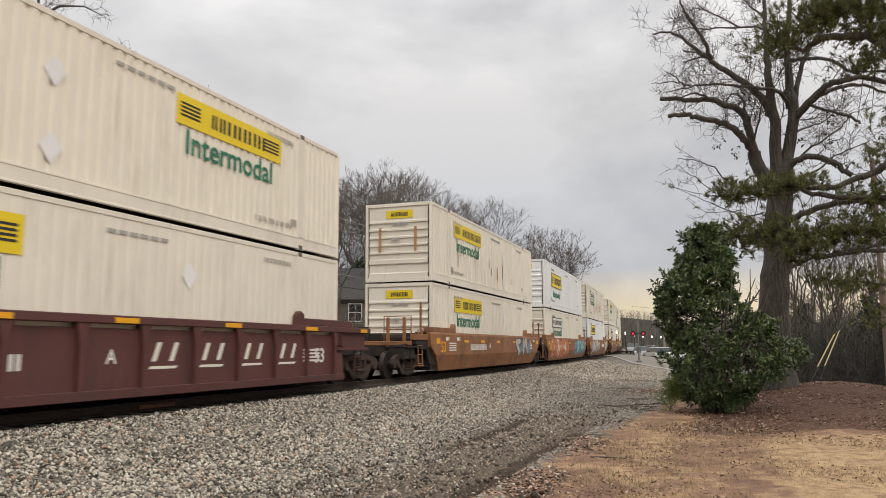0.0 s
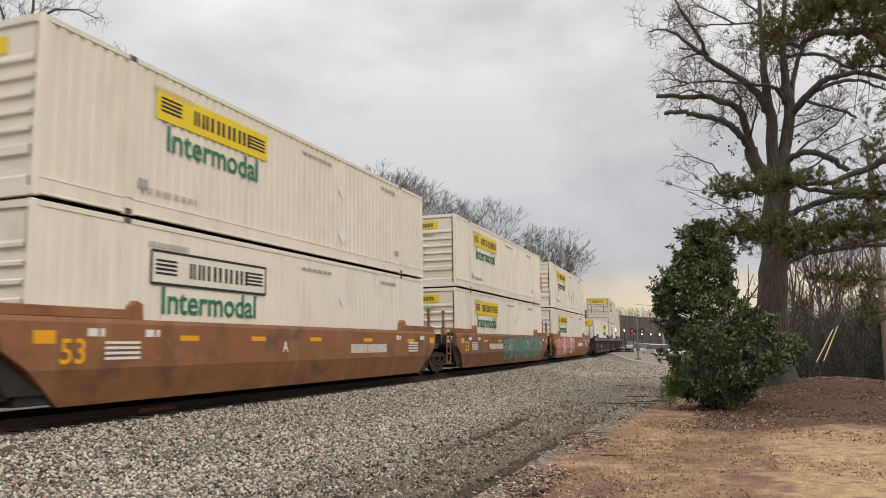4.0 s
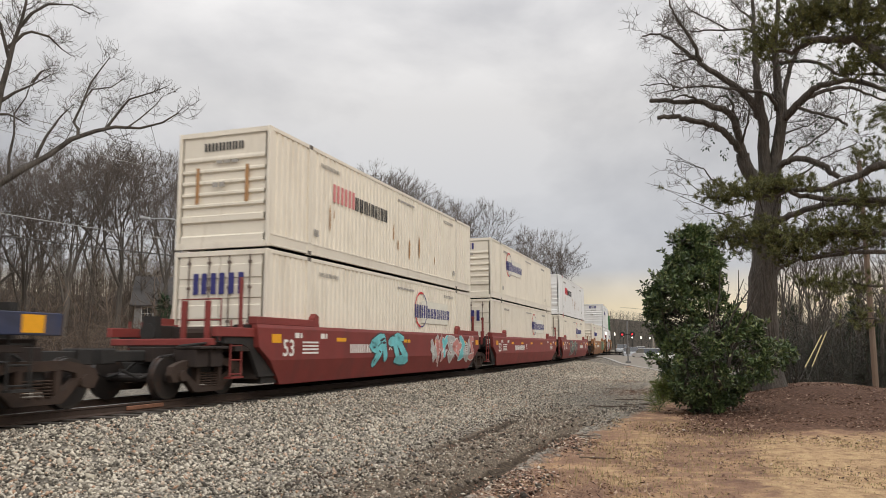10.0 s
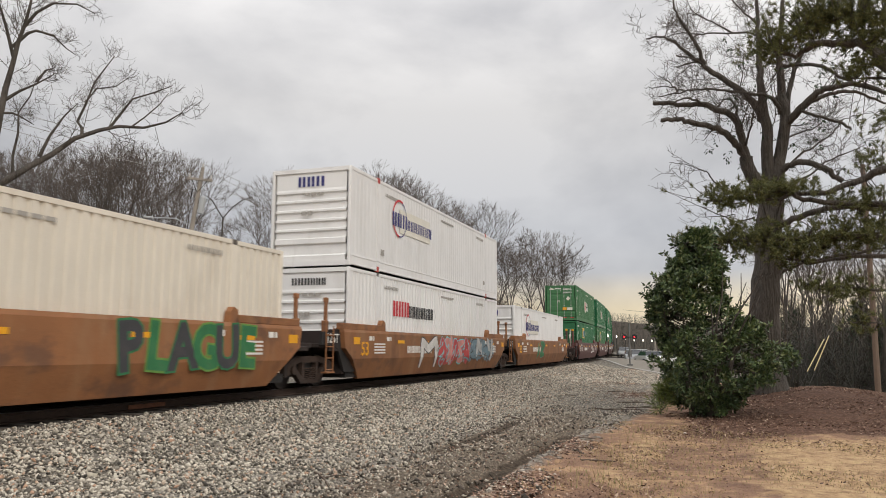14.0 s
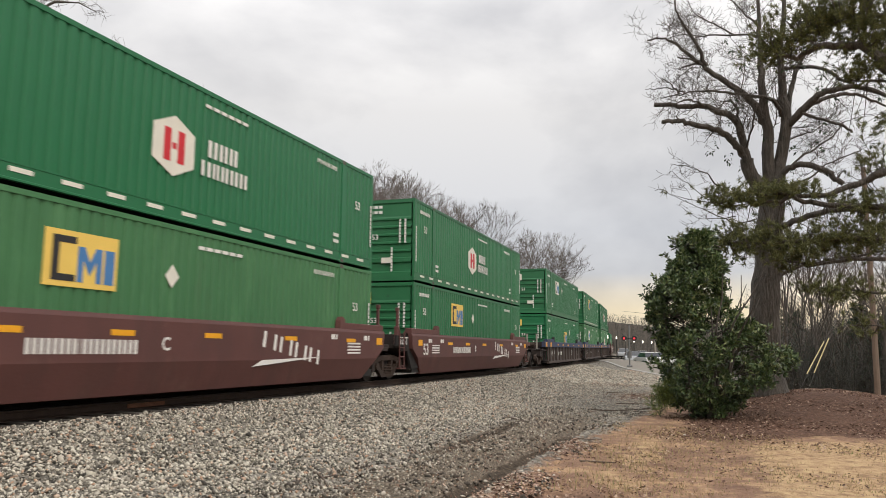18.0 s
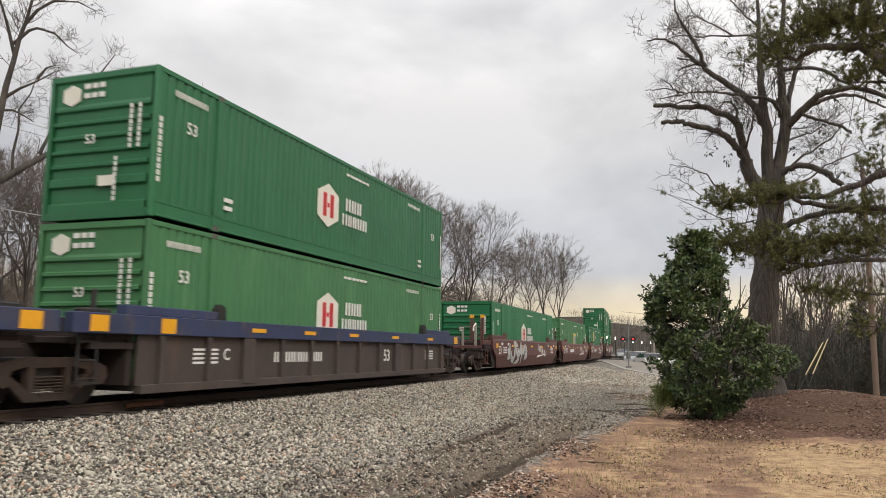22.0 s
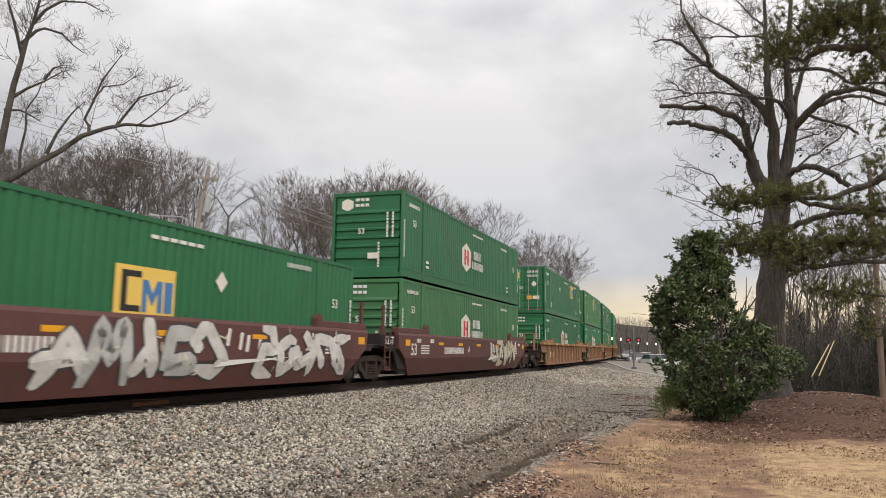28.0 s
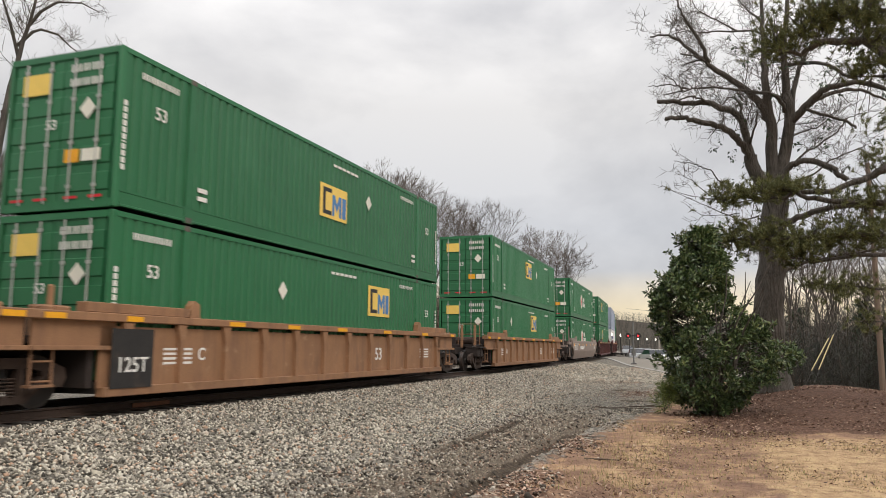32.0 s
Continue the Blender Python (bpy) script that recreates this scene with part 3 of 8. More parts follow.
def bars_mesh(key, w, h, widths, material, rows=1, hollow=None):
    """A line of plain bars, as wide as the writing it stands for."""
    hollow = len(widths) > 2 and h > 0.1 if hollow is None else hollow
    k = ("bars", key, w, h, material.name)
    if k not in _TEXT:
        bm = bmesh.new()
        tot = sum(widths) + 0.28 * (len(widths) - 1)
        for r in range(rows):
            z0 = -h / 2 + r * h * 1.9
            u = -w / 2
            for q in widths:
                du = q * w / tot
                if hollow:
                    st = min(0.30 * h, 0.38 * du)
                    box(bm, -0.003, 0.003, u, u + st, z0, z0 + h)
                    box(bm, -0.003, 0.003, u + du - st, u + du, z0, z0 + h)
                else:
                    box(bm, -0.003, 0.003, u, u + du, z0, z0 + h)
                u += du + 0.28 * w / tot
        _TEXT[k] = mesh_of("bars", bm, material)
    return _TEXT[k]


def panel_mesh(key, w, h, material, poly=None):
    k = ("panel", key, w, h, material.name)
    if k not in _TEXT:
        bm = bmesh.new()
        if poly:
            prism(bm, poly, -0.003, 0.003)
        else:
            box(bm, -0.003, 0.003, -w / 2, w / 2, -h / 2, h / 2)
        _TEXT[k] = mesh_of("panel", bm, material)
    return _TEXT[k]


def ring_mesh(r0, r1, material, a0=0.0, a1=6.283):
    k = ("ring", r0, r1, material.name, a0, a1)
    if k not in _TEXT:
        bm = bmesh.new()
        n = 28
        vs = [[bm.verts.new((x, r * math.cos(a0 + (a1 - a0) * i / n), r * math.sin(a0 + (a1 - a0) * i / n))) for i in range(n + 1)] for r in (r0, r1) for x in (0.003,)]
        for i in range(n):
            bm.faces.new((vs[0][i], vs[1][i], vs[1][i + 1], vs[0][i + 1]))
        _TEXT[k] = mesh_of("ring", bm, material)
    return _TEXT[k]


def on_side(x, y, z):
    return Matrix.Translation((x, y, z))


def on_end(x, y, z):
    """For a face that looks to -y: reads along +x."""
    return Matrix.Translation((x, y, z)) @ Matrix.Rotation(-math.pi / 2, 4, "Z")


# ---------------------------------------------------------------- containers
CL, CW, CH = 16.15, 2.6, 2.9
C_PAINT = {
    "cream": mat("cream container paint", (0.74, 0.685, 0.585), 0.55, 0, 0.07, 1.2, (0.36, 0.28, 0.20), 0.22, 1.0, 0.003, 8, True, rand=0.06, patch=(((0.60, 0.54, 0.45), 0.9, 0.54, 0.5), ((0.36, 0.25, 0.16), 6.0, 0.72, 0.6))),
    "cream_rust": mat("rusting cream container paint", (0.70, 0.645, 0.545), 0.6, 0, 0.09, 1.2, (0.30, 0.15, 0.07), 0.38, 1.1, 0.003, 8, True, rand=0.05, patch=(((0.55, 0.47, 0.37), 0.9, 0.52, 0.6), ((0.26, 0.12, 0.055), 4.0, 0.66, 0.8))),
    "white": mat("white container paint", (0.77, 0.765, 0.755), 0.5, 0, 0.06, 1.2, (0.48, 0.45, 0.41), 0.2, 1.0, 0.003, 8, True, rand=0.04, patch=(((0.66, 0.65, 0.63), 0.9, 0.54, 0.5), ((0.42, 0.36, 0.30), 6.0, 0.72, 0.5))),
    "green": mat("green container paint", (0.018, 0.138, 0.052), 0.5, 0, 0.12, 1.0, (0.035, 0.085, 0.045), 0.25, 1.0, 0.003, 8, True, rand=0.12, patch=(((0.032, 0.150, 0.066), 0.8, 0.54, 0.5), ((0.028, 0.055, 0.032), 5.0, 0.63, 0.6))),
    "green_light": mat("faded green container paint", (0.050, 0.172, 0.066), 0.55, 0, 0.12, 1.0, (0.075, 0.14, 0.065), 0.28, 1.0, 0.003, 8, True, rand=0.08, patch=(((0.085, 0.23, 0.095), 0.8, 0.54, 0.5), ((0.035, 0.075, 0.035), 5.0, 0.63, 0.6))),
    "green_deep": mat("fresh green container paint", (0.009, 0.140, 0.050), 0.45, 0, 0.06, 1.0, (0.03, 0.10, 0.06), 0.1, 1.0, 0.003, 8, True, rand=0.06),
    "grey_blue": mat("grey-blue container paint", (0.33, 0.37, 0.46), 0.55, 0, 0.08, 1.0, (0.2, 0.2, 0.2), 0.2, 1.0, 0.003, 8, True),
}
M_UNDER = mat("container underside", (0.02, 0.018, 0.016), 0.9, 0, 0.2)
M_CASTRED = mat("red casting", (0.42, 0.05, 0.035), 0.6, 0, 0.2)
M_CAST = mat("dirty casting", (0.10, 0.085, 0.07), 0.7, 0, 0.3)
M_ROD = mat("galvanised rod", (0.42, 0.42, 0.40), 0.5, 0.4, 0.15)
M_ROD_DK = mat("tarnished rod", (0.16, 0.12, 0.10), 0.6, 0.2, 0.25)
_CM = {}


def corrugated(y0, y1, z0, z1, x, depth, pitch):
    """A side sheet with upright corrugations, facing +x, the grooves going inwards."""
    bm = bmesh.new()
    ys = []
    n = max(1, round((y1 - y0) / pitch))
    p = (y1 - y0) / n
    for i in range(n):
        a = y0 + i * p
        ys += [(a, x), (a + 0.52 * p, x), (a + 0.62 * p, x - depth), (a + 0.90 * p, x - depth)]
    ys.append((y1, x))
    lo = [bm.verts.new((u, v, z0)) for v, u in ys]
    hi = [bm.verts.new((u, v, z1)) for v, u in ys]
    for i in range(len(ys) - 1):
        bm.faces.new((lo[i], lo[i + 1], hi[i + 1], hi[i]))
    return bm


def nose_wall():
    """The front wall with its flat head panel and horizontal ribs, facing -y."""
    bm = bmesh.new()
    zs = [(0.14, 0), (0.30, 0), (0.34, 0.06), (0.62, 0.06), (0.66, 0.0), (0.80, 0.0)]
    z = 0.80
    for _ in range(5):
        zs += [(z + 0.03, 0.055), (z + 0.20, 0.055), (z + 0.23, 0), (z + 0.285, 0)]
        z += 0.285
    zs += [(2.28, 0.02), (2.72, 0.02), (2.76, 0)]
    lo = [bm.verts.new((-1.16, -CL / 2 + d + 0.02, q)) for q, d in zs]
    hi = [bm.verts.new((1.16, -CL / 2 + d + 0.02, q)) for q, d in zs]
    for i in range(len(zs) - 1):
        bm.faces.new((lo[i], hi[i], hi[i + 1], lo[i + 1]))
    return bm


def container_meshes(paint, smooth_side):
    key = (paint, smooth_side)
    if key in _CM:
        return _CM[key]
    mt = C_PAINT[paint]
    h = CL / 2
    dep, pit = (0.010, 0.26) if smooth_side else (0.036, 0.252)
    m = {}
    m["side_panel"] = mesh_of("side_panel", corrugated(-h + 0.13, h - 0.13, 0.30, CH - 0.09, CW / 2 - 0.012, dep, pit), mt)
    m["top_rail"] = mesh_of("top_rail", boxes((CW / 2 - 0.07, CW / 2, -h + 0.13, h - 0.13, CH - 0.10, CH - 0.01)), mt)
    bm = bmesh.new()
    outer, lip, inner = CW / 2 - 0.004, CW / 2 + 0.006, CW / 2 - 0.09
    prof = [(inner, 0.03), (lip, 0.03), (lip, 0.06), (outer, 0.07), (outer, 0.275), (lip, 0.285), (lip, 0.315), (inner, 0.315)]
    ends = [[bm.verts.new((px, py, pz)) for px, pz in prof] for py in (-h + 0.13, h - 0.13)]
    bm.faces.new(ends[0])
    bm.faces.new(ends[1][::-1])
    for q in range(len(prof)):
        r = (q + 1) % len(prof)
        bm.faces.new((ends[0][q], ends[1][q], ends[1][r], ends[0][r]))
    bmesh.ops.recalc_face_normals(bm, faces=bm.faces)
    m["bottom_rail"] = mesh_of("bottom_rail", bm, mt)
    m["roof"] = mesh_of("roof", boxes((-CW / 2 + 0.06, CW / 2 - 0.06, -h + 0.1, h - 0.1, CH - 0.05, CH - 0.025)), mt)
    m["floor_pan"] = mesh_of("floor_pan", boxes((-CW / 2 + 0.08, CW / 2 - 0.08, -h + 0.1, h - 0.1, 0.12, 0.2)), M_UNDER)
    m["corner_post"] = mesh_of("corner_post", boxes((-0.09, 0.0, 0, 0.13, 0.0, CH), bevel=0.012), mt)
    m["stack_post"] = mesh_of("stack_post", boxes((-0.03, 0.006, -0.10, 0.10, 0.10, CH - 0.1), (-0.05, 0.004, -0.13, 0.13, 0.0, 0.32)), mt)
    m["head_rail"] = mesh_of("head_rail", boxes((-CW / 2 + 0.09, CW / 2 - 0.09, -h, -h + 0.1, CH - 0.13, CH - 0.01)), mt)
    m["foot_rail"] = mesh_of("foot_rail", boxes((-CW / 2 + 0.09, CW / 2 - 0.09, -h, -h + 0.1, 0.0, 0.15)), mt)
    m["casting"] = mesh_of("casting", boxes((-0.07, 0.008, -0.09, 0.09, -0.06, 0.06), bevel=0.01), M_CAST)
    m["casting_red"] = mesh_of("casting_red", boxes((-0.07, 0.008, -0.09, 0.09, -0.09, 0.09), bevel=0.01), M_CASTRED)
    m["end_wall"] = mesh_of("end_wall", nose_wall(), mt)
    bm = bmesh.new()
    prof = [(0.14, 0.06), (0.14, 0.03)]
    for z0 in (0.30, 0.78, 1.26, 1.74, 2.22):
        prof += [(z0, 0.03), (z0 + 0.02, 0.008), (z0 + 0.32, 0.008), (z0 + 0.34, 0.03)]
    prof += [(CH - 0.13, 0.03), (CH - 0.13, 0.06)]
    lo = [bm.verts.new((0.012, -h + d, q)) for q, d in prof]
    hi = [bm.verts.new((1.15, -h + d, q)) for q, d in prof]
    for i in range(len(prof) - 1):
        bm.faces.new((lo[i], hi[i], hi[i + 1], lo[i + 1]))
    bm.faces.new(lo)
    bm.faces.new(hi[::-1])
    bm.faces.new((lo[-1], hi[-1], hi[0], lo[0]))
    m["door"] = mesh_of("door", bm, mt)
    bm = bmesh.new()
    tube(bm, [(0, 0, 0.12), (0, 0, CH - 0.14)], 0.017, 6)
    for z in (0.4, 1.2, 2.0, 2.6):
        box(bm, -0.04, 0.04, -0.02, 0.02, z - 0.03, z + 0.03)
    m["lock_rod"] = mesh_of("lock_rod", bm, M_ROD if paint.startswith("green") else M_ROD_DK)
    _CM[key] = m
    return m


def sign_hauler(c, z, flip, look_):
    """Yellow hauler sign with the green word beneath it."""
    y = 3.28 if flip else -3.62
    x = CW / 2 + 0.003
    back = {"yellow": M_YELLOW, "dark": M_YELLOW, "white": M_EMPWHITE, "big": M_YELLOW}[look_]
    w, h = {"big": (3.6, 0.80), "dark": (3.75, 0.86)}.get(look_, (3.7, 0.60))
    zs = {"dark": 1.84, "big": 1.98, "white": 2.10}.get(look_, 2.23)
    p = part("sign", panel_mesh("hauler", w, h, back), None, c, "yellow hauler's sign" if back == M_YELLOW else "faded white hauler's sign", on_side(x, y, z + zs))
    if look_ != "yellow":
        for dy, dz, ww, hh in ((0, h / 2, w, 0.05), (0, -h / 2, w, 0.05), (-w / 2, 0, 0.05, h), (w / 2, 0, 0.05, h)):
            part("sign_border", panel_mesh("edge", ww, hh, M_BLACKTXT), None, p, "", on_side(0.004, dy, dz))
    part("sign_writing", bars_mesh("hauler", w * 0.52, h * 0.5, (0.6, 0.7, 1, 1, 1, 0.9), M_BLACKTXT), None, p, "black bars", on_side(0.005, 0.05 * w, 0))
    for sx in (-1, 1):
        part("sign_stripes", bars_mesh("strip", w * 0.16, h * 0.07, (1,), M_BLACKTXT, 4), None, p, "thin black stripes", on_side(0.005, sx * w * 0.39, -h * 0.18))
    if look_ != "big":
        word = part("lettering", text_mesh("Intermodal", 0.70 if look_ != "dark" else 0.62, M_GREENTXT), None, c, "green word", on_side(x, y - 0.03, z + zs - (0.63 if look_ != "dark" else 0.88)))


def sign_ring(c, z, y, word=True):
    x = CW / 2 + 0.003
    part("logo_ring", ring_mesh(0.57, 0.64, M_REDTXT, 1.2, 4.6), None, c, "red arc", on_side(x + 0.003, y - 1.15, z + 1.92))
    part("logo_ring", ring_mesh(0.58, 0.62, M_BLUETXT, -1.68, 1.2), None, c, "thin navy arc", on_side(x + 0.003, y - 1.15, z + 1.92))
    part("logo_panel", panel_mesh("ring", 2.9, 0.8, M_EMPWHITE), None, c, "paler patch", on_side(x, y + 0.30, z + 1.85))
    part("sign_writing", bars_mesh("stg", 1.25, 0.46, (0.9, 0.9, 1), M_BLUETXT), None, c, "navy bars", on_side(x + 0.006, y - 1.15, z + 1.86))
    part("sign_writing", bars_mesh("logi", 2.35, 0.36, (0.7, 0.8, 0.8, 0.3, 0.7, 0.5, 0.3, 0.7, 0.7), M_BLUETXT), None, c, "navy bars", on_side(x + 0.006, y + 0.72, z + 1.82))


def sign_red(c, z, y, faded=False):
    x = CW / 2 + 0.004
    part("sign_writing", bars_mesh("xpo", 1.35, 0.50, (1, 1, 1), M_PINKTXT if faded else M_REDTXT), None, c, "red bars", on_side(x, y - 1.15, z + 1.88))
    part("sign_writing", bars_mesh("logi2", 2.35, 0.40, (0.7, 0.8, 0.8, 0.3, 0.7, 0.5, 0.3, 0.7, 0.7), M_BLACKTXT), None, c, "black bars", on_side(x, y + 0.75, z + 1.82))


HEX = [(0, 0.60), (0.60, 0.33), (0.60, -0.33), (0, -0.60), (-0.60, -0.33), (-0.60, 0.33)]


def sign_hex(c, z, y):
    x = CW / 2 + 0.003
    p = part("logo_panel", panel_mesh("hex", 1.3, 1.1, M_EMPWHITE, HEX), None, c, "white six-sided emblem", on_side(x, y, z + 1.46))
    bm = "emblem"
    k = ("emblem", 1)
    if k not in _TEXT:
        _TEXT[k] = mesh_of(bm, boxes((0, 0.003, -0.30, -0.10, -0.32, 0.32), (0, 0.003, 0.10, 0.30, -0.32, 0.32), (0, 0.003, -0.06, 0.06, -0.06, 0.06)), M_REDTXT)
    part("emblem", _TEXT[k], None, p, "red bars", on_side(0.005, 0, 0))
    part("sign_writing", bars_mesh("hub", 1.0, 0.36, (1, 0.9, 0.9), M_WHITEPAINT), None, c, "white bars", on_side(x, y + 1.55, z + 1.68))
    part("sign_writing", bars_mesh("grp", 1.6, 0.32, (1, 0.7, 0.8, 0.9, 0.9), M_WHITEPAINT), None, c, "white bars", on_side(x, y + 1.65, z + 1.24))


def sign_square(c, z, y, white=False, zz=1.95):
    x = CW / 2 + 0.003
    p = part("sign", panel_mesh("emp", 1.55, 0.90, M_EMPWHITE if white else M_EMPYEL), None, c, "square white sign" if white else "square yellow sign", on_side(x, y, z + zz))
    k = ("empmark", 1)
    if k not in _TEXT:
        _TEXT[k] = mesh_of("mark", boxes((0, 0.003, -0.62, -0.48, -0.36, 0.36), (0, 0.003, -0.48, -0.14, 0.25, 0.36), (0, 0.003, -0.48, -0.14, -0.36, -0.25)), M_BLACKTXT)
        bm = bmesh.new()
        prism(bm, [(-0.10, -0.36), (0.02, -0.36), (0.02, 0.0), (0.16, -0.25), (0.30, 0.0), (0.30, -0.36), (0.42, -0.36), (0.42, 0.22), (0.28, 0.22), (0.16, -0.02), (0.04, 0.22), (-0.10, 0.22)], 0, 0.003)
        box(bm, 0, 0.003, 0.48, 0.70, -0.36, 0.22)
        _TEXT[("empmark", 2)] = mesh_of("mark", bm, M_EMPBLUE)
    part("sign_mark", _TEXT[k], None, p, "black shape", on_side(0.005, 0, 0))
    part("sign_mark", _TEXT[("empmark", 2)], None, p, "blue shape", on_side(0.005, 0, 0))


def container(z, paint="cream", kind="hauler", end="nose", flip=False, look_="yellow", y=None, smooth_side=False, rust=0, red_cast=False, white_sq=False, dashes=False, zz=1.95, big_end=False):
    """A 53-foot box; origin on the track's centre line at rail level, its floor z metres up."""
    c = thing("shipping_container")
    m = container_meshes(paint, smooth_side)
    h = CL / 2
    up = Matrix.Translation((0, 0, z))
    turn = Matrix.Rotation(math.pi, 4, "Z")
    for n in ("side_panel", "top_rail", "bottom_rail"):
        part(n, m[n], None, c, at=up)
        part(n, m[n], None, c, at=up @ turn)
    for n in ("roof", "floor_pan"):
        part(n, m[n], None, c, at=up)
    for tn in (Matrix.Identity(4), turn):
        part("head_rail", m["head_rail"], None, c, at=up @ tn)
        part("foot_rail", m["foot_rail"], None, c, at=up @ tn)
        for sy in (-1, 1):
            mm = up @ tn @ Matrix.Translation((CW / 2, -h if sy < 0 else h - 0.13, 0))
            part("corner_post", m["corner_post"], None, c, at=mm)
            part("stack_post", m["stack_post"], None, c, at=up @ tn @ Matrix.Translation((CW / 2, sy * 6.096, 0)))
    for sy in (-1, 1):
        for zc in (CH - 0.06, 0.06):
            part("corner_casting", m["casting_red" if red_cast else "casting"], None, c, at=up @ Matrix.Translation((CW / 2, sy * 6.096, zc)))
    # one end with doors, the other a ribbed wall
    for tn, what in ((Matrix.Identity(4), end), (turn, "nose" if end == "door" else "door")):
        if what == "nose":
            part("end_wall", m["end_wall"], None, c, at=up @ tn)
        else:
            part("door", m["door"], None, c, at=up @ tn)
            part("door", m["door"], None, c, at=up @ tn @ Matrix.Translation((-1.162, 0, 0)))
            for x in (-0.85, -0.28, 0.28, 0.85):
                part("lock_rod", m["lock_rod"], None, c, at=up @ tn @ Matrix.Translation((x, -h - 0.01, 0)))
    x = CW / 2 + 0.004
    xe = -h - 0.004
    small = M_WHITEPAINT if paint.startswith("green") else M_GREYTXT
    # stencils: reporting marks as bars, the length in figures
    near = (1.0, 0.12, -7.05) if paint.startswith("green") else (1.1, 0.11, -5.0)
    part("stencil", bars_mesh("mk", near[0], near[1], (1, 1, 1, 1, 0.3, 1, 1, 1), small), None, c, at=on_side(x, near[2], z + 2.5))
    part("stencil", bars_mesh("mk", 1.1, 0.11, (1, 1, 1, 1, 0.3, 1, 1, 1), small), None, c, at=on_side(x, 5.1, z + 2.55))
    part("stencil", bars_mesh("wide", 1.5, 0.07, (1, 1, 1, 1, 1, 1), small), None, c, at=on_side(x, 0.6, z + 2.55))
    if paint.startswith("green"):
        for sy in (-1, 1):
            part("stencil", text_mesh("53", 0.34, small), None, c, at=on_side(x, 7.0 if sy > 0 else -7.0, z + (1.75 if sy > 0 else 1.90)))
            part("stencil", bars_mesh("col", 1.25, 0.085, (1, 1, 1, 1, 0.3, 1, 1, 1, 1, 1, 1), small), None, c, "column of white bars", on_side(x, sy * 7.92, z + 1.3) @ Matrix.Rotation(math.pi / 2, 4, "X"))
            part("stencil", bars_mesh("t2", 0.3, 0.09, (1,), small, 2), None, c, at=on_side(x, sy * 5.7, z + 0.55))
    else:
        for sy in (-1, 1):
            part("stencil", bars_mesh("t3", 0.24, 0.18, (1, 0.8), small), None, c, at=on_side(x, sy * 5.75, z + 0.62))
        if kind == "hauler":
            part("stencil", bars_mesh("lift", 1.5, 0.12, (1, 1, 1, 0.3, 1, 1, 1, 1), small), None, c, at=on_side(x, -5.0 if not flip else 4.9, z + 0.52))
            k = 2.0 if not flip else -1.4
            dia = [(0, 0.26), (0.22, 0), (0, -0.26), (-0.22, 0)]
            for zp in (1.95, 0.72):
                part("placard_holder", panel_mesh("dia", 0.4, 0.5, C_PAINT["white"], dia), None, c, "white diamond placard holder", on_side(x, k, z + zp))
    if dashes:
        for i in range(16):
            part("reflective_dash", panel_mesh("dash", 0.42, 0.075, M_EMPWHITE), None, c, at=on_side(CW / 2 + 0.004, -7.3 + i * 0.97, z + 0.20))
    if kind == "hauler":
        sign_hauler(c, z, flip, look_)
        ew, eh = (2.05, 0.46) if big_end else (1.05, 0.30)
        ez = 0.03 if end == "nose" else -0.034
        part("end_sign", panel_mesh("hs", ew, eh, M_YELLOW if look_ != "white" else M_EMPWHITE), None, c, "yellow end sign" if look_ != "white" else "white end sign", on_end(0.05, xe + ez, z + 2.48))
        part("end_writing", bars_mesh("hw", ew * 0.62, eh * 0.5, (0.6, 0.7, 1, 1, 1, 0.9), M_BLACKTXT), None, c, "black bars", on_end(0.05, xe + ez - 0.007, z + 2.48))
    elif kind == "ring":
        sign_ring(c, z, -3.2 if y is None else y)
        part("end_writing", bars_mesh("sw", 0.85 if end == "nose" else 1.4, 0.30 if end == "nose" else 0.5, (0.9, 0.9, 1), M_BLUETXT), None, c, "navy bars", on_end(0.0, xe - 0.004 + (0.03 if end == "nose" else -0.02), z + (2.5 if end == "nose" else 2.1)))
    elif kind in ("red", "pink"):
        sign_red(c, z, -3.0 if y is None else y, kind == "pink")
        part("end_writing", bars_mesh("xw", 1.1, 0.2, (1, 1, 1, 0.8, 0.8, 0.8), M_BLACKTXT), None, c, "dark bars", on_end(0.0, xe + 0.026, z + 2.5))
    elif kind == "hex":
        sign_hex(c, z, -1.05 if y is None else y)
        part("end_emblem", panel_mesh("hexs", 0.5, 0.4, M_EMPWHITE, [(a * 0.36, b * 0.36) for a, b in HEX]), None, c, "small white emblem", on_end(-0.75, xe + 0.02, z + 2.48))
        part("end_writing", bars_mesh("hxw", 0.5, 0.1, (1, 0.9, 0.9), M_WHITEPAINT, 2), None, c, "white bars", on_end(-0.2, xe + 0.02, z + 2.45))
    elif kind == "square":
        sign_square(c, z, -3.15 if y is None else y, white_sq, zz)
        part("end_sign", panel_mesh("es", 0.62, 0.40, M_EMPWHITE if white_sq else M_EMPYEL), None, c, "small sign", on_end(-0.62, xe - 0.006, z + 2.35))
        part("placard", panel_mesh("dia2", 0.4, 0.5, M_EMPWHITE, [(0, 0.22), (0.2, 0), (0, -0.22), (-0.2, 0)]), None, c, "white diamond placard", on_side(x, (-3.15 if y is None else y) + (2.2 if (y or 0) < 1 else -5.5), z + 1.9))
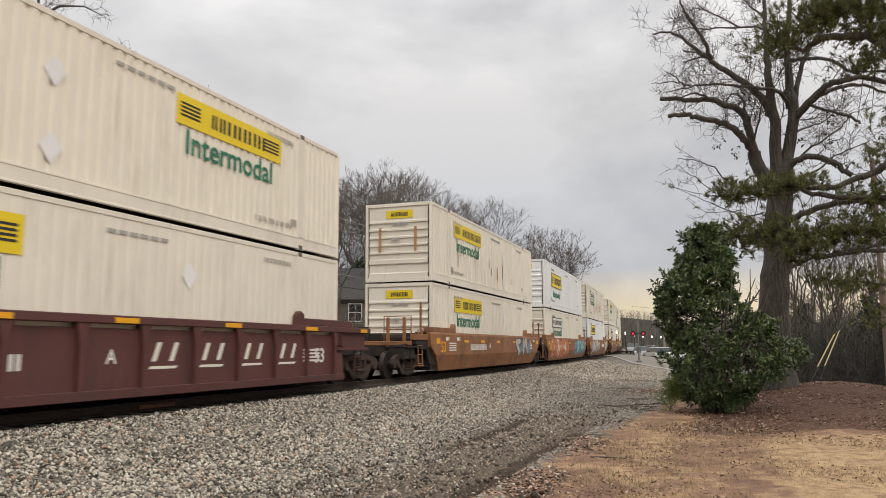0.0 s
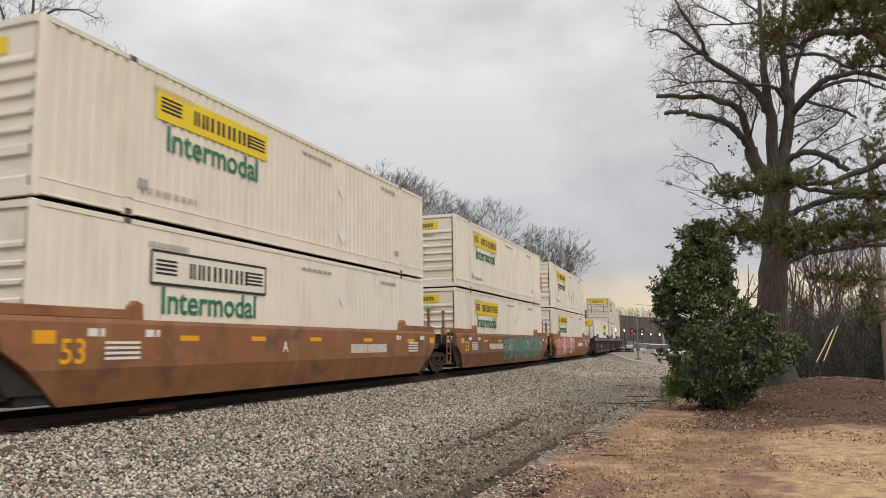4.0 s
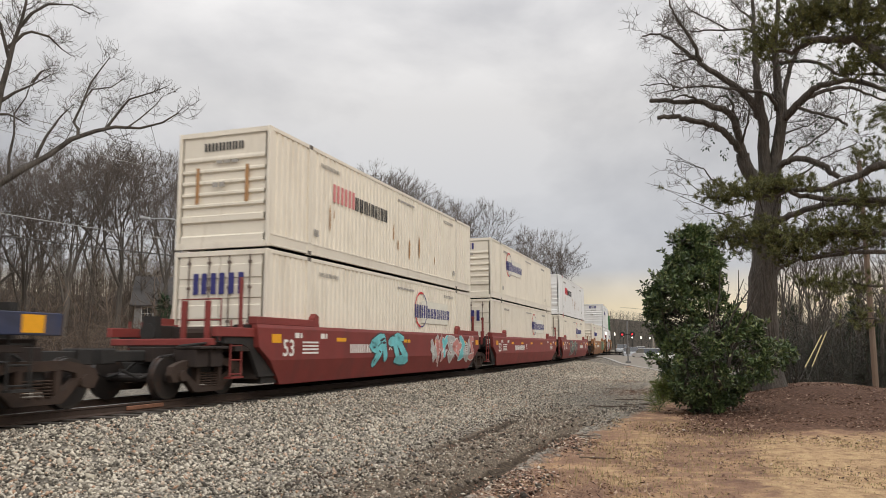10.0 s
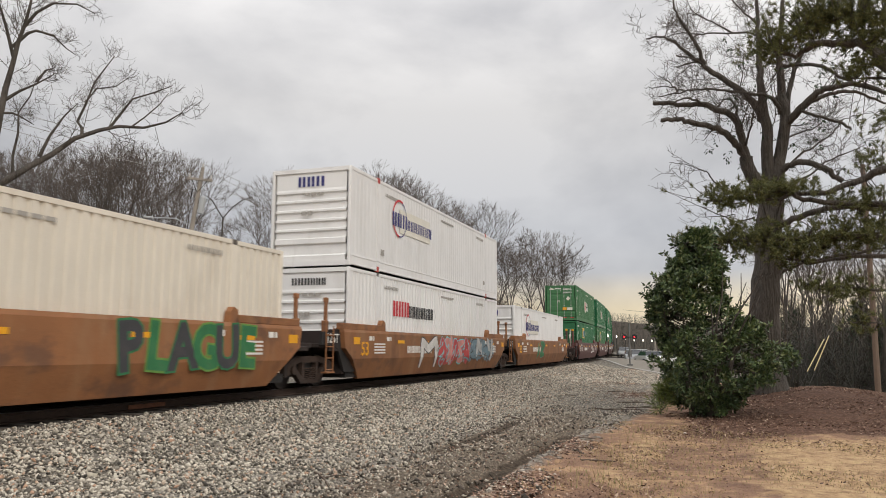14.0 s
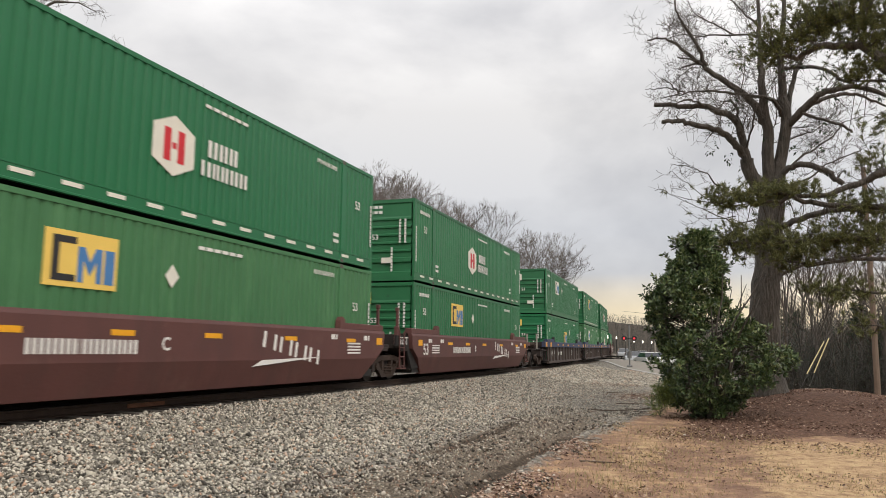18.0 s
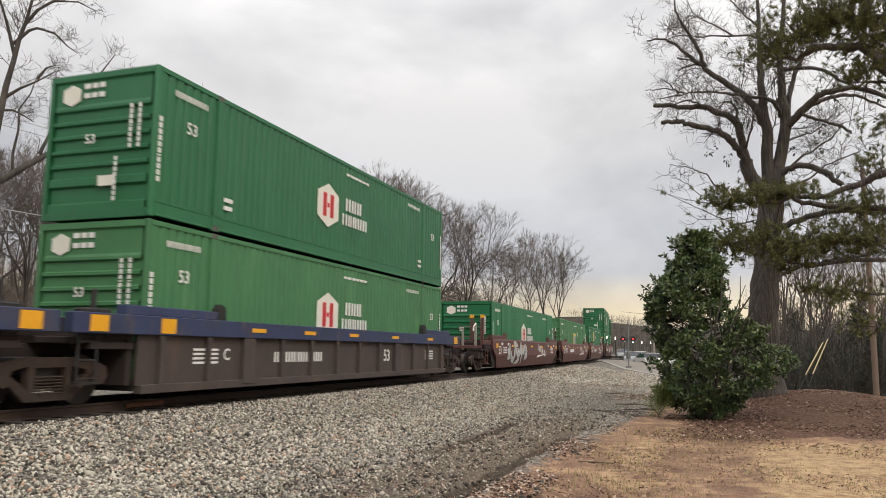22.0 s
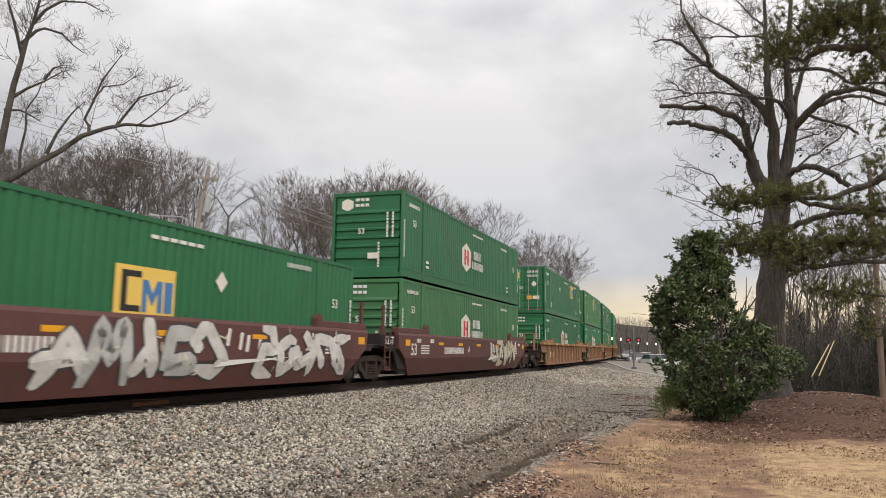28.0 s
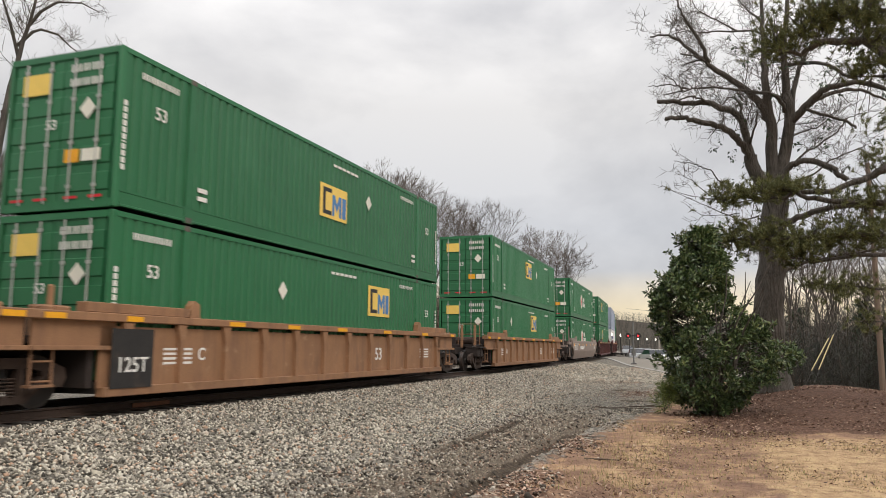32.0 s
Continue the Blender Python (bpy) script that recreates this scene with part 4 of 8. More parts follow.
    if paint.startswith("green"):
        part("end_stencil", text_mesh("53", 0.26, M_WHITEPAINT), None, c, at=on_end(-0.2, xe - 0.012, z + 1.55))
        if end == "door":
            part("end_stencil", bars_mesh("dm", 0.7, 0.14, (1, 1, 1, 1), M_WHITEPAINT, 2), None, c, at=on_end(0.55, xe - 0.012, z + 2.30))
            part("notice", panel_mesh("n1", 0.32, 0.24, M_ORANGE), None, c, "orange notice", on_end(0.32, xe - 0.012, z + 0.95))
            part("notice", panel_mesh("n2", 0.42, 0.22, M_EMPWHITE), None, c, "white notice", on_end(0.75, xe - 0.012, z + 0.95))
            part("placard", panel_mesh("dia3", 0.4, 0.5, M_EMPWHITE, [(0, 0.20), (0.18, 0), (0, -0.20), (-0.18, 0)]), None, c, "white diamond placard", on_end(0.62, xe - 0.012, z + 1.80))
            for q in (-0.9, -0.35, 0.35, 0.9):
                part("reflector", panel_mesh("rr", 0.3, 0.05, M_REDTXT), None, c, "", on_end(q, xe - 0.012, z + 0.2))
        else:
            for q, zz2 in ((0.75, 1.75), (0.95, 1.75), (0.45, 0.75)):
                part("end_stencil", bars_mesh("ec", 0.85, 0.07, (1, 1, 1, 1, 0.3, 1, 1, 1, 1), M_WHITEPAINT), None, c, "column of small white bars", on_end(q, xe - 0.012, z + zz2) @ Matrix.Rotation(math.pi / 2, 4, "X"))
            part("notice", panel_mesh("n3", 0.4, 0.2, M_EMPWHITE), None, c, "white notice", on_end(0.25, xe - 0.004, z + 0.72))
    elif end == "nose":
        part("end_stencil", bars_mesh("n4", 0.34, 0.12, (1, 1), small), None, c, at=on_end(-0.1, xe - 0.012, z + 1.55))
        part("end_stencil", bars_mesh("n5", 0.6, 0.08, (1, 1, 1), small), None, c, at=on_end(0.1, xe + 0.02, z + 2.12))
    if rust:
        rng = random.Random(rust)
        for i in range(26 if rust > 1 else 7):
            hh = rng.uniform(0.2, 0.75)
            bm = bmesh.new()
            yy, z0, ww = rng.uniform(-5, 5), z + rng.choice((0.75, 0.9, 1.2)), rng.uniform(0.025, 0.075)
            prism(bm, [(-ww, 0.0), (-ww * 0.8, hh * 0.7), (-ww * 0.2, hh), (ww * 0.6, hh * 0.8), (ww, hh * 0.2), (ww * 0.3, -hh * 0.2)], -0.001, 0.002)
            part("rust_patch", bm, mat("rust patch", (0.40, 0.225, 0.105), 0.9, 0, 0.5, 8), c, "brown rust stain", on_side(CW / 2, yy, z0))
        for q in (-0.72, 0.68):
            part("rust_streak", boxes((-0.05, 0.05, -0.002, 0.002, 0.0, 0.9)), mat("rust patch", (0.40, 0.225, 0.105), 0.9, 0, 0.5, 8), c, "rust streak", Matrix.Translation((q, xe + 0.016, z + 1.1))) if end == "nose" else None
    words = {"cream": "cream-white", "cream_rust": "rust-stained cream", "white": "white", "green": "green", "green_light": "faded green", "green_deep": "dark green", "grey_blue": "grey-blue"}[paint]
    signs = {"hauler": "with a yellow sign" if look_ in ("yellow", "big", "dark") else "with a faded white sign", "ring": "with navy bars and a red ring", "red": "with red and black bars", "pink": "with faded red and black bars",
             "hex": "with a white hexagon emblem", "square": "with a square sign", "plain": "with plain sides"}[kind]
    tagged(c, f"{words} corrugated shipping container {signs}", "container", "containers on the train")
    return c


# ---------------------------------------------------------------- well cars
CAR = {
    "dttx": mat("rusty brown car paint", (0.255, 0.108, 0.042), 0.7, 0, 0.22, 1.5, (0.10, 0.048, 0.030), 0.5, 1.1, 0.003, 20, rand=0.12, patch=(((0.30, 0.155, 0.075), 0.9, 0.52, 0.6), ((0.115, 0.058, 0.036), 1.3, 0.54, 0.7), ((0.36, 0.22, 0.12), 4.5, 0.66, 0.7))),
    "red": mat("oxide red car paint", (0.215, 0.036, 0.030), 0.6, 0, 0.16, 1.5, (0.11, 0.04, 0.032), 0.35, 0.9, 0.003, 20, rand=0.08, patch=(((0.15, 0.032, 0.028), 0.9, 0.53, 0.6), ((0.10, 0.045, 0.035), 3.0, 0.62, 0.6))),
    "brown": mat("mineral brown car paint", (0.110, 0.042, 0.036), 0.6, 0, 0.15, 1.5, (0.15, 0.085, 0.065), 0.25, 0.9, 0.003, 20, rand=0.10, patch=(((0.080, 0.034, 0.030), 0.8, 0.52, 0.6), ((0.15, 0.075, 0.055), 3.5, 0.64, 0.6))),
    "maroon": mat("maroon car paint", (0.095, 0.032, 0.028), 0.65, 0, 0.18, 1.5, (0.06, 0.035, 0.03), 0.35, 0.9, 0.003, 20, rand=0.1, patch=(((0.062, 0.027, 0.024), 0.9, 0.52, 0.7), ((0.14, 0.075, 0.055), 4.0, 0.64, 0.6))),
    "tan": mat("weathered tan car paint", (0.275, 0.142, 0.072), 0.75, 0, 0.22, 1.5, (0.12, 0.066, 0.044), 0.5, 1.6, 0.003, 20, True, rand=0.1, patch=(((0.20, 0.105, 0.060), 1.0, 0.52, 0.7), ((0.40, 0.25, 0.15), 3.0, 0.60, 0.6))),
    "grime": mat("grimed grey car steel", (0.064, 0.047, 0.040), 0.8, 0, 0.25, 1.5, (0.045, 0.036, 0.032), 0.4, 0.9, 0.003, 20, rand=0.1, patch=(((0.095, 0.062, 0.046), 1.4, 0.54, 0.7),)),
    "blue": mat("faded blue car paint", (0.030, 0.042, 0.098), 0.65, 0, 0.2, 1.5, (0.075, 0.062, 0.062), 0.35, 0.9, 0.003, 20, rand=0.1, patch=(((0.085, 0.062, 0.050), 2.0, 0.55, 0.75), ((0.020, 0.024, 0.045), 1.0, 0.54, 0.6))),
    "greytan": mat("grey tan car paint", (0.25, 0.19, 0.16), 0.7, 0, 0.12, 1.5, (0.14, 0.09, 0.07), 0.3, 0.9, 0.003, 20),
}
_UM = {}


def sill_smooth():
    """Flat car side, its lower third leaning in, the bottom corners cut away over the wheels."""
    bm = bmesh.new()
    rows = ((0.15, 1.33, 7.45), (0.72, 1.50, 8.15), (1.02, 1.50, 8.62), (1.45, 1.50, 8.70), (1.53, 1.47, 8.70))
    grid = [[bm.verts.new((x, -ye + 2 * ye * i / 12, z)) for i in range(13)] for z, x, ye in rows]
    back = [[bm.verts.new((x - 0.14, -ye + 2 * ye * i / 12, z)) for i in range(13)] for z, x, ye in rows]
    for a, b in zip(grid, grid[1:]):
        for i in range(12):
            bm.faces.new((a[i], a[i + 1], b[i + 1], b[i]))
    for a, b in zip(back, back[1:]):
        for i in range(12):
            bm.faces.new((a[i + 1], a[i], b[i], b[i + 1]))
    for g, k in ((grid[0], back[0]), (grid[-1], back[-1])):
        for i in range(12):
            bm.faces.new((g[i], k[i], k[i + 1], g[i + 1]) if g is grid[0] else (k[i], g[i], g[i + 1], k[i + 1]))
    for i in (0, 12):
        for r in range(4):
            q = (grid[r][i], grid[r + 1][i], back[r + 1][i], back[r][i])
            bm.faces.new(q if i == 0 else q[::-1])
    return bm


def painted(name, maker, paint):
    k = (name, paint.name)
    if k not in _UM:
        _UM[k] = mesh_of(name, maker(), paint)
    return _UM[k]


def mk_web():
    return boxes((1.33, 1.38, -8.25, 8.25, 0.30, 1.32))


def mk_end_web():
    return boxes((1.33, 1.38, -0.85, 0.85, 0.98, 1.40), (1.30, 1.46, -0.9, 0.9, 0.92, 0.99), bevel=0.008)


def mk_chord():
    return boxes((1.28, 1.50, -9.84, 9.84, 1.19, 1.53), bevel=0.012)


def mk_chord_thin():
    return boxes((1.28, 1.50, -9.72, 9.72, 1.39, 1.53), bevel=0.012)


def mk_foot():
    return boxes((1.28, 1.47, -8.2, 8.2, 0.15, 0.31), bevel=0.01)


def mk_rib():
    bm = bmesh.new()
    prism(bm, [(-0.045, 0.30), (0.045, 0.30), (0.05, 1.05), (0.13, 1.40), (-0.13, 1.40), (-0.05, 1.05)], 1.375, 1.475)
    return bm


def mk_widepost():
    return boxes((1.375, 1.485, -0.20, 0.20, 0.22, 1.19), bevel=0.01)


def mk_shoulder():
    return boxes((1.22, 1.46, -1.3, 1.3, 1.53, 1.70), (1.10, 1.24, -1.25, 1.25, 1.45, 1.55), bevel=0.012)


def mk_guide():
    bm = bmesh.new()
    prism(bm, [(-0.16, 1.5), (0.16, 1.5), (0.13, 1.80), (-0.02, 1.86), (-0.12, 1.76)], 1.30, 1.46)
    return bm


def mk_platform():
    return boxes((-1.25, 1.25, -9.62, -8.35, 1.02, 1.14), (-0.32, 0.32, -10.6, -8.3, 0.72, 1.02), (-1.35, -0.9, -9.3, -8.3, 0.93, 1.05), (0.9, 1.35, -9.3, -8.3, 0.93, 1.05), bevel=0.012)


def mk_bulk():
    return boxes((-1.30, 1.30, -8.42, -8.28, 0.3, 1.5), (-1.28, -1.0, -8.9, -8.3, 1.1, 1.52), (1.0, 1.28, -8.9, -8.3, 1.1, 1.52), bevel=0.012)


def mk_floor():
    return boxes((-1.30, 1.30, -8.2, -6.6, 0.20, 0.40), (-1.30, 1.30, 6.6, 8.2, 0.20, 0.40), (-0.9, 0.9, -6.6, 6.6, 0.24, 0.34), bevel=0)


def mk_hoses():
    bm = bmesh.new()
    for x in (-0.45, 0.5):
        tube(bm, [(x, -9.9, 0.9), (x, -10.5, 0.55), (x * 0.8, -11.1, 0.42), (x * 0.8, -11.6, 0.6)], 0.03, 6)
    return bm


def mk_ladder():
    bm = bmesh.new()
    for y in (-0.20, 0.20):
        tube(bm, [(0, y, 0.38), (0, y, 1.6)], 0.022, 6)
    for i in range(4):
        tube(bm, [(0, -0.20, 0.45 + i * 0.3), (0, 0.20, 0.45 + i * 0.3)], 0.018, 6)
    box(bm, -0.12, 0.05, -0.22, 0.22, 0.36, 0.40)
    return bm


def mk_stanchion():
    bm = bmesh.new()
    tube(bm, [(-0.5, 0, 1.1), (-0.5, 0, 2.05), (0.5, 0, 2.05), (0.5, 0, 1.1)], 0.022, 6)
    tube(bm, [(-0.5, 0, 1.6), (0.5, 0, 1.6)], 0.018, 6)
    return bm


def mk_tall_post():
    return boxes((-0.04, 0.04, -0.05, 0.05, 1.0, 2.35), (-0.08, 0.05, -0.09, 0.09, 1.0, 1.75), (-0.06, 0.05, -0.07, 0.07, 2.25, 2.37), bevel=0.01)


def mk_low_post():
    return boxes((-0.05, 0.05, -0.05, 0.05, 1.0, 1.95), (-0.14, 0.14, -0.3, 0.3, 1.1, 1.62), bevel=0.03)


def mk_bent():
    bm = bmesh.new()
    tube(bm, [(0, 0, 1.05), (0, 0.05, 1.9), (0, -0.05, 2.2), (0.05, -0.55, 2.05), (0.05, -0.62, 1.85)], 0.035, 7)
    return bm


def mk_cylinder():
    bm = bmesh.new()
    tube(bm, [(-0.5, 0, 0), (-0.46, 0, 0), (0.30, 0, 0), (0.34, 0, 0), (0.55, 0, 0)], [0.10, 0.17, 0.17, 0.05, 0.03], 10)
    return bm


def mk_rods():
    bm = bmesh.new()
    tube(bm, [(0, -10.9, -0.08), (0, -9.8, 0), (-0.08, -8.4, 0.03)], 0.025, 6)
    return bm


def mk_skirt():
    bm = bmesh.new()
    prism(bm, [(-9.72, 1.10), (-9.72, 1.44), (-8.45, 1.44), (-7.55, 0.36), (-8.40, 0.36), (-8.78, 0.98), (-9.05, 1.08)], 1.28, 1.365)
    return bm


M_SKIRT = mat("sooty end plate", (0.022, 0.019, 0.018), 0.85, 0, 0.3, 3, (0.07, 0.042, 0.03), 0.3)


def mk_coupler():
    return boxes((-0.12, 0.12, -11.75, -10.6, 0.74, 0.96), (-0.2, 0.2, -11.86, -11.5, 0.70, 1.0), bevel=0.02)


def mk_brake():
    bm = bmesh.new()
    disc(bm, 0.2, -0.02, 0.02, 0, 0, 16)
    bmesh.ops.transform(bm, matrix=Matrix.Rotation(math.pi / 2, 4, "Z"), verts=bm.verts)
    box(bm, -0.18, 0.18, 0.02, 0.2, -0.4, 0.35)
    return bm


def mk_sideframe():
    bm = bmesh.new()
    outer = [(-1.20, 0.48), (-1.16, 0.64), (-0.95, 0.72), (-0.5, 0.80), (0.5, 0.80), (0.95, 0.72), (1.16, 0.64), (1.20, 0.48), (1.12, 0.34), (0.98, 0.34), (0.90, 0.44), (0.80, 0.42), (0.46, 0.12), (-0.46, 0.12), (-0.80, 0.42), (-0.90, 0.44), (-0.98, 0.34), (-1.12, 0.34)]
    holes = [[(-0.30, 0.24), (0.30, 0.24), (0.30, 0.64), (-0.30, 0.64)]] + [[(s * 0.42, 0.30), (s * 0.42, 0.66), (s * 0.72, 0.60), (s * 0.74, 0.52)] for s in (-1, 1)]
    edges = []
    for loop in [outer] + holes:
        vs = [bm.verts.new((0.98, y, z)) for y, z in loop]
        edges += [bm.edges.new((vs[i], vs[(i + 1) % len(vs)])) for i in range(len(vs))]
    got = bmesh.ops.triangle_fill(bm, use_beauty=True, edges=edges)
    faces = [q for q in got["geom"] if isinstance(q, bmesh.types.BMFace)]
    out = bmesh.ops.extrude_face_region(bm, geom=faces)
    bmesh.ops.translate(bm, vec=(0.13, 0, 0), verts=[q for q in out["geom"] if isinstance(q, bmesh.types.BMVert)])
    bmesh.ops.recalc_face_normals(bm, faces=bm.faces)
    return bm


def mk_springs():
    bm = bmesh.new()
    for k in (-0.19, 0.0, 0.19):
        for i in range(6):
            tube(bm, [(1.07 + 0.075 * math.cos(a), k + 0.075 * math.sin(a), 0.24 + 0.05 * i) for a in (0, 1.57, 3.14, 4.71, 6.28)], 0.016, 4)
    for sy in (-0.89, 0.89):
        disc(bm, 0.11, 1.08, 1.17, sy, 0.46, 12)
    return bm


def mk_wheel():
    bm = bmesh.new()
    disc(bm, 0.42, 0.70, 0.80, 0, 0.42, 28)
    disc(bm, 0.445, 0.66, 0.70, 0, 0.42, 28)
    disc(bm, 0.14, 0.80, 0.86, 0, 0.42, 16)
    disc(bm, 0.09, 0.0, 0.70, 0, 0.42, 10)
    return bm


def mk_wheel_face():
    bm = bmesh.new()
    n = 28
    rr = [[bm.verts.new((0.803, r * math.cos(2 * math.pi * k / n), 0.42 + r * math.sin(2 * math.pi * k / n))) for k in range(n)] for r in (0.37, 0.415)]
    for k in range(n):
        bm.faces.new((rr[0][k], rr[1][k], rr[1][(k + 1) % n], rr[0][(k + 1) % n]))
    return bm


def mk_bolster():
    return boxes((-1.0, 1.0, -0.2, 0.2, 0.4, 0.72), (-0.45, 0.45, -0.35, 0.35, 0.66, 0.8), bevel=0.02)


M_TRUCK = mat("rusty cast truck steel", (0.044, 0.026, 0.018), 0.85, 0, 0.35, 4, (0.020, 0.015, 0.013), 0.4, bump=0.004)
M_WIRE_END = mat("pale galvanised upright", (0.30, 0.27, 0.23), 0.7, 0.2, 0.2)
M_END = mat("grimed car end steel", (0.026, 0.017, 0.014), 0.85, 0, 0.3, 3, (0.03, 0.024, 0.02), 0.35, bump=0.004)


def add_truck(u, y):
    tr = part("truck", painted("truck", mk_bolster, M_STEELDK), None, u, "rusty cast-steel wheel truck", Matrix.Translation((0, y, 0)))
    turn = Matrix.Rotation(math.pi, 4, "Z")
    for m in (Matrix.Identity(4), turn):
        part("sideframe", painted("sideframe", mk_sideframe, M_TRUCK), None, tr, at=m)
        part("spring_nest", painted("spring_nest", mk_springs, M_TRUCK), None, tr, at=m)
        for sy in (-0.89, 0.89):
            mm = m @ Matrix.Translation((0, sy, 0))
            part("wheel", painted("wheel", mk_wheel, M_WHEEL), None, tr, at=mm)
            part("wheel_rim", painted("wheel_rim", mk_wheel_face, M_TREAD), None, tr, at=mm)


_BLOB = {}


def side_x(z):
    """How far out the smooth car side stands at height z."""
    return 1.33 + 0.17 * (z - 0.15) / 0.57 if z < 0.72 else 1.50


GLYPHS = (
    (((0.15, 0.0), (0.2, 1.0)), ((0.2, 1.0), (0.85, 0.8), (0.25, 0.5)), ((0.25, 0.5), (0.95, 0.0))),
    (((0.1, 0.05), (0.45, 1.0), (0.9, 0.0)), ((0.25, 0.4), (1.0, 0.45))),
    (((0.9, 0.9), (0.3, 1.0), (0.1, 0.55), (0.8, 0.45), (0.85, 0.1), (0.05, 0.0)),),
    (((0.1, 1.0), (0.15, 0.05), (0.9, 0.1)), ((0.9, 0.1), (0.8, 0.7))),
    (((0.1, 0.0), (0.2, 0.95), (0.55, 0.4), (0.85, 1.0), (0.9, 0.0)),),
    (((0.9, 0.8), (0.45, 1.0), (0.1, 0.5), (0.5, 0.0), (0.95, 0.3)), ((0.5, 0.45), (0.95, 0.4))),
    (((0.05, 0.95), (0.95, 0.9), (0.1, 0.1), (1.0, 0.0)),),
    (((0.5, 0.0), (0.5, 0.5), (0.1, 1.0)), ((0.5, 0.5), (0.95, 0.95))),
)


def ribbon(bm, pts, width, out, grow=0.0):
    """A fat sprayed stroke through (y, z) points, lying on the car side, pointed at its ends."""
    path = []
    for (a, b), (c, d) in zip(pts, pts[1:]):
        k = max(2, round(math.hypot(c - a, d - b) / 0.09))
        path += [(a + (c - a) * i / k, b + (d - b) * i / k) for i in range(k)]
    path.append(pts[-1])
    prev = None
    for i, (y, z) in enumerate(path):
        a, b = path[max(i - 1, 0)], path[min(i + 1, len(path) - 1)]
        ty, tz = b[0] - a[0], b[1] - a[1]
        ln = math.hypot(ty, tz) or 1.0
        f = i / (len(path) - 1)
        w = width * (0.45 + 0.55 * min(1.0, 6 * f, 6 * (1 - f))) / 2 + grow
        row = []
        for q in (-1, 0, 1):
            yy, zz = y - tz / ln * w * q, min(1.48, max(0.30, z + ty / ln * w * q))
            row.append(bm.verts.new((side_x(zz) + out, yy, zz)))
        if prev:
            for j in (0, 1):
                bm.faces.new((prev[j], prev[j + 1], row[j + 1], row[j]))
        prev = row


def graffiti(u, y0, y1, z0, z1, fills, outline, seed, n=None):
    """Spray-painted tags: a cloud behind, overlapping fat strokes with outlines, small shards on top."""
    rng = random.Random(seed)
    n = n or max(2, round((y1 - y0) / 0.75))
    w = (y1 - y0) / n
    z0, z1 = max(0.38, z0 - 0.05), 1.40
    if fills[0] in (G_ORANGE, G_PINK, G_MOSS, G_RED, G_STEEL):
        bm = bmesh.new()
        for i in range(n * 3):
            y = y0 + (i + 0.5) * w / 3
            ribbon(bm, [(y - 0.3 * w, rng.uniform(z0 - 0.05, z0 + 0.2)), (y + rng.uniform(-0.2, 0.4) * w, rng.uniform(z1 - 0.15, z1 + 0.05))], 0.5 * w, 0.0035 + 0.0002 * i, 0.07)
        part("graffiti_cloud", bm, fills[0], u, "sprayed cloud of colour")
    for i in range(n):
        flip, over = rng.random() < 0.65, rng.random() < 0.5
        glyph = [[((1 - gy if flip else gy) + rng.gauss(0, 0.15), (1 - gz if over else gz) + rng.gauss(0, 0.13)) for gy, gz in st] for st in GLYPHS[(i * 3 + seed) % len(GLYPHS)]]
        lean, a, b = rng.uniform(-0.15, 0.25), z0 + rng.uniform(0, 0.1), z1 - rng.uniform(0, 0.1)
        strokes = [[(y0 + (i - 0.06 + 1.12 * gy) * w + lean * (gz - 0.5) * w + rng.gauss(0, 0.03), a + (b - a) * gz + rng.gauss(0, 0.03)) for gy, gz in st] for st in glyph]
        fat = min(0.30, 0.30 * w + 0.04)
        for nm, mt, out, grow in (("outline", outline, 0.009, 0.045), ("letter shape", fills[i % len(fills)], 0.014, 0.0)):
            bm = bmesh.new()
            for k, st in enumerate(strokes):
                ribbon(bm, st, fat, out + 0.0005 * i + 0.0002 * k, grow)
            part("graffiti", bm, mt, u, "spray-painted " + nm)
    bm = bmesh.new()
    for _ in range(n * 3):
        y, z = rng.uniform(y0, y1), rng.uniform(z0 + 0.1, z1 - 0.1)
        ribbon(bm, [(y, z), (y + rng.gauss(0, 0.14), z + rng.gauss(0, 0.16))], rng.uniform(0.03, 0.09), 0.022)
    part("graffiti_line", bm, rng.choice((outline, G_PALE, G_CREAM)), u, "small sprayed marks")


